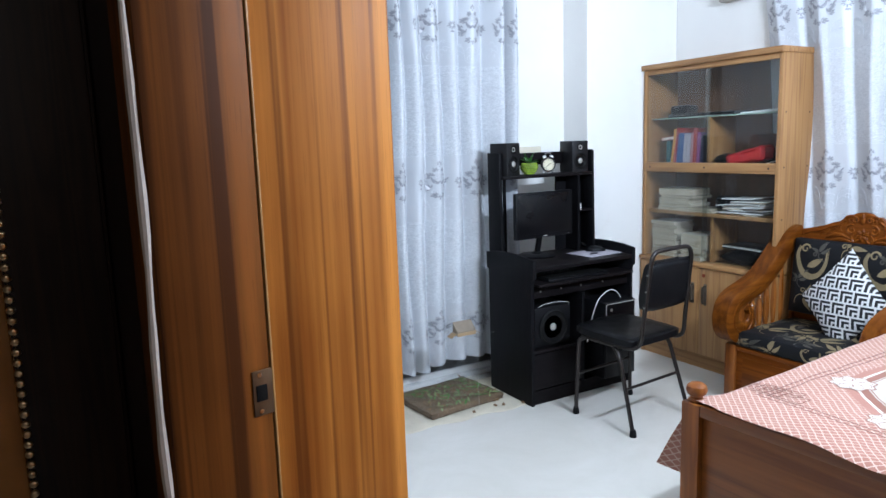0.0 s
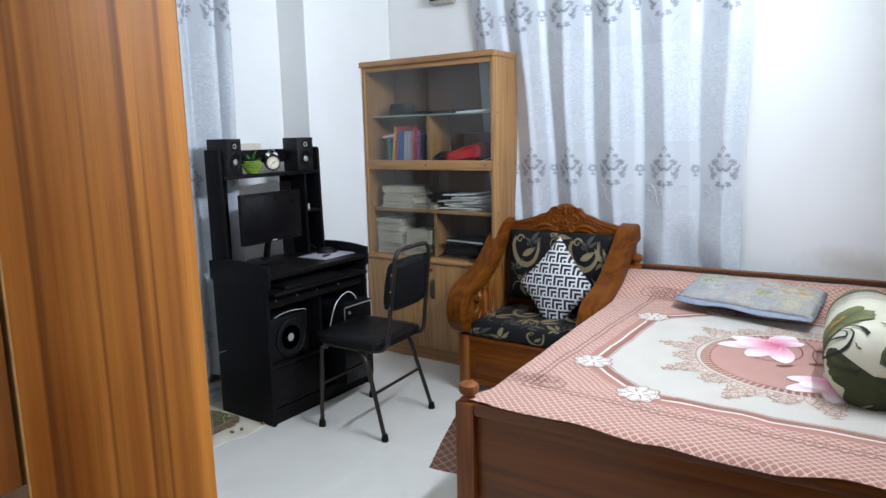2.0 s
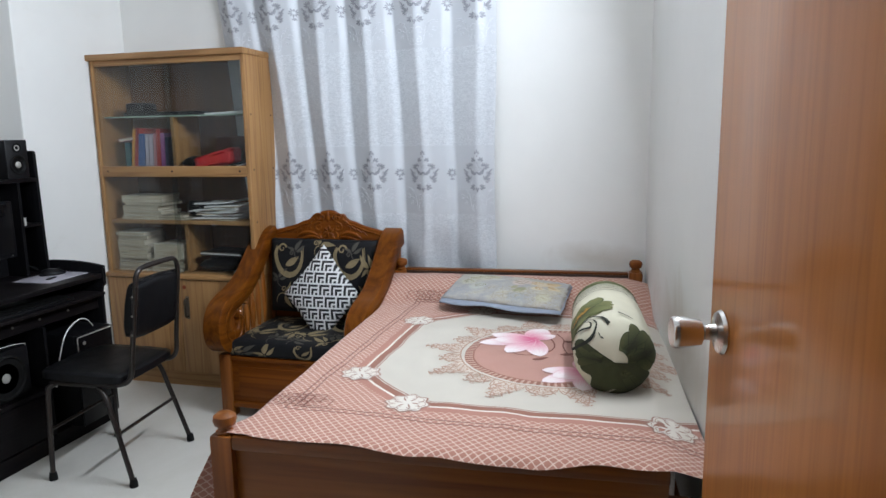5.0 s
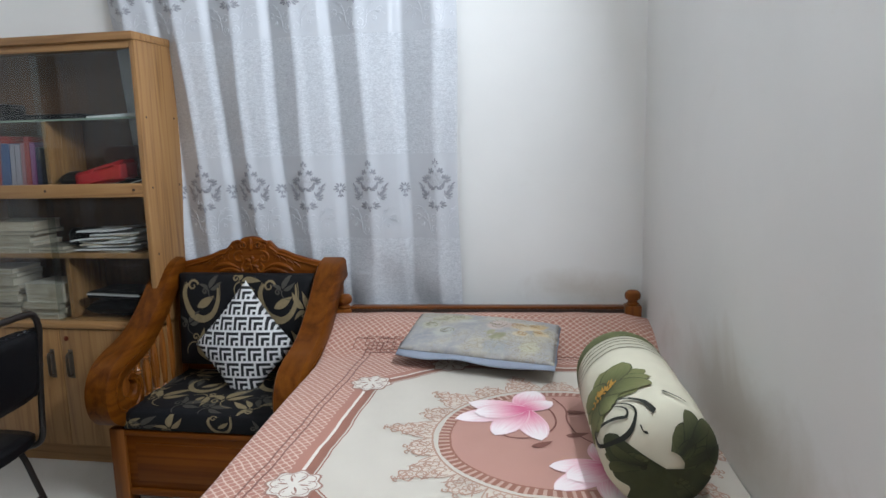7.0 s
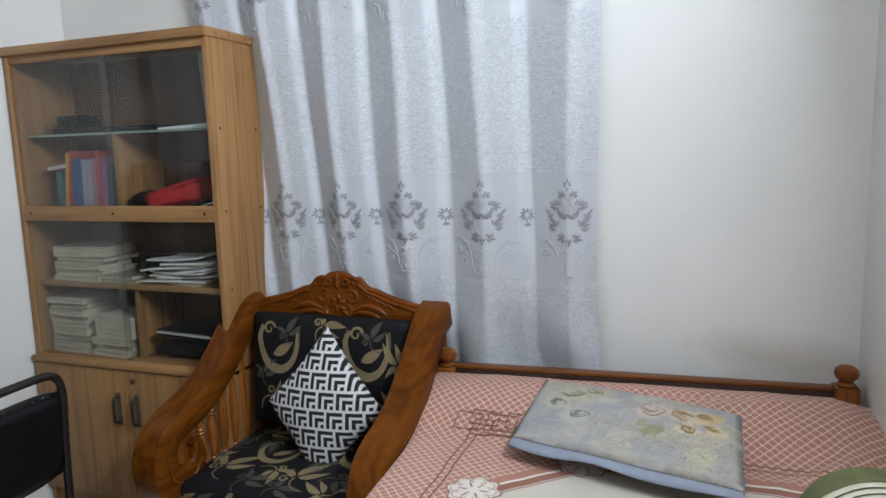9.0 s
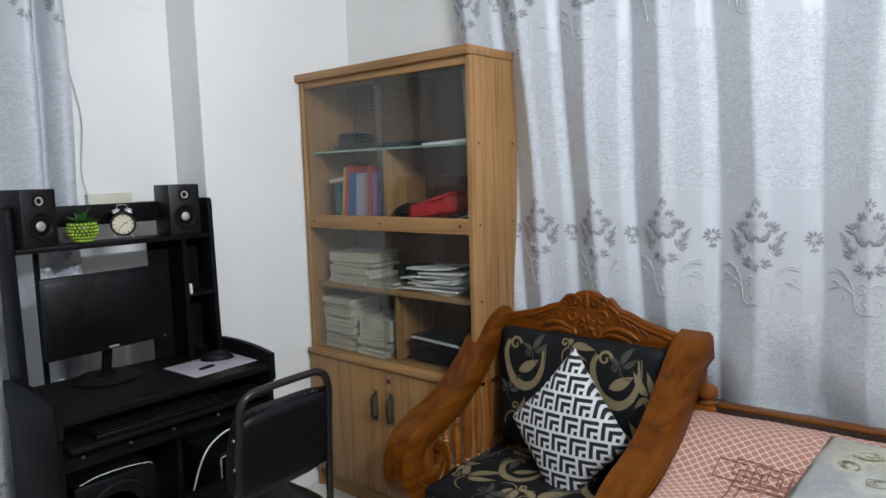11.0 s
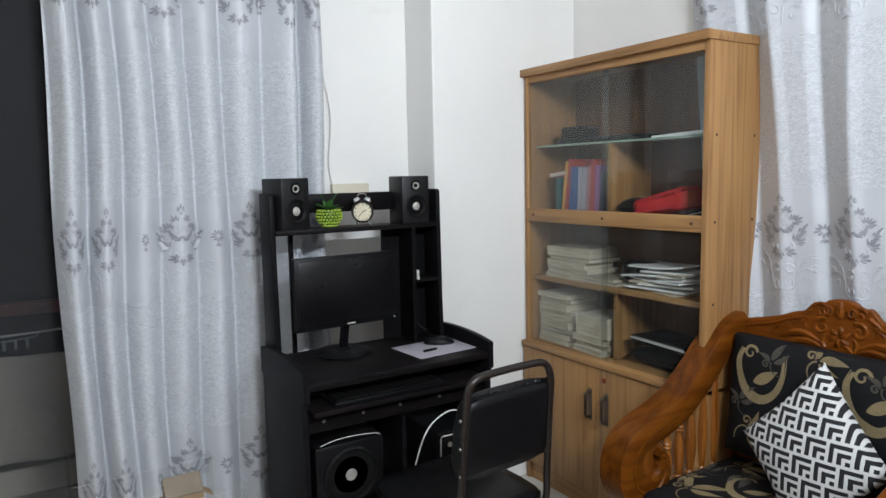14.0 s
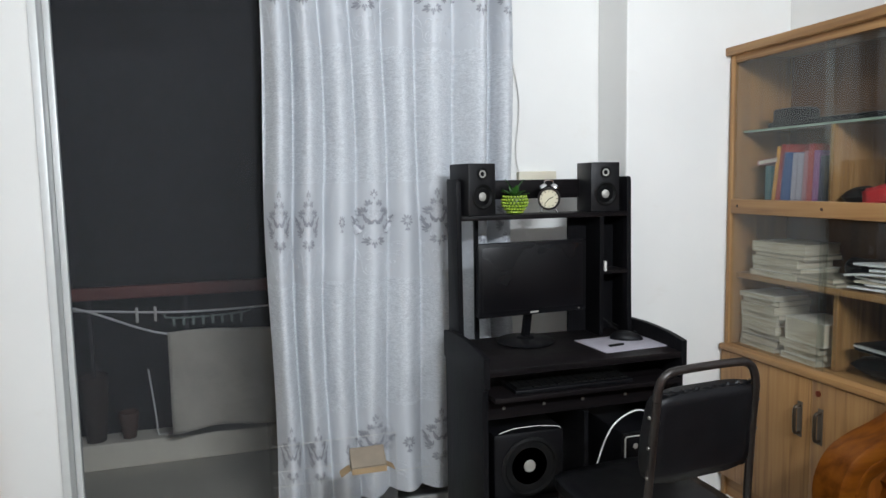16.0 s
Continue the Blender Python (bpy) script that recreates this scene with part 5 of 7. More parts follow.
part("head_rail", box(0.06, bwid - 0.02, bl - 0.019, bl + 0.020, 0.6995, 0.712, 0.004), M_TEAK_R, bed)
# dark strip put in for the shade under the head rail
part("head_moulding", box(0.06, bwid - 0.02, bl - 0.017, bl - 0.0125, 0.640, 0.699, 0.002), M_DARKWOOD, bed, "dark strip standing for the shade below the rail")
for x in (0.012, bwid - 0.005):
    part("side_rail", box(x - 0.014, x + 0.014, 0.032, bl - 0.032, 0.27, 0.47, 0.004), M_TEAK_Y, bed)
thing("mattress", moved(box(0.075, bwid - 0.01, 0.03, bl - 0.035, 0.30, 0.585, 0.03), pose(PX0, PY0, 0, 0, 0, BED_TURN)), plain("white_ticking", (0.6, 0.58, 0.55), 0.8), "plain mattress under the bedspread", "mattress")


# ---- bedspread ----
SCX, SCY = -0.425, 2.785          # middle of the printed medallion
PRINT_AT, PRINT_TURN, PRINT_SIZE = (-0.389, 2.764), radians(-3.5), 1.05


def print_to_cloth(x, y):
    """The print lies askew on the spread."""
    dx, dy = (x - SCX) * PRINT_SIZE, (y - SCY) * PRINT_SIZE
    c, s = math.cos(PRINT_TURN), math.sin(PRINT_TURN)
    return PRINT_AT[0] + dx * c - dy * s, PRINT_AT[1] + dx * s + dy * c


def cloth_to_print(p, q):
    dx, dy = (p - PRINT_AT[0]) / PRINT_SIZE, (q - PRINT_AT[1]) / PRINT_SIZE
    c, s = math.cos(PRINT_TURN), math.sin(PRINT_TURN)
    return SCX + dx * c + dy * s, SCY - dx * s + dy * c


def spread_z(x, y):
    head = min(1.0, max(0.0, (y - 3.40) / 0.30))
    z = BEDZ + 0.088 * head * head * (3 - 2 * head)
    z += 0.0035 * noise.noise(Vector((x * 4.1, y * 3.3, 0.4))) + 0.002 * noise.noise(Vector((x * 13, y * 9, 2.0)))
    fold = 0.006 * math.exp(-((y - 3.60 - 0.25 * (x + 0.5)) / 0.018) ** 2) * (1 if x > -0.5 else 0)
    crease = 0.010 * math.exp(-((y - 3.672 - 0.05 * (x + 0.7)) / 0.013) ** 2) * max(0.0, 1 - ((x + 0.62) / 0.42) ** 2)
    tuck = 0.008 * math.exp(-((y - 3.35 - 0.75 * (x + 0.25)) / 0.020) ** 2) * max(0.0, 1 - ((x + 0.14) / 0.16) ** 2)
    return z + fold - crease + tuck


SPX0, SPX1, SPY0, SPY1 = PX0 - 0.022, PX1 + 0.082, PY0 - 0.036, PY1 - 0.028
OVER_W, ROLL = 0.28, 0.020


def spread(p, q):
    """Cloth coordinates in metres to a point: flat on the mattress, falling at the foot and along the open side."""
    near = max(0.0, min(1.0, (q - SPY0) / 0.16))
    edge = SPX0 + 0.064 * near * near * (3 - 2 * near) - 0.03 * max(0.0, min(1.0, (q - 3.35) / 0.3))
    start = SPY0 + ROLL
    dx, dy = max(0.0, edge - p), max(0.0, start - q)
    x, y = max(p, edge), max(q, start)
    z = spread_z(x, y)
    r = 0.022
    if dx > 0:
        a = min(dx / r, math.pi / 2)
        x -= r * math.sin(a)
        z -= r * (1 - math.cos(a)) + max(0.0, dx - r * math.pi / 2)
        down = max(0.0, dx - r)
        x -= down * (0.36 + 0.22 * (1 - near)) + 0.018 * math.sin(q * 17) * min(1, down * 6)
    if dy > 0:
        a = min(dy / 0.06, math.pi / 2)
        y -= 0.06 * math.sin(a)
        z -= 0.06 * (1 - math.cos(a)) + max(0.0, dy - 0.06 * math.pi / 2)
        lump = math.exp(-((p - SPX0 - 0.07) / 0.06) ** 2)
        z += min(1.0, dy / 0.03) * (0.010 * lump + 0.004 * lump * math.sin(p * 110) + 0.003 * noise.noise(Vector((p * 14, q * 20, 7.0))))
        y -= 0.004 * math.sin(p * 31) * min(1.0, dy / 0.04)
    if p > PX1 - 0.03:
        z -= 0.3 * (p - PX1 + 0.03)
    return Vector((x, y, z))


def spread_material():
    m, nt, b = nodes_of("printed_bedspread")
    g = nt.nodes.new("ShaderNodeAttribute")
    g.attribute_name = "cloth"
    sep = nt.nodes.new("ShaderNodeSeparateXYZ")
    link(nt, g.outputs["Vector"], sep.inputs[0])
    wob = noise_node(nt, g.outputs["Vector"], 9, 2)
    x = math_node(nt, "MULTIPLY_ADD", math_node(nt, "SUBTRACT", noise_node(nt, g.outputs["Vector"], 6.0, 2), 0.5), 0.022, sep.outputs[0])
    y = math_node(nt, "MULTIPLY_ADD", math_node(nt, "SUBTRACT", noise_node(nt, g.outputs["Vector"], 7.3, 2), 0.5), 0.022, sep.outputs[1])
    dx0 = math_node(nt, "SUBTRACT", x, SCX)
    dy0 = math_node(nt, "SUBTRACT", y, SCY)
    ax = math_node(nt, "ABSOLUTE", dx0)
    ay = math_node(nt, "ABSOLUTE", dy0)
    diag = math_node(nt, "ADD", math_node(nt, "MULTIPLY", math_node(nt, "SUBTRACT", ax, 0.591), 0.675), math_node(nt, "MULTIPLY", math_node(nt, "SUBTRACT", ay, 0.325), 0.738))
    d = math_node(nt, "MAXIMUM", math_node(nt, "MAXIMUM", math_node(nt, "SUBTRACT", ax, 0.591), math_node(nt, "SUBTRACT", ay, 0.538)), diag)
    k = 2 * math.pi / 0.0255
    across = math_node(nt, "ABSOLUTE", math_node(nt, "COSINE", math_node(nt, "MULTIPLY", math_node(nt, "ADD", x, y), k / 2)))
    along = math_node(nt, "ABSOLUTE", math_node(nt, "COSINE", math_node(nt, "MULTIPLY", math_node(nt, "SUBTRACT", x, y), k / 2)))
    line = ramp(nt, math_node(nt, "MULTIPLY_ADD", math_node(nt, "MINIMUM", across, along), 0.5, math_node(nt, "MULTIPLY", math_node(nt, "MULTIPLY", across, along), 0.5)), [(0.17, (1, 1, 1)), (0.29, (0, 0, 0))])
    salmon, cream, brown = (0.41, 0.186, 0.135), (0.66, 0.485, 0.395), (0.285, 0.115, 0.076)
    base = mix_color(nt, line, salmon, cream)
    # double rules outside the field
    rule = None
    for off in (0.080, 0.100):
        e = math_node(nt, "MAXIMUM", math_node(nt, "SUBTRACT", ax, 0.591 + off), math_node(nt, "SUBTRACT", ay, 0.538 + off))
        one = math_node(nt, "LESS_THAN", math_node(nt, "ABSOLUTE", e), 0.0026)
        rule = one if rule is None else math_node(nt, "MAXIMUM", rule, one)
    base = mix_color(nt, rule, base, (0.20, 0.080, 0.06))

    def band(lo, hi, col, below):
        on = math_node(nt, "MULTIPLY", math_node(nt, "GREATER_THAN", d, lo), math_node(nt, "LESS_THAN", d, hi))
        return mix_color(nt, on, below, col)
    field = (0.56, 0.515, 0.44)
    plain_in = math_node(nt, "LESS_THAN", d, 0.0)
    base = band(0.0, 0.03, salmon, base)
    base = mix_color(nt, plain_in, base, field)
    base = band(-0.006, 0.003, (0.74, 0.68, 0.6), base)
    base = band(-0.032, -0.006, brown, base)
    base = band(-0.040, -0.036, brown, base)
    # medallion
    r = math_node(nt, "SQRT", math_node(nt, "ADD", math_node(nt, "MULTIPLY", dx0, dx0), math_node(nt, "MULTIPLY", dy0, dy0)))
    inside = math_node(nt, "LESS_THAN", r, 0.308)
    base = mix_color(nt, inside, base, brown)
    ang = math_node(nt, "ARCTAN2", dy0, dx0)
    tick = math_node(nt, "GREATER_THAN", math_node(nt, "SINE", math_node(nt, "MULTIPLY", ang, 90.0)), 0.3)
    ringm = math_node(nt, "MULTIPLY", math_node(nt, "MULTIPLY", tick, inside), math_node(nt, "GREATER_THAN", r, 0.281))
    base = mix_color(nt, math_node(nt, "MULTIPLY", ringm, 0.55), base, cream)
    base = mix_color(nt, math_node(nt, "LESS_THAN", r, 0.276), base, (0.45, 0.235, 0.185))
    tone = ramp(nt, noise_node(nt, g.outputs["Vector"], 2.2, 4), [(0.3, (0.9, 0.9, 0.9)), (0.7, (1, 1, 1))])
    base = mix_color(nt, 1.0, base, tone, "MULTIPLY")
    link(nt, base, b.inputs["Base Color"])
    b.inputs["Roughness"].default_value = 0.85
    b.inputs["Sheen Weight"].default_value = 0.15
    weave = noise_node(nt, g.outputs["Vector"], 420, 2)
    bump(nt, b, math_node(nt, "ADD", weave, math_node(nt, "MULTIPLY", wob, 3.0)), 0.2, 0.0015)
    return m


def cloth_sheet(name, nu, nv, p0, p1, q0, q1, place, material, parent=None, q_low=None):
    """A sheet that keeps its flat coordinates for the print."""
    b = bmesh.new()
    layer = b.verts.layers.float_vector.new("cloth")
    rows = []
    for j in range(nv + 1):
        row = []
        for i in range(nu + 1):
            p = p0 + (p1 - p0) * i / nu
            lo = q_low(p) if q_low else q0
            q = lo + (q1 - lo) * j / nv
            v = b.verts.new(place(p, q))
            v[layer] = Vector((*cloth_to_print(p, q), 0))
            row.append(v)
        rows.append(row)
    for j in range(nv):
        for i in range(nu):
            b.faces.new((rows[j][i], rows[j][i + 1], rows[j + 1][i + 1], rows[j + 1][i]))
    return part(name, b, material, parent, "", "all")


def foot_edge(p):
    """The uneven lower edge at the bed's foot, where the spread sags most towards the wall."""
    t = min(1.0, max(0.0, (p - SPX0) / (SPX1 - SPX0)))
    if p < SPX0 + 0.02:
        return SPY0 + 0.062
    rise = 0.012 - 0.038 * min(1.0, t / 0.60) ** 1.2 if t < 0.60 else -0.026 + 0.040 * ((t - 0.60) / 0.40) ** 1.3
    return SPY0 + rise + 0.004 * math.sin(p * 19)


bedspread = tagged(empty("bedspread", 0, 0, 0), "salmon printed bedspread with a cream field and pink flowers", "bedspread")
bedspread.matrix_basis = pose(PX0, PY0, 0, 0, 0, BED_TURN) @ pose(-PX0, -PY0, 0)
cloth_sheet("cloth", 150, 200, SPX0 - OVER_W, SPX1, SPY0, SPY1, spread, spread_material(), bedspread, foot_edge)


def on_cloth(lift=0.0012):
    return lambda x, y: spread(*print_to_cloth(x, y)) + Vector((0, 0, lift))


M_BROWNP = plain("brown_print", (0.32, 0.18, 0.14), 0.85, vary=0.1)
M_DARKP = plain("dark_brown_print", (0.19, 0.075, 0.055), 0.85, vary=0.2)
M_LACE = plain("lace_print", (0.42, 0.265, 0.20), 0.85, vary=0.1)
M_LACEBG = plain("pale_lace_ground", (0.57, 0.49, 0.41), 0.85, vary=0.12, scale=60)
M_ROSETTE = plain("white_rosette_print", (0.66, 0.61, 0.54), 0.85, vary=0.05)


def graded_petal(cx, cy, ang, length, width, place, bend=0.0, nt=10, na=6, point=0.62):
    """A rounded petal that carries (along, across) for its print."""
    b = bmesh.new()
    layer = b.verts.layers.float_vector.new("cloth")
    ca, sa = math.cos(ang), math.sin(ang)
    rows = []
    for i in range(nt + 1):
        t = i / nt
        o = width / 2 * max(0.0, math.sin(math.pi * (0.10 + 0.90 * t) ** 1.15)) ** point if i < nt else 0.0
        row = []
        for k in range(na + 1):
            a = 2 * k / na - 1
            x, y = length * t, bend * t * t + o * a
            v = b.verts.new(place(cx + ca * x - sa * y, cy + sa * x + ca * y))
            v[layer] = Vector((t, a, 0))
            row.append(v)
        rows.append(row)
    for r0, r1 in zip(rows, rows[1:]):
        for k in range(na):
            b.faces.new((r0[k], r0[k + 1], r1[k + 1], r1[k]))
    return b


def petal_material(name, foot, mid, tip, rim, rim_from=0.86, streaks=0.3):
    """Printed petal: colour runs from its foot to its tip, with fine streaks and a thin rim."""
    m, nt, b = nodes_of(name)
    g = nt.nodes.new("ShaderNodeAttribute")
    g.attribute_name = "cloth"
    sep = nt.nodes.new("ShaderNodeSeparateXYZ")
    link(nt, g.outputs["Vector"], sep.inputs[0])
    mp = nt.nodes.new("ShaderNodeMapping")
    mp.inputs["Scale"].default_value = (1.2, 7, 1)
    link(nt, g.outputs["Vector"], mp.inputs[0])
    n = noise_node(nt, mp.outputs[0], 1.6, 4)
    t = math_node(nt, "ADD", sep.outputs[0], math_node(nt, "MULTIPLY", math_node(nt, "SUBTRACT", n, 0.5), streaks * 2))
    col = ramp(nt, t, [(0.08, foot), (0.42, mid), (0.80, tip)])
    edge = math_node(nt, "GREATER_THAN", math_node(nt, "ABSOLUTE", sep.outputs[1]), rim_from)
    col = mix_color(nt, math_node(nt, "MULTIPLY", edge, 0.7), col, rim)
    link(nt, col, b.inputs["Base Color"])
    b.inputs["Roughness"].default_value = 0.85
    bump(nt, b, noise_node(nt, coords(nt), 400, 2), 0.15, 0.001)
    return m


M_LOTUS = petal_material("pink_lotus_print", (0.62, 0.13, 0.24), (0.72, 0.38, 0.44), (0.78, 0.69, 0.68), (0.72, 0.45, 0.48))


def lotus(cx, cy, size, turn):
    rows = ((82, 0.95, 0.58), (204, 1.22, 0.56), (286, 1.22, 0.5), (250, 1.15, 0.54), (40, 0.62, 0.44), (168, 1.0, 0.52), (196, 0.86, 0.64))
    for k, (a, l, w) in enumerate(rows):
        part("petal", graded_petal(cx, cy, radians(a + turn), size * l, size * w, on_cloth(0.0012 + 0.0004 * k)), M_LOTUS, bedspread, "", "all")


lotus(-0.520, 2.945, 0.165, 0)
lotus(-0.298, 2.628, 0.148, 18)


def rosette(cx, cy, r):
    ring = [(cx + r * (1 + 0.1 * math.cos(8 * a)) * math.cos(a), cy + r * (1 + 0.1 * math.cos(8 * a)) * math.sin(a)) for a in [2 * math.pi * i / 48 for i in range(48)]]
    outer = [(cx + (x - cx) * 1.1, cy + (y - cy) * 1.1) for x, y in ring]
    o = part("rosette", laid([outer], on_cloth(0.0012)), M_BROWNP, bedspread, "white flower rosette with a brown rim", "all")
    part("rosette_face", laid([ring], on_cloth(0.0018)), M_ROSETTE, o, "", "all")
    shapes = [petal(cx + 0.2 * r * math.cos(a), cy + 0.2 * r * math.sin(a), a, 0.5 * r, 0.1 * r, 4) for a in [k * math.pi / 3 for k in range(6)]]
    for q in range(8):
        e = q * math.pi / 4
        px, py = cx + 0.62 * r * math.cos(e), cy + 0.62 * r * math.sin(e)
        shapes += ribbon([(px + 0.32 * r * math.cos(e - 2.0 + 0.5 * w), py + 0.32 * r * math.sin(e - 2.0 + 0.5 * w)) for w in range(9)], 0.0022, 0.0022)
    part("rosette_veins", laid(shapes, on_cloth(0.0024)), M_BROWNP, o, "", "all")


for sx in (-1, 1):
    for ox, oy in ((0.585, 0.325), (0.362, 0.53)):
        for sy in (-1, 1):
            if print_to_cloth(SCX + sx * ox, SCY + sy * oy)[0] < SPX1 - 0.03:
                rosette(SCX + sx * ox, SCY + sy * oy, 0.058)

# lace round the medallion
for k in range(20):
    a = 2 * math.pi * k / 20
    big = k % 2 == 0
    R = 0.318
    shapes = []

    def polar(t, rr, a=a):
        return (SCX + rr * math.cos(a + t), SCY + rr * math.sin(a + t))
    for s in (-1, 1):
        for base_r, size in (((0.342, 0.026), (0.388, 0.022), (0.425, 0.015), (0.36, 0.012), (0.452, 0.008)) if big else ((0.338, 0.022), (0.366, 0.016), (0.39, 0.009))):
            pts = [polar(s * (0.075 - 0.5 * (base_r - 0.318)) + s * size / 0.35 * (1 - 0.8 * q / 9) * math.cos(q * 0.7), base_r + size * (1 - 0.8 * q / 9) * math.sin(q * 0.7)) for q in range(10)]
            shapes += ribbon(pts, 0.0044, 0.003)
    for s in (-1, 1):
        for t0, rr, l in ((0.10, 0.335, 0.05), (0.07, 0.37, 0.045), (0.045, 0.405, 0.035)):
            if big or rr < 0.36:
                x, y = polar(s * t0 * 0.6, rr)
                shapes.append(petal(x, y, a + s * 0.6, l, 0.007, 5))
    for row in range(6 if big else 3):
        rr = 0.332 + 0.021 * row
        span = 0.125 - 0.019 * row if big else 0.10 - 0.028 * row
        cells = max(1, int(2 * span * rr / 0.021))
        for c in range(cells):
            t0 = -span + 2 * span * (c + 0.5) / cells
            x, y = polar(t0, rr)
            shapes += ribbon([(x + 0.0088 * math.cos(q * 0.79), y + 0.0088 * math.sin(q * 0.79)) for q in range(9)], 0.0026, 0.0026)
    half_w, tall, tip = (0.165, 0.074, 0.050) if big else (0.150, 0.056, 0.012)
    rim = []
    for q in range(41):
        t = q / 20 - 1
        dome = max(0.0, 1 - abs(t) ** 2.6) ** 0.6
        rim.append(polar(half_w * t, 0.322 + tall * dome * (0.90 + 0.14 * abs(math.sin(t * 9.4))) + tip * math.exp(-(t / 0.24) ** 2)))
    foot = [polar(half_w * (1 - q / 4), 0.321) for q in range(1, 8)]
    part("lace_ground", laid([rim + foot], on_cloth(0.0010 if big else 0.0007)), M_LACEBG, bedspread, "", "all")
    shapes += ribbon(rim, 0.0035, 0.0035)
    part("lace_scroll", laid(shapes, on_cloth(0.0014)), M_LACE, bedspread, "fine brown lace print", "all")
ringpts = [(SCX + 0.322 * math.cos(2 * math.pi * i / 60), SCY + 0.322 * math.sin(2 * math.pi * i / 60)) for i in range(61)]
part("lace_ring", laid(ribbon(ringpts, 0.005, 0.005), on_cloth(0.0013)), M_LACE, bedspread, "", "all")
# curling stems inside the medallion
for pts in ([(-0.47, 2.99), (-0.44, 2.93), (-0.43, 2.86), (-0.45, 2.80), (-0.50, 2.765), (-0.55, 2.765), (-0.565, 2.785), (-0.545, 2.80)], [(-0.44, 3.04), (-0.405, 2.96), (-0.40, 2.88), (-0.375, 2.80), (-0.33, 2.74)]):
    q = [(v.x, v.y) for v in smooth_path([(x, y, 0) for x, y in pts], 6)]
    part("stem", laid(ribbon(q, 0.0055, 0.004), on_cloth(0.0016)), M_DARKP, bedspread, "thin curling stem print", "all")
for x, y, a in ((-0.375, 2.945, -0.4), (-0.375, 2.790, 0.0), (-0.46, 2.715, 0.3)):
    part("print_leaf", laid([petal(x - 0.03, y, a, 0.062, 0.028, 7, bend=0.02)], on_cloth(0.0018)), M_DARKP, bedspread, "", "all")


def greek_key(cx, cy, s):
    """Interlocked square outlines."""
    out = []
    for ox, oy, w, h in ((-0.085, 0.0, 0.035, 0.030), (-0.04, 0.018, 0.040, 0.024), (-0.04, -0.018, 0.026, 0.030), (0.01, 0.0, 0.042, 0.036), (0.01, 0.0, 0.022, 0.016), (0.055, 0.02, 0.032, 0.026), (0.085, -0.012, 0.036, 0.026)):
        q = [(cx + s * (ox + a * w), cy + s * (oy + c * h)) for a, c in ((-1, -1), (1, -1), (1, 1), (-1, 1), (-1, -1))]
        for u, v in zip(q, q[1:]):
            out += ribbon([u, v], 0.0028, 0.0028)
    return out


for cx, cy in ((-1.12, 2.21), (-1.045, 3.445)):
    part("key_ornament", laid(greek_key(cx, cy, 1.0), on_cloth(0.003)), M_DARKP, bedspread, "dark brown key print", "all")

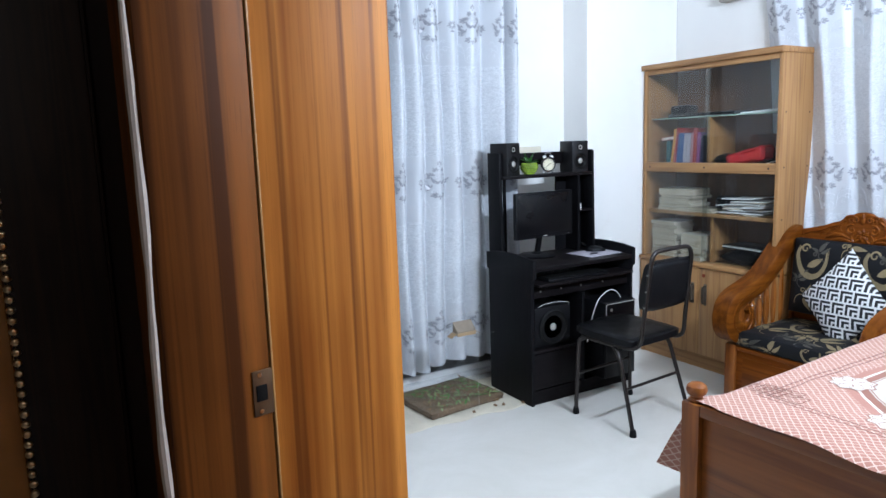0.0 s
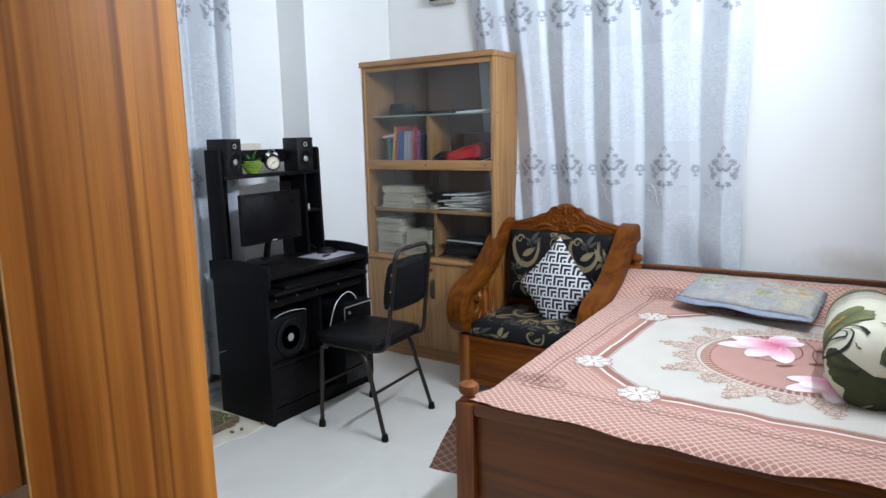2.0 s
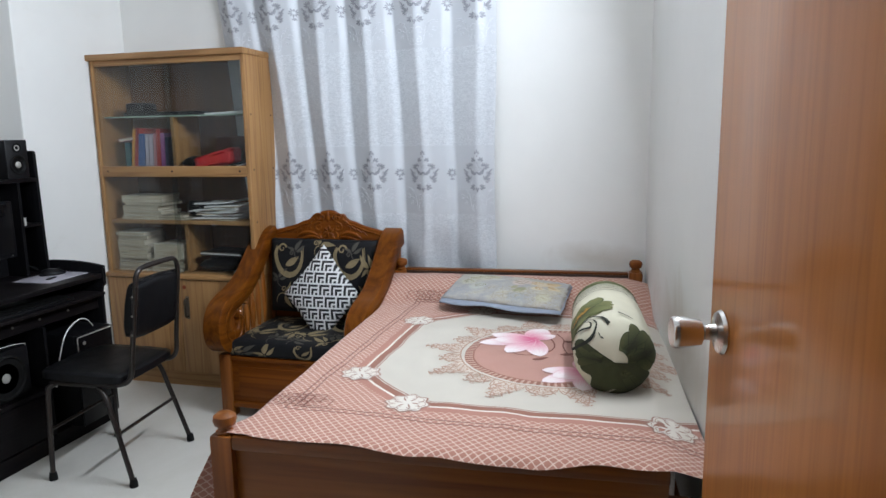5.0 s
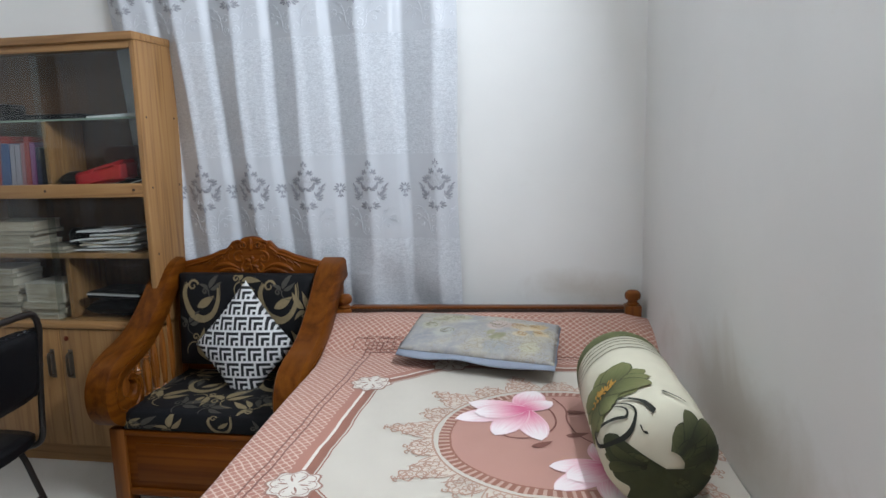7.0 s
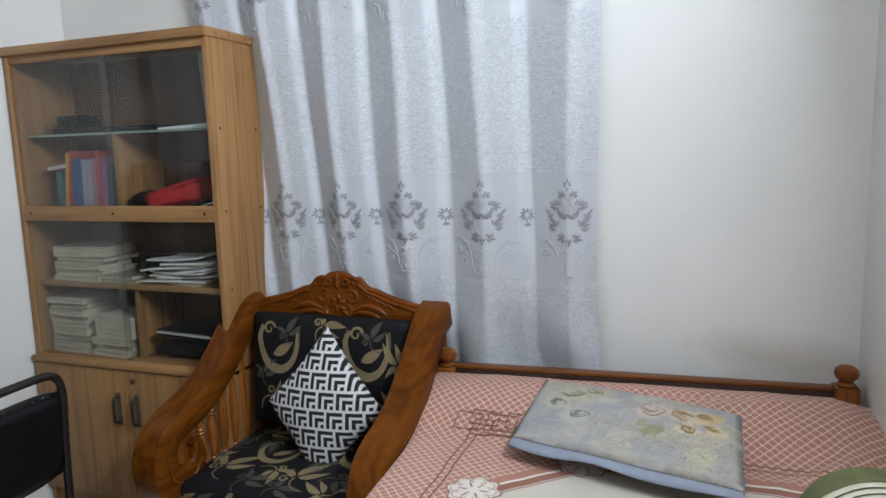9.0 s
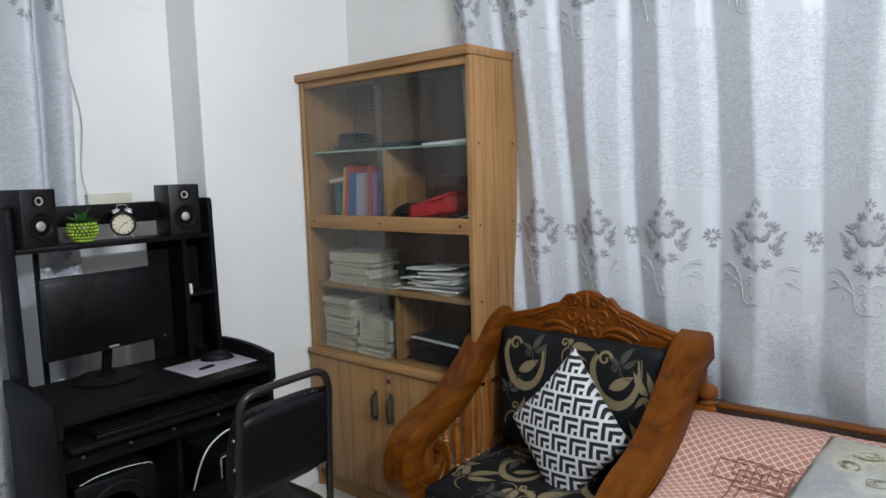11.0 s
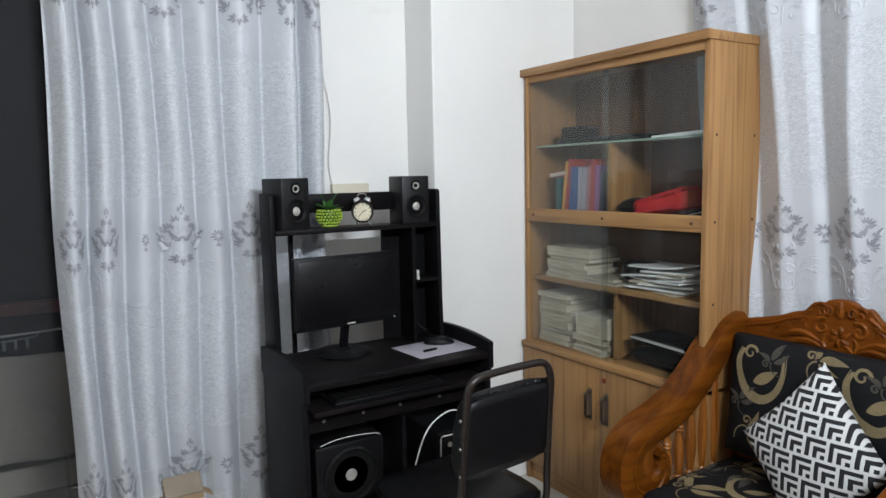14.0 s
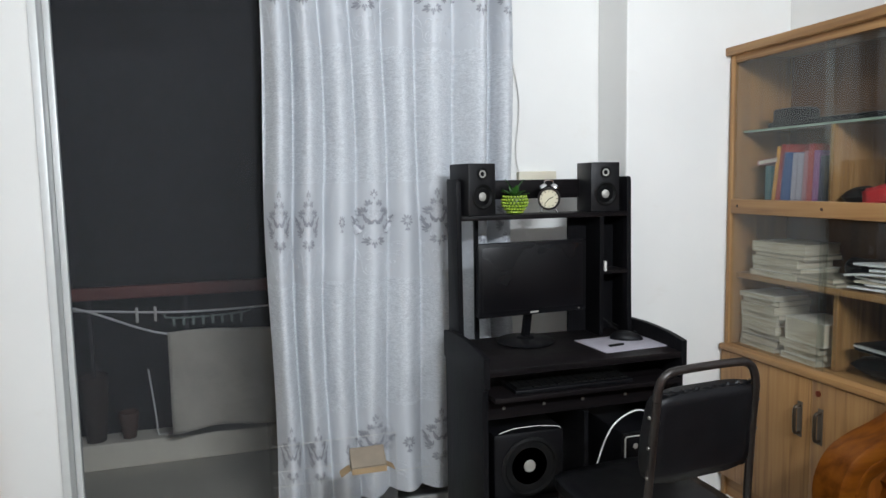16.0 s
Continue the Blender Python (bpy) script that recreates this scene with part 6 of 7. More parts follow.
# ---- pillow and bolster ----


def floral_pillow_material():
    """Faded print: blue-grey ground, soft roses in clusters, thin brown sketch lines."""
    m, nt, b = nodes_of("faded_floral_cotton")
    v = coords(nt)
    a = noise_node(nt, v, 7, 5, 0.6, 0.4)
    base = ramp(nt, a, [(0.32, (0.27, 0.275, 0.29)), (0.50, (0.35, 0.34, 0.325)), (0.66, (0.42, 0.385, 0.31))])
    warp = noise_node(nt, v, 26, 4, 0.65)
    for x, y, r, c in ((0.145, 0.055, 0.056, (0.56, 0.46, 0.31)), (0.195, 0.085, 0.034, (0.54, 0.38, 0.19)), (0.215, 0.020, 0.030, (0.56, 0.45, 0.28)), (0.155, -0.015, 0.034, (0.56, 0.48, 0.33)),
                       (0.060, 0.045, 0.055, (0.53, 0.42, 0.37)), (0.085, -0.055, 0.036, (0.24, 0.25, 0.13)), (0.050, -0.030, 0.024, (0.30, 0.29, 0.17)), (-0.165, 0.075, 0.062, (0.47, 0.45, 0.34)),
                       (-0.105, 0.105, 0.040, (0.44, 0.41, 0.29)), (-0.195, 0.005, 0.046, (0.44, 0.43, 0.34)), (-0.070, 0.060, 0.036, (0.42, 0.42, 0.38)), (-0.120, -0.050, 0.050, (0.42, 0.42, 0.38)),
                       (0.010, 0.120, 0.034, (0.45, 0.42, 0.36)), (0.215, -0.110, 0.040, (0.45, 0.43, 0.31)), (0.100, -0.125, 0.050, (0.30, 0.31, 0.31))):
        d = nt.nodes.new("ShaderNodeVectorMath")
        d.operation = "DISTANCE"
        flat = nt.nodes.new("ShaderNodeVectorMath")
        flat.operation = "MULTIPLY"
        link(nt, v, flat.inputs[0])
        flat.inputs[1].default_value = (1, 1, 0)
        link(nt, flat.outputs[0], d.inputs[0])
        d.inputs[1].default_value = (x, y, 0)
        rough_d = math_node(nt, "MULTIPLY_ADD", math_node(nt, "SUBTRACT", warp, 0.5), 0.085, d.outputs["Value"])
        base = mix_color(nt, ramp(nt, math_node(nt, "DIVIDE", rough_d, r), [(0.65, (0.88, 0.88, 0.88)), (1.25, (0, 0, 0))]), base, c)
    sketch = math_node(nt, "ABSOLUTE", math_node(nt, "SUBTRACT", noise_node(nt, v, 34, 4, 0.6, 1.6), 0.5))
    zone = ramp(nt, noise_node(nt, v, 6, 2), [(0.45, (0, 0, 0)), (0.58, (1, 1, 1))])
    line = math_node(nt, "MULTIPLY", math_node(nt, "LESS_THAN", sketch, 0.026), math_node(nt, "MULTIPLY", zone, 0.55))
    base = mix_color(nt, line, base, (0.25, 0.20, 0.12))
    base = mix_color(nt, math_node(nt, "MULTIPLY", ramp(nt, noise_node(nt, v, 55, 4, 0.7), [(0.50, (0, 0, 0)), (0.64, (1, 1, 1))]), 0.35), base, (0.50, 0.46, 0.36))
    link(nt, base, b.inputs["Base Color"])
    b.inputs["Roughness"].default_value = 0.85
    bump(nt, b, noise_node(nt, v, 24, 5), 0.5, 0.005)
    return m


PIL_M = pose(-0.722, 3.474, 0.676, 5, 0, -14.5) @ Matrix.Diagonal((1.03, 1.02, 1, 1))
pillow = tagged(empty("bed_pillow", 0, 0, 0), "flat blue-grey floral pillow with a plain flange", "pillow")
pillow.matrix_basis = PIL_M
SLANT = Matrix(((1, -0.21, 0, 0), (0, 1, 0, 0), (0, 0, 1, 0), (0, 0, 0, 1)))
part("stuffing", moved(cushion(0.56, 0.36, 0.074, 0.40, 34, 0.006, 4), SLANT), floral_pillow_material(), pillow, "", "all")
M_PALEBLUE = plain("pale_blue_cotton", (0.25, 0.28, 0.34), 0.85, vary=0.15, scale=20, bumped=0.2)


def flange(u, v):
    a = 2 * math.pi * u
    c, s = math.cos(a), math.sin(a)
    k = 1 / max(abs(c), abs(s))
    w = 0.275 + 0.009 * v + 0.002 * math.sin(a * 9) * v
    h = 0.175 + (0.030 if s < 0 else 0.008) * v + 0.002 * math.sin(a * 11) * v
    return SLANT @ Vector((w * c * k, h * s * k, -0.012 * v + 0.006 * math.sin(a * 7 + 1) * v))


part("flange", sheet(96, 3, flange, thick=0.003), M_PALEBLUE, pillow, "pale blue flange", "all")


def pillow_top(x, y):
    a, c = 2 * x / 0.56, 2 * y / 0.36
    bulge = max(0.0, (1 - a * a) * (1 - c * c)) ** 0.40
    return SLANT @ Vector((x, y, 0.074 / 2 * bulge + noise.noise(Vector((a * 2.3 + 4, c * 2.3, 2.0))) * 0.006 * (0.3 + bulge) + 0.0016))


rp = random.Random(8)
M_OUTLINE = plain("ochre_outline_print", (0.36, 0.20, 0.065), 0.85, vary=0.2)
M_OUTLINE_G = plain("olive_outline_print", (0.20, 0.19, 0.115), 0.85, vary=0.2)
for cx, cy, rad in ((0.145, 0.055, 0.034), (0.195, 0.085, 0.020), (0.215, 0.020, 0.017), (0.155, -0.015, 0.020), (0.060, 0.045, 0.034), (-0.165, 0.075, 0.036), (-0.105, 0.105, 0.022), (-0.195, 0.005, 0.024), (-0.120, -0.050, 0.026)):
    rings = []
    for turn in range(4):
        r0, a0 = rad * (1 - 0.22 * turn), rp.uniform(0, 6.28)
        pts = [(cx + r0 * (1 + 0.14 * math.sin(3 * e * 0.33 + turn)) * math.cos(a0 + e * 0.33), cy + 0.8 * r0 * (1 + 0.14 * math.sin(2 * e * 0.33)) * math.sin(a0 + e * 0.33)) for e in range(rp.randint(9, 15))]
        rings += ribbon([p for p in pts if abs(p[0]) < 0.26 and abs(p[1]) < 0.16], 0.0036, 0.0014)
    part("rose_outline", laid(rings, pillow_top), M_OUTLINE if cx > 0.1 else M_OUTLINE_G, pillow, "thin rose outline", "all")["kind"] = "stuff"

BOL0, BOL1, BOLR = Vector((-0.217, 2.425, 0.716)), Vector((-0.270, 3.065, 0.722)), 0.126
axis = BOL1 - BOL0
bol_l = axis.length
bolster = tagged(empty("bolster", 0, 0, 0), "fat cream bolster printed with olive green flowers", "bolster")
bolster.matrix_basis = Matrix.Translation(BOL0) @ axis.to_track_quat("Z", "Y").to_matrix().to_4x4()


def bol_r(z):
    t = z / bol_l
    e = min(z, bol_l - z)
    r = BOLR * (1.0 - 0.06 * (2 * t - 1) ** 2)
    if e < 0.07:
        r *= math.sqrt(max(0.0, 1 - (1 - e / 0.07) ** 2)) * 0.9 + 0.1 * (e / 0.07)
    return r


def bol_pt(s, z, lift=0.0):
    a = s / BOLR
    r = bol_r(z) + lift + 0.003 * noise.noise(Vector((math.cos(a) * 2.5, math.sin(a) * 2.5, z * 7)))
    return (r * math.cos(a), r * math.sin(a), z)


M_CREAMC = plain("cream_cotton", (0.57, 0.535, 0.41), 0.85, vary=0.08, scale=14, bumped=0.25)
M_OLIVE = plain("olive_print", (0.115, 0.125, 0.045), 0.85, vary=0.35, scale=30, bumped=0.2)
M_OLIVE2 = plain("dark_olive_print", (0.040, 0.046, 0.017), 0.85, vary=0.3, scale=30, bumped=0.2)
M_STEM = plain("black_stem_print", (0.016, 0.018, 0.012), 0.85, vary=0.3, scale=30)
M_OCHRE = plain("ochre_stamen_print", (0.40, 0.21, 0.03), 0.85, vary=0.2)
part("stuffing", sheet(56, 70, lambda u, v: bol_pt(2 * math.pi * BOLR * u, bol_l * v)), M_CREAMC, bolster, "", "all")
inv = bolster.matrix_basis.inverted()
UP_S = math.atan2((inv.to_3x3() @ Vector((0, 0, 1))).y, (inv.to_3x3() @ Vector((0, 0, 1))).x) * BOLR
WEST_S = math.atan2((inv.to_3x3() @ Vector((-1, 0, 0))).y, (inv.to_3x3() @ Vector((-1, 0, 0))).x) * BOLR
turn_s = 1 if ((WEST_S - UP_S + math.pi * BOLR) % (2 * math.pi * BOLR)) - math.pi * BOLR > 0 else -1


def bol(s, z, lift=0.0014):
    """s metres round from the top towards the open side, z along from the foot end."""
    return bol_pt(UP_S + turn_s * s, z, lift)


M_PETAL = petal_material("olive_petal_print", (0.045, 0.050, 0.016), (0.105, 0.115, 0.036), (0.15, 0.155, 0.055), (0.03, 0.035, 0.012), 0.9, 0.35)
M_PETAL2 = petal_material("dark_olive_petal_print", (0.020, 0.024, 0.010), (0.045, 0.052, 0.018), (0.07, 0.075, 0.028), (0.012, 0.014, 0.006), 0.9, 0.35)


def bloom(s0, z0, size, n, mat, lift, stretch=1.0, seed=0):
    rb = random.Random(seed)
    for k in range(n):
        a = 2 * math.pi * ((k * 5) % n) / n + rb.uniform(-.1, .1)
        l = size * rb.uniform(0.85, 1.12)

        def spot(x, y, q=lift + 0.0003 * k):
            return bol(s0 + (x - s0) * stretch, min(max(y, 0.004), bol_l - 0.004), q)
        part("petal_print", graded_petal(s0, z0, a, l, l * 0.62, spot, 0.0, 10, 6), mat, bolster, "", "all")


bloom(0.105, 0.200, 0.106, 12, M_PETAL, 0.0014, 1.25, 1)
for k in range(44):
    rb = random.Random(k)
    a, l = rb.uniform(0, 6.28), rb.uniform(0.0, 0.034)
    s0, z0 = 0.113 + 1.25 * l * math.cos(a), 0.203 + 0.6 * l * math.sin(a)
    part("stamen_print", laid([petal(s0, z0, rb.uniform(1.0, 2.2), 0.017, 0.006, 4)], lambda s, z: bol(s, z, 0.0062)), M_OCHRE, bolster, "", "all")
bloom(-0.10, 0.012, 0.06, 7, M_PETAL2, 0.0014, 1.2, 5)
bloom(-0.17, 0.03, 0.075, 8, M_PETAL2, 0.0014, 1.0, 7)
bloom(-0.33, 0.05, 0.085, 8, M_PETAL2, 0.0014, 1.0, 10)
bloom(0.19, 0.004, 0.055, 8, M_PETAL2, 0.0014, 1.0, 8)
b = sheet(40, 10, lambda u, v: bol(0.13 + 0.46 * u, (0.042 + 0.016 * math.sin(u * 17) + 0.01 * math.sin(u * 31)) * v, 0.0026 * min(1, v * 9)))
part("end_cap", b, M_OLIVE2, bolster, "dark olive printed end", "all")
b = sheet(48, 8, lambda u, v: bol_pt(2 * math.pi * BOLR * u, bol_l - 0.125 * v, 0.0016 * min(1, v * 9)))
part("far_end", b, M_OLIVE, bolster, "olive end band", "all")
for z in (0.415, 0.443, 0.471, 0.493):
    part("stripe", sheet(48, 1, lambda u, v, z=z: bol_pt(2 * math.pi * BOLR * u, z + 0.0045 * v, 0.0016)), M_OLIVE2, bolster, "dark printed stripe", "all")
for pts, w0, w1 in (
        ([(0.184, 0.136), (0.189, 0.096), (0.176, 0.056), (0.138, 0.032), (0.090, 0.030), (0.062, 0.047), (0.065, 0.070), (0.082, 0.098), (0.104, 0.119)], 0.0105, 0.0025),
        ([(0.152, 0.100), (0.126, 0.074), (0.105, 0.060), (0.086, 0.050), (0.077, 0.060), (0.084, 0.082), (0.100, 0.106)], 0.0095, 0.0025),
        ([(0.092, 0.125), (0.065, 0.106), (0.044, 0.077), (0.031, 0.056), (0.021, 0.040)], 0.003, 0.013),
        ([(-0.012, 0.107), (-0.028, 0.098), (-0.045, 0.090), (-0.058, 0.078)], 0.010, 0.003),
        ([(0.066, 0.028), (0.068, 0.020), (0.058, 0.017)], 0.004, 0.003)):
    q = [(v.x, v.y) for v in smooth_path([(x, y, 0) for x, y in pts], 6)]
    part("stem_print", laid(ribbon(q, w0, w1), lambda s, z: bol(s, z, 0.0052)), M_STEM, bolster, "black curling stem print", "all")

# ---- curtains ----


def curtain_material():
    """Silver-grey jacquard: crepe ground, with smooth satin bands behind the motif rows."""
    m, nt, b = nodes_of("silver_jacquard")
    g = nt.nodes.new("ShaderNodeAttribute")
    g.attribute_name = "cloth"
    sep = nt.nodes.new("ShaderNodeSeparateXYZ")
    link(nt, g.outputs["Vector"], sep.inputs[0])
    row = math_node(nt, "FRACT", math_node(nt, "DIVIDE", math_node(nt, "SUBTRACT", sep.outputs[1], 0.133), 0.853))
    satin = math_node(nt, "LESS_THAN", row, 0.42)
    mp = nt.nodes.new("ShaderNodeMapping")
    mp.inputs["Scale"].default_value = (75, 170, 1)
    link(nt, g.outputs["Vector"], mp.inputs[0])
    crepe = noise_node(nt, mp.outputs[0], 1.0, 3, 0.65, 1.8)
    hard = ramp(nt, crepe, [(0.40, (0, 0, 0)), (0.60, (1, 1, 1))])
    broad = noise_node(nt, g.outputs["Vector"], 3.0, 3)
    lo, hi = (0.45, 0.472, 0.505), (0.62, 0.645, 0.675)
    rough = mix_color(nt, hard, lo, hi)
    smooth_col = ramp(nt, broad, [(0.3, (0.49, 0.51, 0.54)), (0.7, (0.55, 0.57, 0.60))])
    col = mix_color(nt, satin, rough, smooth_col)
    link(nt, col, b.inputs["Base Color"])
    link(nt, math_node(nt, "MULTIPLY_ADD", satin, 0.08, 0.38), b.inputs["Roughness"])
    b.inputs["Sheen Weight"].default_value = 0.12
    b.inputs["Specular IOR Level"].default_value = 0.5
    h = math_node(nt, "MULTIPLY", crepe, math_node(nt, "SUBTRACT", 1.0, math_node(nt, "MULTIPLY", satin, 0.85)))
    bump(nt, b, h, 0.6, 0.005)
    return m


M_CURTAIN = curtain_material()
M_THREAD = plain("dark_grey_thread", (0.28, 0.285, 0.315), 0.45, vary=0.25, scale=120, bumped=0.2)
M_THREAD_M = plain("grey_thread", (0.47, 0.485, 0.515), 0.32, vary=0.3, scale=160, bumped=0.4)
M_THREAD2 = plain("silver_thread", (0.56, 0.58, 0.61), 0.35, vary=0.2, scale=120, bumped=0.2)


def fold_phase(x, crests):
    if x <= crests[0]:
        return (x - crests[0]) / (crests[1] - crests[0])
    for k in range(len(crests) - 1):
        if x <= crests[k + 1]:
            return k + (x - crests[k]) / (crests[k + 1] - crests[k])
    return len(crests) - 1 + (x - crests[-1]) / (crests[-1] - crests[-2])


FOLD = ((0.0, 1.0), (0.13, 0.72), (0.43, 0.50), (0.54, 0.0), (1.0, 1.0))


def flat_fold(ph):
    """Pressed folds of flat faces: 1 on the crests, a shelf on the way down, 0 in the valleys."""
    f = ph - math.floor(ph)
    for (f0, d0), (f1, d1) in zip(FOLD, FOLD[1:]):
        if f <= f1:
            return d0 + (d1 - d0) * (f - f0) / (f1 - f0)
    return 1.0


def fold_depth(x, z, crests, seed, full=False):
    """0 in the valleys to 1 on the crests, a little uneven down the cloth."""
    ph = fold_phase(x + 0.012 * noise.noise(Vector((x * 2 + seed, z * 0.9, 0))), crests)
    if full:
        c = abs(math.cos(math.pi * ph))
    else:
        c = sum(flat_fold(ph + 0.016 * d) for d in (-2, -1, 0, 1, 2)) / 5
    n = 0.16 * noise.noise(Vector((x * 4 + seed, z * 1.1, 3))) + 0.05 * noise.noise(Vector((x * 11 + seed, z * 4, 5)))
    return c + n


def round_petal(cx, cy, ang, length, width, n=6):
    """Outline of a blunt leaf."""
    left, right = [], []
    for i in range(n + 1):
        t = i / n
        o = width / 2 * max(0.0, math.sin(math.pi * (0.06 + 0.94 * t) ** 1.1)) ** 0.7
        left.append((length * t, o))
        right.append((length * t, -o))
    pts = left + right[-2:0:-1]
    ca, sa = math.cos(ang), math.sin(ang)
    return [(cx + ca * x - sa * y, cy + sa * x + ca * y) for x, y in pts]


def damask():
    """One motif: a crown of leaf clusters round a pale vase with two dark lobes, a hanging fleur and silver scrolls. Origin at its top."""
    dark, light, silver = [], [], []

    def cluster(x, z, leaves, fat=0.46):
        for s in (-1, 1) if x else (1,):
            for a, l in leaves:
                a = radians(a if s > 0 else 180 - a)
                dark.append(round_petal(s * x + 0.30 * l * math.cos(a), z + 0.30 * l * math.sin(a), a, l * 0.80, l * fat * 0.9))
                light.append(round_petal(s * x - 0.003 * math.cos(a), z - 0.003 * math.sin(a), a, l + 0.008, l * fat + 0.008))
    cluster(0, -0.026, ((90, 0.026), (50, 0.020), (130, 0.020), (12, 0.016), (168, 0.016), (-90, 0.016)), 0.40)
    cluster(0.018, -0.076, ((112, 0.022), (84, 0.030), (58, 0.032), (32, 0.024)), 0.34)
    cluster(0.038, -0.110, ((112, 0.024), (90, 0.030), (68, 0.032), (47, 0.036), (27, 0.042), (6, 0.038), (-14, 0.026)), 0.25)
    cluster(0.060, -0.150, ((64, 0.020), (36, 0.028), (10, 0.030), (-16, 0.024)), 0.30)
    cluster(0.048, -0.188, ((100, 0.030), (72, 0.030), (46, 0.034), (22, 0.038), (-2, 0.034), (-26, 0.026)), 0.26)
    cluster(0.008, -0.228, ((40, 0.026), (16, 0.038), (-8, 0.042), (-34, 0.030)), 0.30)
    cluster(0, -0.222, ((-90, 0.036), (-64, 0.024), (-116, 0.024)), 0.34)
    for a, l in ((90, 0.080), (68, 0.070), (112, 0.070), (46, 0.056), (134, 0.056)):
        light.append(round_petal(0, -0.132, radians(a), l, 0.030, 8))
    for s in (-1, 1):
        dark += ribbon([(0.0, -0.133), (s * 0.012, -0.146), (s * 0.026, -0.142)], 0.008, 0.024)
        dark += ribbon([(s * 0.026, -0.142), (s * 0.038, -0.128), (s * 0.046, -0.108)], 0.024, 0.005)
        dark += ribbon([(s * 0.096, -0.116), (s * 0.082, -0.130), (s * 0.074, -0.154), (s * 0.052, -0.180)], 0.006, 0.018)
        light += ribbon([(s * 0.102, -0.112), (s * 0.090, -0.130), (s * 0.082, -0.156), (s * 0.056, -0.190)], 0.010, 0.020)
        for cx, cz, r0, a0, sg in ((0.026, -0.188, 0.019, 1.2, -1), (0.024, -0.268, 0.022, 2.6, -1), (0.108, -0.264, 0.018, 0.3, 1), (0.020, -0.316, 0.019, 1.5, -1), (0.074, -0.236, 0.013, 0.2, 1), (0.088, -0.296, 0.012, 2.0, 1)):
            c = [(s * (cx + r0 * (1 - 0.8 * k / 12) * math.cos(a0 + sg * k * 0.6)), cz + r0 * (1 - 0.8 * k / 12) * math.sin(a0 + sg * k * 0.6)) for k in range(13)]
            silver += ribbon(c, 0.0044, 0.0026)
        for c in (((0.0, -0.338), (0.026, -0.342), (0.045, -0.324), (0.050, -0.289), (0.056, -0.259), (0.072, -0.234), (0.105, -0.222), (0.135, -0.228)), ((0.052, -0.284), (0.08, -0.264), (0.11, -0.268), (0.135, -0.284)), ((0.06, -0.248), (0.09, -0.216), (0.125, -0.212))):
            silver += ribbon([(v.x, v.y) for v in smooth_path([(s * x, z, 0) for x, z in c], 5)], 0.0036, 0.0030)
    dark, light = ([[(x * 0.82, z * 0.84) for x, z in sh] for sh in group] for group in (dark, light))
    silver = [[(x * 0.86, z * 0.93) for x, z in sh] for k, sh in enumerate(silver) if k % 6 != 4]
    return dark, light, silver


def embossed(shapes, place, rim, top):
    """Woven shapes that stand proud of the cloth: higher along the middle than at the rim."""
    b = bmesh.new()
    for k, pts in enumerate(shapes):
        e = 0.00006 * (k % 9)
        if len(pts) == 4:
            (ax, az), (cx, cz), (gx, gz), (ex, ez) = pts
            m0, m1 = ((ax + cx) / 2, (az + cz) / 2), ((ex + gx) / 2, (ez + gz) / 2)
            va, vc, vg, ve = [b.verts.new(place(x, z, rim + e)) for x, z in pts]
            v0, v1 = [b.verts.new(place(x, z, top + e)) for x, z in (m0, m1)]
            b.faces.new((va, v0, v1, ve))
            b.faces.new((v0, vc, vg, v1))
            continue
        c = b.verts.new(place(sum(p[0] for p in pts) / len(pts), sum(p[1] for p in pts) / len(pts), top + e))
        ring = [b.verts.new(place(x, z, rim + e)) for x, z in pts]
        for i in range(len(ring)):
            b.faces.new((c, ring[i], ring[(i + 1) % len(ring)]))
    return b


def small_flower():
    out = []
    for k in range(10):
        a = k * math.pi / 5 + 0.2
        out.append(round_petal(0.006 * math.cos(a), 0.006 * math.sin(a), a, 0.017 + 0.004 * (k % 2), 0.007, 5))
    out += [round_petal(0, -0.026, radians(a), 0.016, 0.007, 4) for a in (-90, -50, -130)]
    return out


DARK, LIGHT, SCROLL = damask()
FLOWER = small_flower()


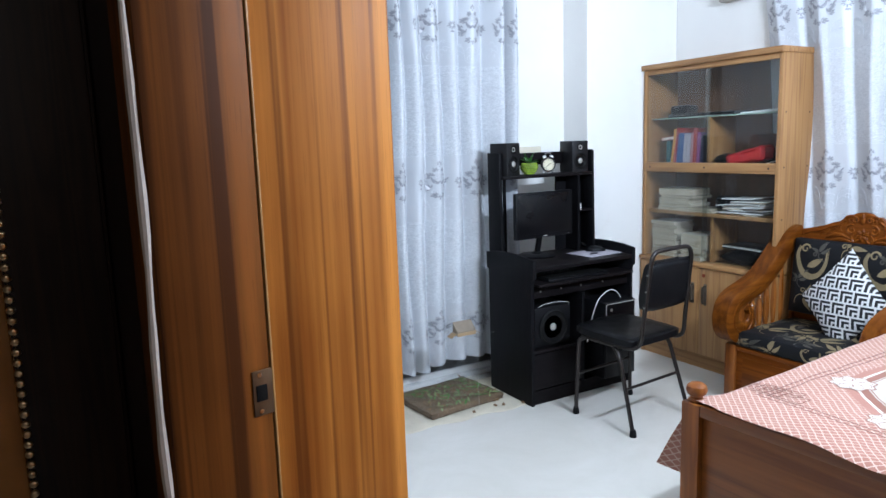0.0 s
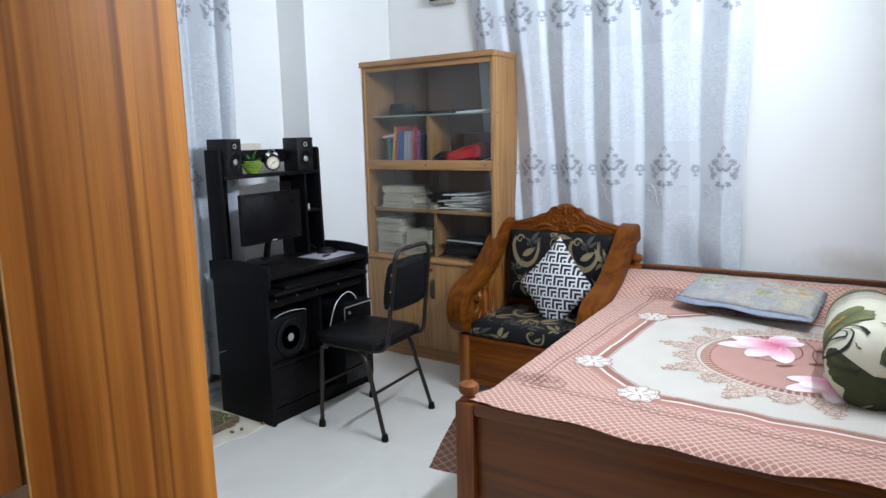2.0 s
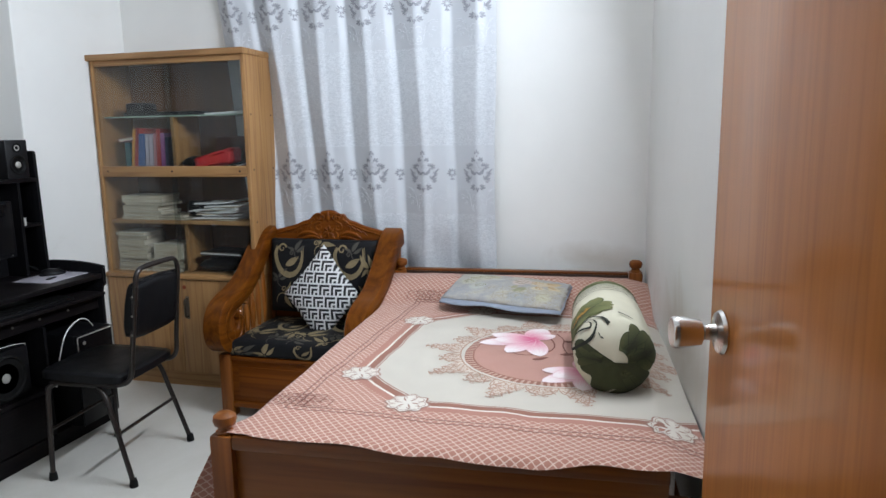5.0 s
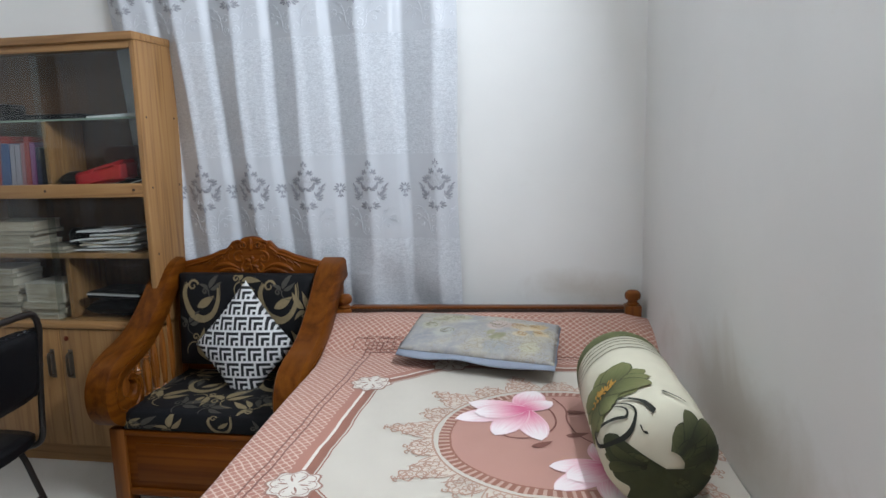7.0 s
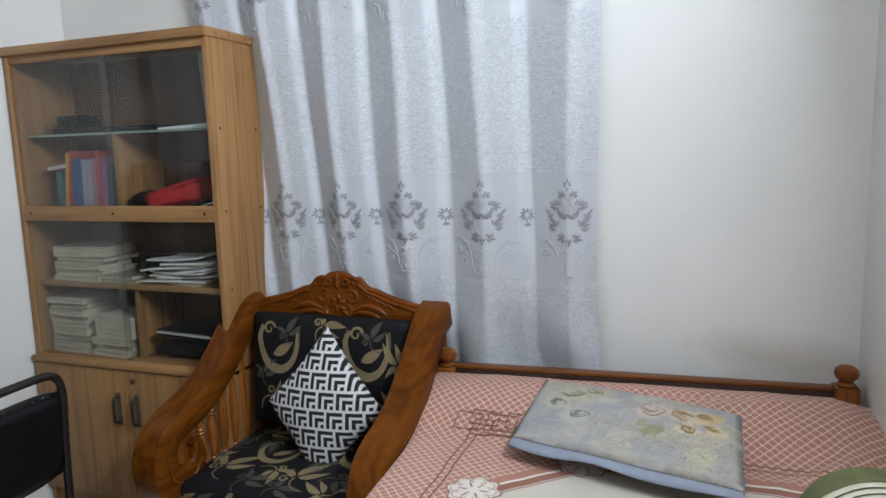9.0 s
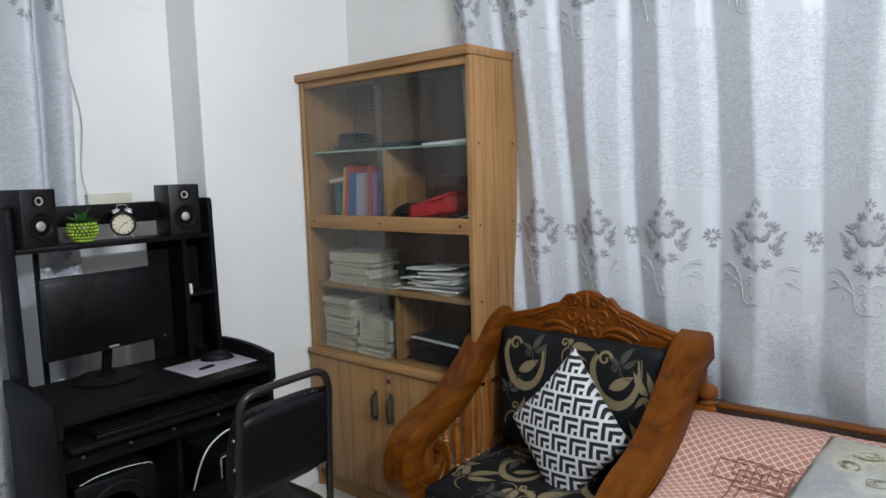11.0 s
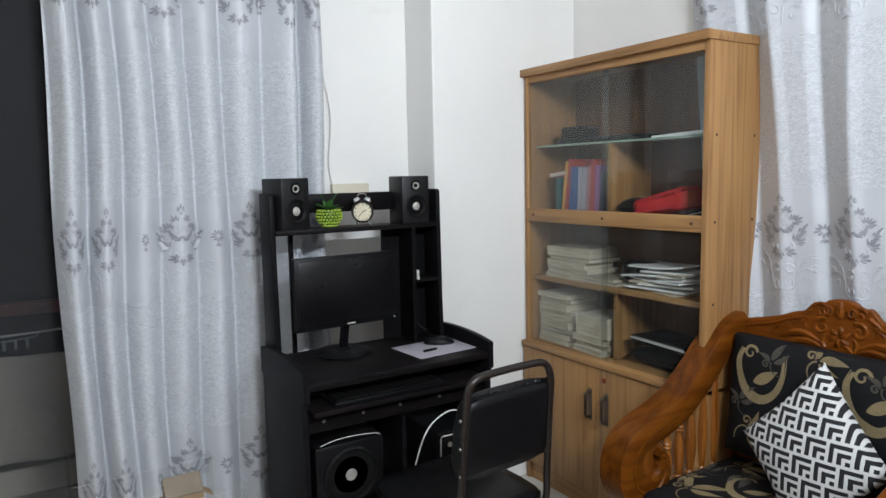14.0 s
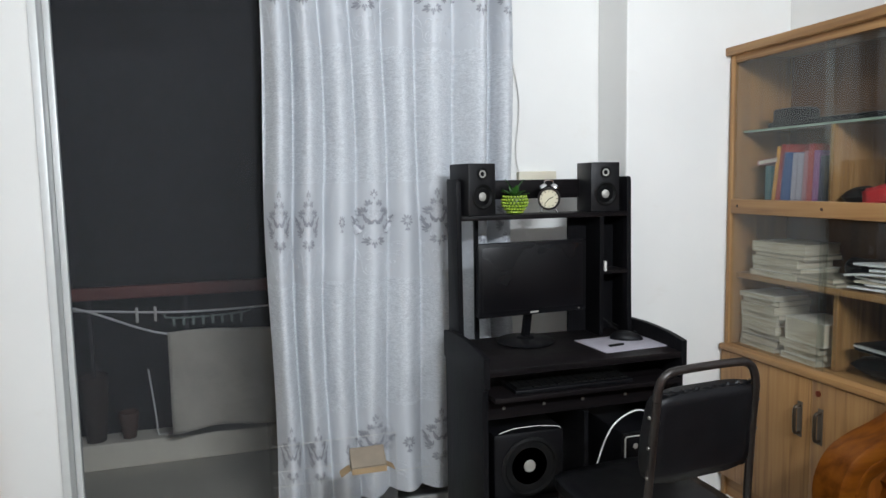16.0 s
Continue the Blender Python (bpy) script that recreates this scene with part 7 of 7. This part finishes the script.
def curtain(name, label, along, lo, hi, z0, z1, crests, place, seed):
    """place(s, z) gives the cloth's point; motifs sit on the crests, small flowers between them."""
    ob = tagged(empty(name, 0, 0, 0), label, "curtain")
    b = bmesh.new()
    layer = b.verts.layers.float_vector.new("cloth")
    nu, nv = int((hi - lo) / 0.006), 90
    rows = []
    for j in range(nv + 1):
        row = []
        for i in range(nu + 1):
            s = lo + (hi - lo) * i / nu
            zl = z0(s)
            z = zl + (z1 - zl) * j / nv
            v = b.verts.new(place(s, z, 0))
            v[layer] = Vector((s, z, 0))
            row.append(v)
        rows.append(row)
    for j in range(nv):
        for i in range(nu):
            b.faces.new((rows[j][i], rows[j][i + 1], rows[j + 1][i + 1], rows[j + 1][i]))
    part("cloth", b, M_CURTAIN, ob, "", "all")
    for top in (1.320 + 0.853, 1.320, 1.320 - 0.853):
        for k, c in enumerate(crests):
            nxt = crests[k + 1] if k + 1 < len(crests) else c + 0.25
            prv = crests[k - 1] if k else c - 0.2
            squeeze = min(1.0, min(nxt - c, c - prv) / 0.25 + 0.1)

            def inside(shapes, c0, z_0, sq=1.0):
                out = []
                for sh in shapes:
                    q = [(c0 + x * sq, z_0 + z) for x, z in sh]
                    if all(lo + 0.004 < x < hi - 0.004 and z0(x) + 0.01 < z < z1 - 0.01 for x, z in q):
                        out.append(q)
                return out
            dk, lt, sc = (inside(shapes, c, top, squeeze) for shapes in (DARK, LIGHT, SCROLL))
            if dk:
                mo = part("motif", embossed(dk, place, 0.0022, 0.0042), M_THREAD, ob, "dark grey woven damask motif", "all")
                mo["kind"] = "stuff"
                if lt:
                    part("leaf_edging", embossed(lt, place, 0.0008, 0.0020), M_THREAD_M, mo, "grey woven edging of the leaves", "all")["kind"] = "stuff"
                if sc:
                    part("scrollwork", embossed(sc, place, 0.0004, 0.0036), M_THREAD2, mo, "raised silver thread scrolls", "all")["kind"] = "stuff"
            fl = inside(FLOWER, (c + nxt) / 2, top - 0.118, squeeze)
            if fl and nxt - c > 0.15:
                part("small_flower", embossed(fl, place, 0.0022, 0.0036), M_THREAD, ob, "small dark woven flower", "all")
    return ob


N_CRESTS = (-2.23, -2.000, -1.760, -1.508, -1.235, -0.938)
W_CRESTS = (1.848, 1.945, 2.177, 2.427, 2.60, 2.71)
W_FOLDS = (1.848, 1.945, 2.060, 2.177, 2.302, 2.427, 2.60, 2.71)


def north_cloth(s, z, lift):
    f = fold_depth(s, z, N_CRESTS, 1.0)
    flare = 0.078 * (s + 0.86) * (z - 1.25)
    low = max(0.0, (0.95 - z))
    y = 3.908 - 0.060 * f * (1 - 0.5 * min(1.0, low / 0.25) ** 2) - 0.10 * low * math.sin(s * 17 + z * 6) * min(1.0, low * 8) - lift
    return Vector((s + flare + 0.006 * math.sin(z * 5 + s * 9), min(y, ROOM_N - 0.006), z))


def west_cloth(s, z, lift):
    f = fold_depth(s, z, W_FOLDS, 7.0, True)
    low = max(0.0, (0.75 - z))
    depth = 0.068 + 0.045 * math.exp(-((s - 1.90) / 0.09) ** 2) + 0.05 * math.exp(-((s - 2.63) / 0.10) ** 2)
    x = -3.262 + depth * f + 0.03 * low * math.sin(s * 19 + 1) + lift
    return Vector((max(x, ROOM_W + 0.006), s + 0.008 * math.sin(z * 4 + s * 7) - 0.05 * low * (2.2 - s) * 0.3, z))


curtain("window_curtain", "silver-grey damask curtain hanging in pleats behind the armchair", "x", -2.31, -0.848, lambda s: 0.668 + 0.012 * math.sin(s * 9) + (0.02 if s > -0.9 else 0), 2.45, N_CRESTS, north_cloth, 1)
curtain("door_curtain", "silver-grey damask curtain drawn beside the balcony door", "y", 1.80, 2.735, lambda s: 0.135 + 0.018 * math.sin(s * 11 + 1), 2.45, W_CRESTS, west_cloth, 7)
for nm, pts in (("curtain_rod", [(-2.6, 3.86, 2.46), (-0.75, 3.86, 2.46)]), ("curtain_rod", [(-3.23, 1.0, 2.46), (-3.23, 2.85, 2.46)])):
    thing(nm, tube(pts, 0.011, 10), M_STEEL, "steel curtain rod near the ceiling", "curtain rod")


# ---- balcony door ----
slide = tagged(empty("window_door_1", ROOM_W, DOOR_Y0, 0), "grey aluminium sliding balcony door with dark tinted glass", kind="structure")
dwid = DOOR_Y1 - DOOR_Y0
part("side_frame", box(-0.10, 0.012, -0.010, 0.018, 0, DOOR_H, 0.004), M_ALU, slide)
part("side_frame", box(-0.10, 0.012, dwid - 0.045, dwid + 0.012, 0, DOOR_H, 0.004), M_ALU, slide)
part("head_frame", box(-0.10, 0.012, 0.018, dwid - 0.045, DOOR_H - 0.05, DOOR_H, 0.004), M_ALU, slide)
part("bottom_track", box(-0.10, 0.012, 0.018, dwid - 0.045, 0.0, 0.025, 0.003), M_ALU, slide)
for k, (y0, y1) in enumerate(((0.019, 0.80), (0.76, dwid - 0.046))):
    x0 = -0.085 + 0.035 * k
    sash = part("sash", box(x0, x0 + 0.028, y0, y0 + 0.022, 0.026, DOOR_H - 0.051, 0.003), M_ALU, slide)
    part("stile", box(x0, x0 + 0.028, y1 - 0.042, y1, 0.026, DOOR_H - 0.051, 0.003), M_ALU, sash)
    part("bottom_rail", box(x0, x0 + 0.028, y0 + 0.023, y1 - 0.043, 0.026, 0.060, 0.003), M_ALU, sash)
    pn = part("pane", box(x0 + 0.011, x0 + 0.016, y0 + 0.022, y1 - 0.042, 0.060, DOOR_H - 0.051), M_NET, sash, "dark tinted glass pane", False)
    pn.visible_shadow = False

# wooden casing further along the west wall
cas = tagged(empty("door_casing", ROOM_W, 0.80, 0), "varnished teak casing of a neighbouring doorway", kind="structure")
part("casing_post", box(0.0, 0.03, 0.0005, 0.082, 0, 2.1, 0.004), M_TEAK, cas)

# ---- balcony ----
M_CONC = plain("grey_balcony_tile", (0.46, 0.44, 0.37), 0.6, vary=0.15)
structure("balcony_floor", box(-4.55, ROOM_W - 0.15, -0.3, 3.4, -0.14, -0.03), M_CONC, "grey tiled balcony floor")
structure("balcony_kerb", box(-4.42, -4.26, -0.3, 3.4, -0.03, 0.10, 0.008), plain("pale_kerb_paint", (0.80, 0.76, 0.64), 0.7), "low pale balcony kerb")
# added backdrop for the night; soffit and ends are coloured dark as shade
structure("night_screen", box(-4.6, -4.55, -0.35, 3.45, -0.14, 2.7), plain("night_backdrop", (0.010, 0.011, 0.012), 0.9), "near-black backdrop standing for the night beyond the balcony")
structure("balcony_ceiling", box(-4.6, ROOM_W - 0.15, -0.35, 3.45, 2.6, 2.7), plain("soffit_shade", (0.06, 0.06, 0.06), 0.9), "unseen balcony soffit with shade in its colour")
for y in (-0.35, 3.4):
    structure("balcony_end_wall", box(-4.55, ROOM_W - 0.15, y, y + 0.05, -0.14, 2.6), plain("balcony_end_shade", (0.12, 0.12, 0.12), 0.9), "unseen balcony end wall with shade in its colour")
rail_o = tagged(empty("balcony_rail", -4.34, 0, 0), "dark red painted steel balcony rail", "railing")
M_REDRAIL = plain("dull_red_paint", (0.16, 0.045, 0.035), 0.6)
part("top_rail", box(-0.02, 0.02, -0.25, 3.35, 0.80, 0.86, 0.005), M_REDRAIL, rail_o)
for k in range(8):
    part("post", box(-0.008, 0.008, 0.1 + 0.44 * k, 0.116 + 0.44 * k, 0.10, 0.80), plain("rail_post_paint", (0.03, 0.03, 0.03), 0.6), rail_o)
M_ROPE = plain("white_rope", (0.66, 0.66, 0.64), 0.7)
thing("clothes_line", tube(smooth_path([(-4.15, -0.32, 0.93), (-4.15, 0.55, 0.83), (-4.15, 1.05, 0.775), (-4.15, 1.6, 0.745), (-4.15, 2.6, 0.79), (-4.15, 3.41, 0.88)], 8), 0.005, 6), M_ROPE, "white clothes line across the balcony", "clothes line")
thing("clothes_line", tube(smooth_path([(-4.10, -0.32, 1.0), (-4.10, 0.55, 0.90), (-4.10, 0.98, 0.80), (-4.10, 1.36, 0.655), (-4.10, 1.8, 0.635), (-4.10, 2.6, 0.68), (-4.10, 3.41, 0.78)], 8), 0.005, 6), M_ROPE, "sagging white clothes line with a towel", "clothes line")


def towel(u, v):
    y = 1.36 + 0.62 * u
    return (-4.095 + 0.012 * math.sin(u * 13 + v * 2) * (1 - v) + 0.004 * noise.noise(Vector((u * 6, v * 6, 0))), y, 0.17 + 0.02 * math.sin(u * 4) + (0.662 - 0.17 - 0.02 * (1 - abs(2 * u - 1))) * v)


thing("towel", sheet(30, 24, towel, thick=0.004), plain("dull_beige_terry", (0.47, 0.44, 0.37), 0.9, vary=0.2, scale=40, bumped=0.4), "damp beige towel hung on the clothes line", "towel", smooth="all")
for y in (1.22, 1.30, 1.86, 1.97):
    thing("clothes_peg", box(-4.156, -4.144, y, y + 0.012, 0.710, 0.780, 0.002), M_SILVER, "pale clothes peg on the line", "clothes peg", "clothes pegs")
for y, r, h, c in ((0.86, 0.050, 0.16, (0.07, 0.03, 0.015)), (0.985, 0.062, 0.33, (0.035, 0.022, 0.016)), (1.135, 0.043, 0.13, (0.07, 0.028, 0.014))):
    thing("flower_pot", lathe([(0.0, 0), (r * 0.72, 0), (r * 0.95, h * 0.6), (r, h * 0.8), (r * 1.08, h * 0.82), (r * 1.08, h), (r * 0.95, h), (r * 0.9, h * 0.85), (0, h * 0.85)], 22, m=Matrix.Translation((-4.33, y, 0.10))), plain("brown_clay", c, 0.7), "brown clay pot standing on the balcony kerb", "flower pot", "balcony pots")
thing("wire_hook", tube(smooth_path([(-4.31, 1.24, 0.44), (-4.30, 1.265, 0.2), (-4.30, 1.27, 0.115), (-4.30, 1.30, 0.106), (-4.30, 1.36, 0.106)], 4), 0.004, 6), M_ROPE, "pale bent wire standing on the balcony kerb", "wire")
hg = tagged(empty("peg_hanger", -4.152, 1.52, 0.735), "pale green plastic hanger with small pegs on the line", "hanger")
M_PALEG = plain("pale_green_plastic", (0.20, 0.25, 0.22), 0.5)
part("bar", tube(smooth_path([(0, -0.17, 0.012), (0, -0.16, -0.012), (0, 0.0, -0.018), (0, 0.2, -0.006), (0, 0.21, 0.018)], 5), 0.004, 6), M_PALEG, hg)
for k in range(8):
    part("peg", box(-0.005, 0.005, -0.14 + 0.044 * k, -0.128 + 0.044 * k, -0.055, -0.012, 0.002), M_PALEG, hg)

# ---- floor things by the balcony door ----
M_MAT = plain("stained_paper", (0.58, 0.53, 0.42), 0.8, vary=0.2, scale=9)


def paper(u, v):
    x = -3.20 + 0.45 * u + 0.012 * math.sin(v * 21) * (u > 0.9) + 0.05 * v * u
    y = 1.66 + 0.92 * v + 0.010 * math.sin(u * 17) * (v < 0.05 or v > 0.95)
    return (x, y, 0.002 + 0.003 * max(0, noise.noise(Vector((u * 4, v * 7, 1)))))


thing("floor_paper", sheet(24, 40, paper, thick=0.001), M_MAT, "stained cream paper spread on the floor", "floor paper", smooth="all")
tray = tagged(empty("grass_mat", -3.015, 2.095, 0.006, 6), "flat brown straw tray strewn with green leaves", "tray")
M_STRAW = plain("brown_straw", (0.14, 0.095, 0.055), 0.9, vary=0.45, scale=70, bumped=0.6)
b = bmesh.new()
bmesh.ops.create_cube(b, size=1)
bmesh.ops.subdivide_edges(b, edges=b.edges[:], cuts=9, use_grid_fill=True)
for v in b.verts:
    n = noise.noise(v.co * 9)
    v.co = Vector((v.co.x * 0.36 + 0.006 * n, v.co.y * 0.48 + 0.006 * n, (v.co.z + 0.5) * 0.03 + 0.005 * n * (v.co.z > 0)))
part("mat", b, M_STRAW, tray, "", "all")
rt = random.Random(3)
greens = [plain("fresh_leaf", (0.07, 0.19, 0.03), 0.6, vary=0.3), plain("pale_leaf", (0.20, 0.27, 0.10), 0.6, vary=0.3), plain("dry_leaf", (0.20, 0.12, 0.06), 0.8, vary=0.3)]
for k in range(220):
    x, y = rt.uniform(-0.15, 0.17), rt.uniform(-0.2, 0.22)
    part("leaf", moved(leaf_mesh(rt.uniform(0.02, 0.05), rt.uniform(0.006, 0.014), 0.008), pose(x, y, 0.034 + rt.uniform(0, 0.012), rt.uniform(-12, 18), rt.uniform(-15, 15), rt.uniform(0, 360))), greens[(k * 7) % 3 if k % 3 else 0], tray, "", "all")
for k in range(9):
    x, y = rt.uniform(-2.95, -2.72), rt.uniform(1.85, 2.5)
    thing("crumb", moved(pad(0.022, 0.014, 0.008, k), pose(x, y, 0.010, 0, 0, rt.uniform(0, 180))), greens[2], "small dry crumb on the paper", "crumb", "crumbs")

pen = tagged(empty("clear_pen", -2.81, 1.77, 0), "clear plastic pen with thin pale edges round the tray", "pen")
PL, PD, PH = 0.39, 0.38, 0.54
for nm, bb in (("front_sheet", box(-0.002, 0.001, 0, PL, 0.004, PH)), ("end_sheet", box(-PD, -0.003, PL - 0.003, PL, 0.004, PH)), ("end_sheet", box(-PD, -0.003, 0, 0.003, 0.004, PH))):
    o = part(nm, bb, M_CLEAR, pen, "clear plastic sheet", False)
    o.visible_shadow = False
for z, y1 in ((PH, PL), (0.458, PL), (0.410, 0.50)):
    part("edge_rod", tube([(0.002, 0.0, z), (0.002, y1, z)], 0.0007, 6), M_SILVER, pen, "thin pale rod")
for x, y in ((0.0, PL),):
    part("corner_rod", tube([(x, y, 0.004), (x, y, PH)], 0.0005, 6), M_SILVER, pen, "thin pale rod")
hang = tagged(empty("card_box", -2.806, 2.062, 0.440, 0), "open brown card box hung on the pen's front", "box")
part("body", prism([(0.0, 0.0), (0.046, 0.0), (0.050, 0.022), (0.004, 0.066), (0.0, 0.066)], -0.055, 0.055, "xz", 0.002), M_CARDIN, hang, "grey-brown card body")
part("front_strip", box(0.047, 0.0505, -0.055, 0.055, -0.002, 0.016), M_CARD, hang)
part("left_flap", moved(box(0.0, 0.045, -0.036, 0.0, 0.0, 0.003), pose(0, -0.057, 0.012, 32, 0, 0)), M_CARD, hang)
part("right_flap", moved(box(0.0, 0.045, 0.0, 0.030, 0.0, 0.003), pose(0, 0.057, 0.012, -32, 0, 0)), M_CARD, hang)

# ---- hall ----
structure("hall_panelling", box(-2.3, -0.832, 0.402, 0.429, 0, 2.25, 0.004), M_DARKWOOD, "dark walnut panelling on the hall wall")
hc = tagged(empty("hall_cupboard", -1.75, 0.02, 0), "tall dark walnut cupboard in the unlit hall", "cupboard")
part("body", box(-0.5, 0.0, -0.9, 0.38, 0.08, 2.2, 0.006), M_DARKWOOD, hc)
part("plinth", box(-0.48, -0.02, -0.88, 0.36, 0.0, 0.08), M_DARKWOOD, hc)
part("door", box(0.001, 0.02, -0.26, 0.37, 0.10, 2.18, 0.006), M_DARKWOOD, hc)
part("door", box(0.001, 0.02, -0.89, -0.27, 0.10, 2.18, 0.006), M_DARKWOOD, hc)
gil = tagged(empty("gilded_stand", -0.80, 0.098, 0), "honey brown stand with a beaded gilt edge", "stand")
part("panel", box(-0.02, 0.0, -0.30, 0.126, 0.0, 1.43, 0.004), plain("honey_brown_lacquer", (0.19, 0.08, 0.015), 0.4, vary=0.25), gil)
b = None
for k in range(110):
    q = bmesh.new()
    bmesh.ops.create_icosphere(q, subdivisions=1, radius=0.0058)
    moved(q, Matrix.Translation((0.003, 0.130, 0.03 + k * 0.0126)))
    b = merge(b, q) if b is not None else q
o = part("bead_edge", b, M_BRASS, gil, "row of gilt beads", "all")
o["kind"] = "stuff"

# grey box high on the wall beside the curtain
wb = tagged(empty("wall_unit", -2.62, 3.93, 2.19), "grey plastic wall unit high above the bookcase", "wall unit")
part("body", box(-0.085, 0.085, -0.07, -0.001, 0.0, 0.28, 0.012), plain("warm_grey_plastic", (0.40, 0.38, 0.34), 0.5, vary=0.06), wb)
part("vent", box(-0.07, 0.07, -0.074, -0.070, 0.02, 0.05, 0.001), M_RUBBER, wb)
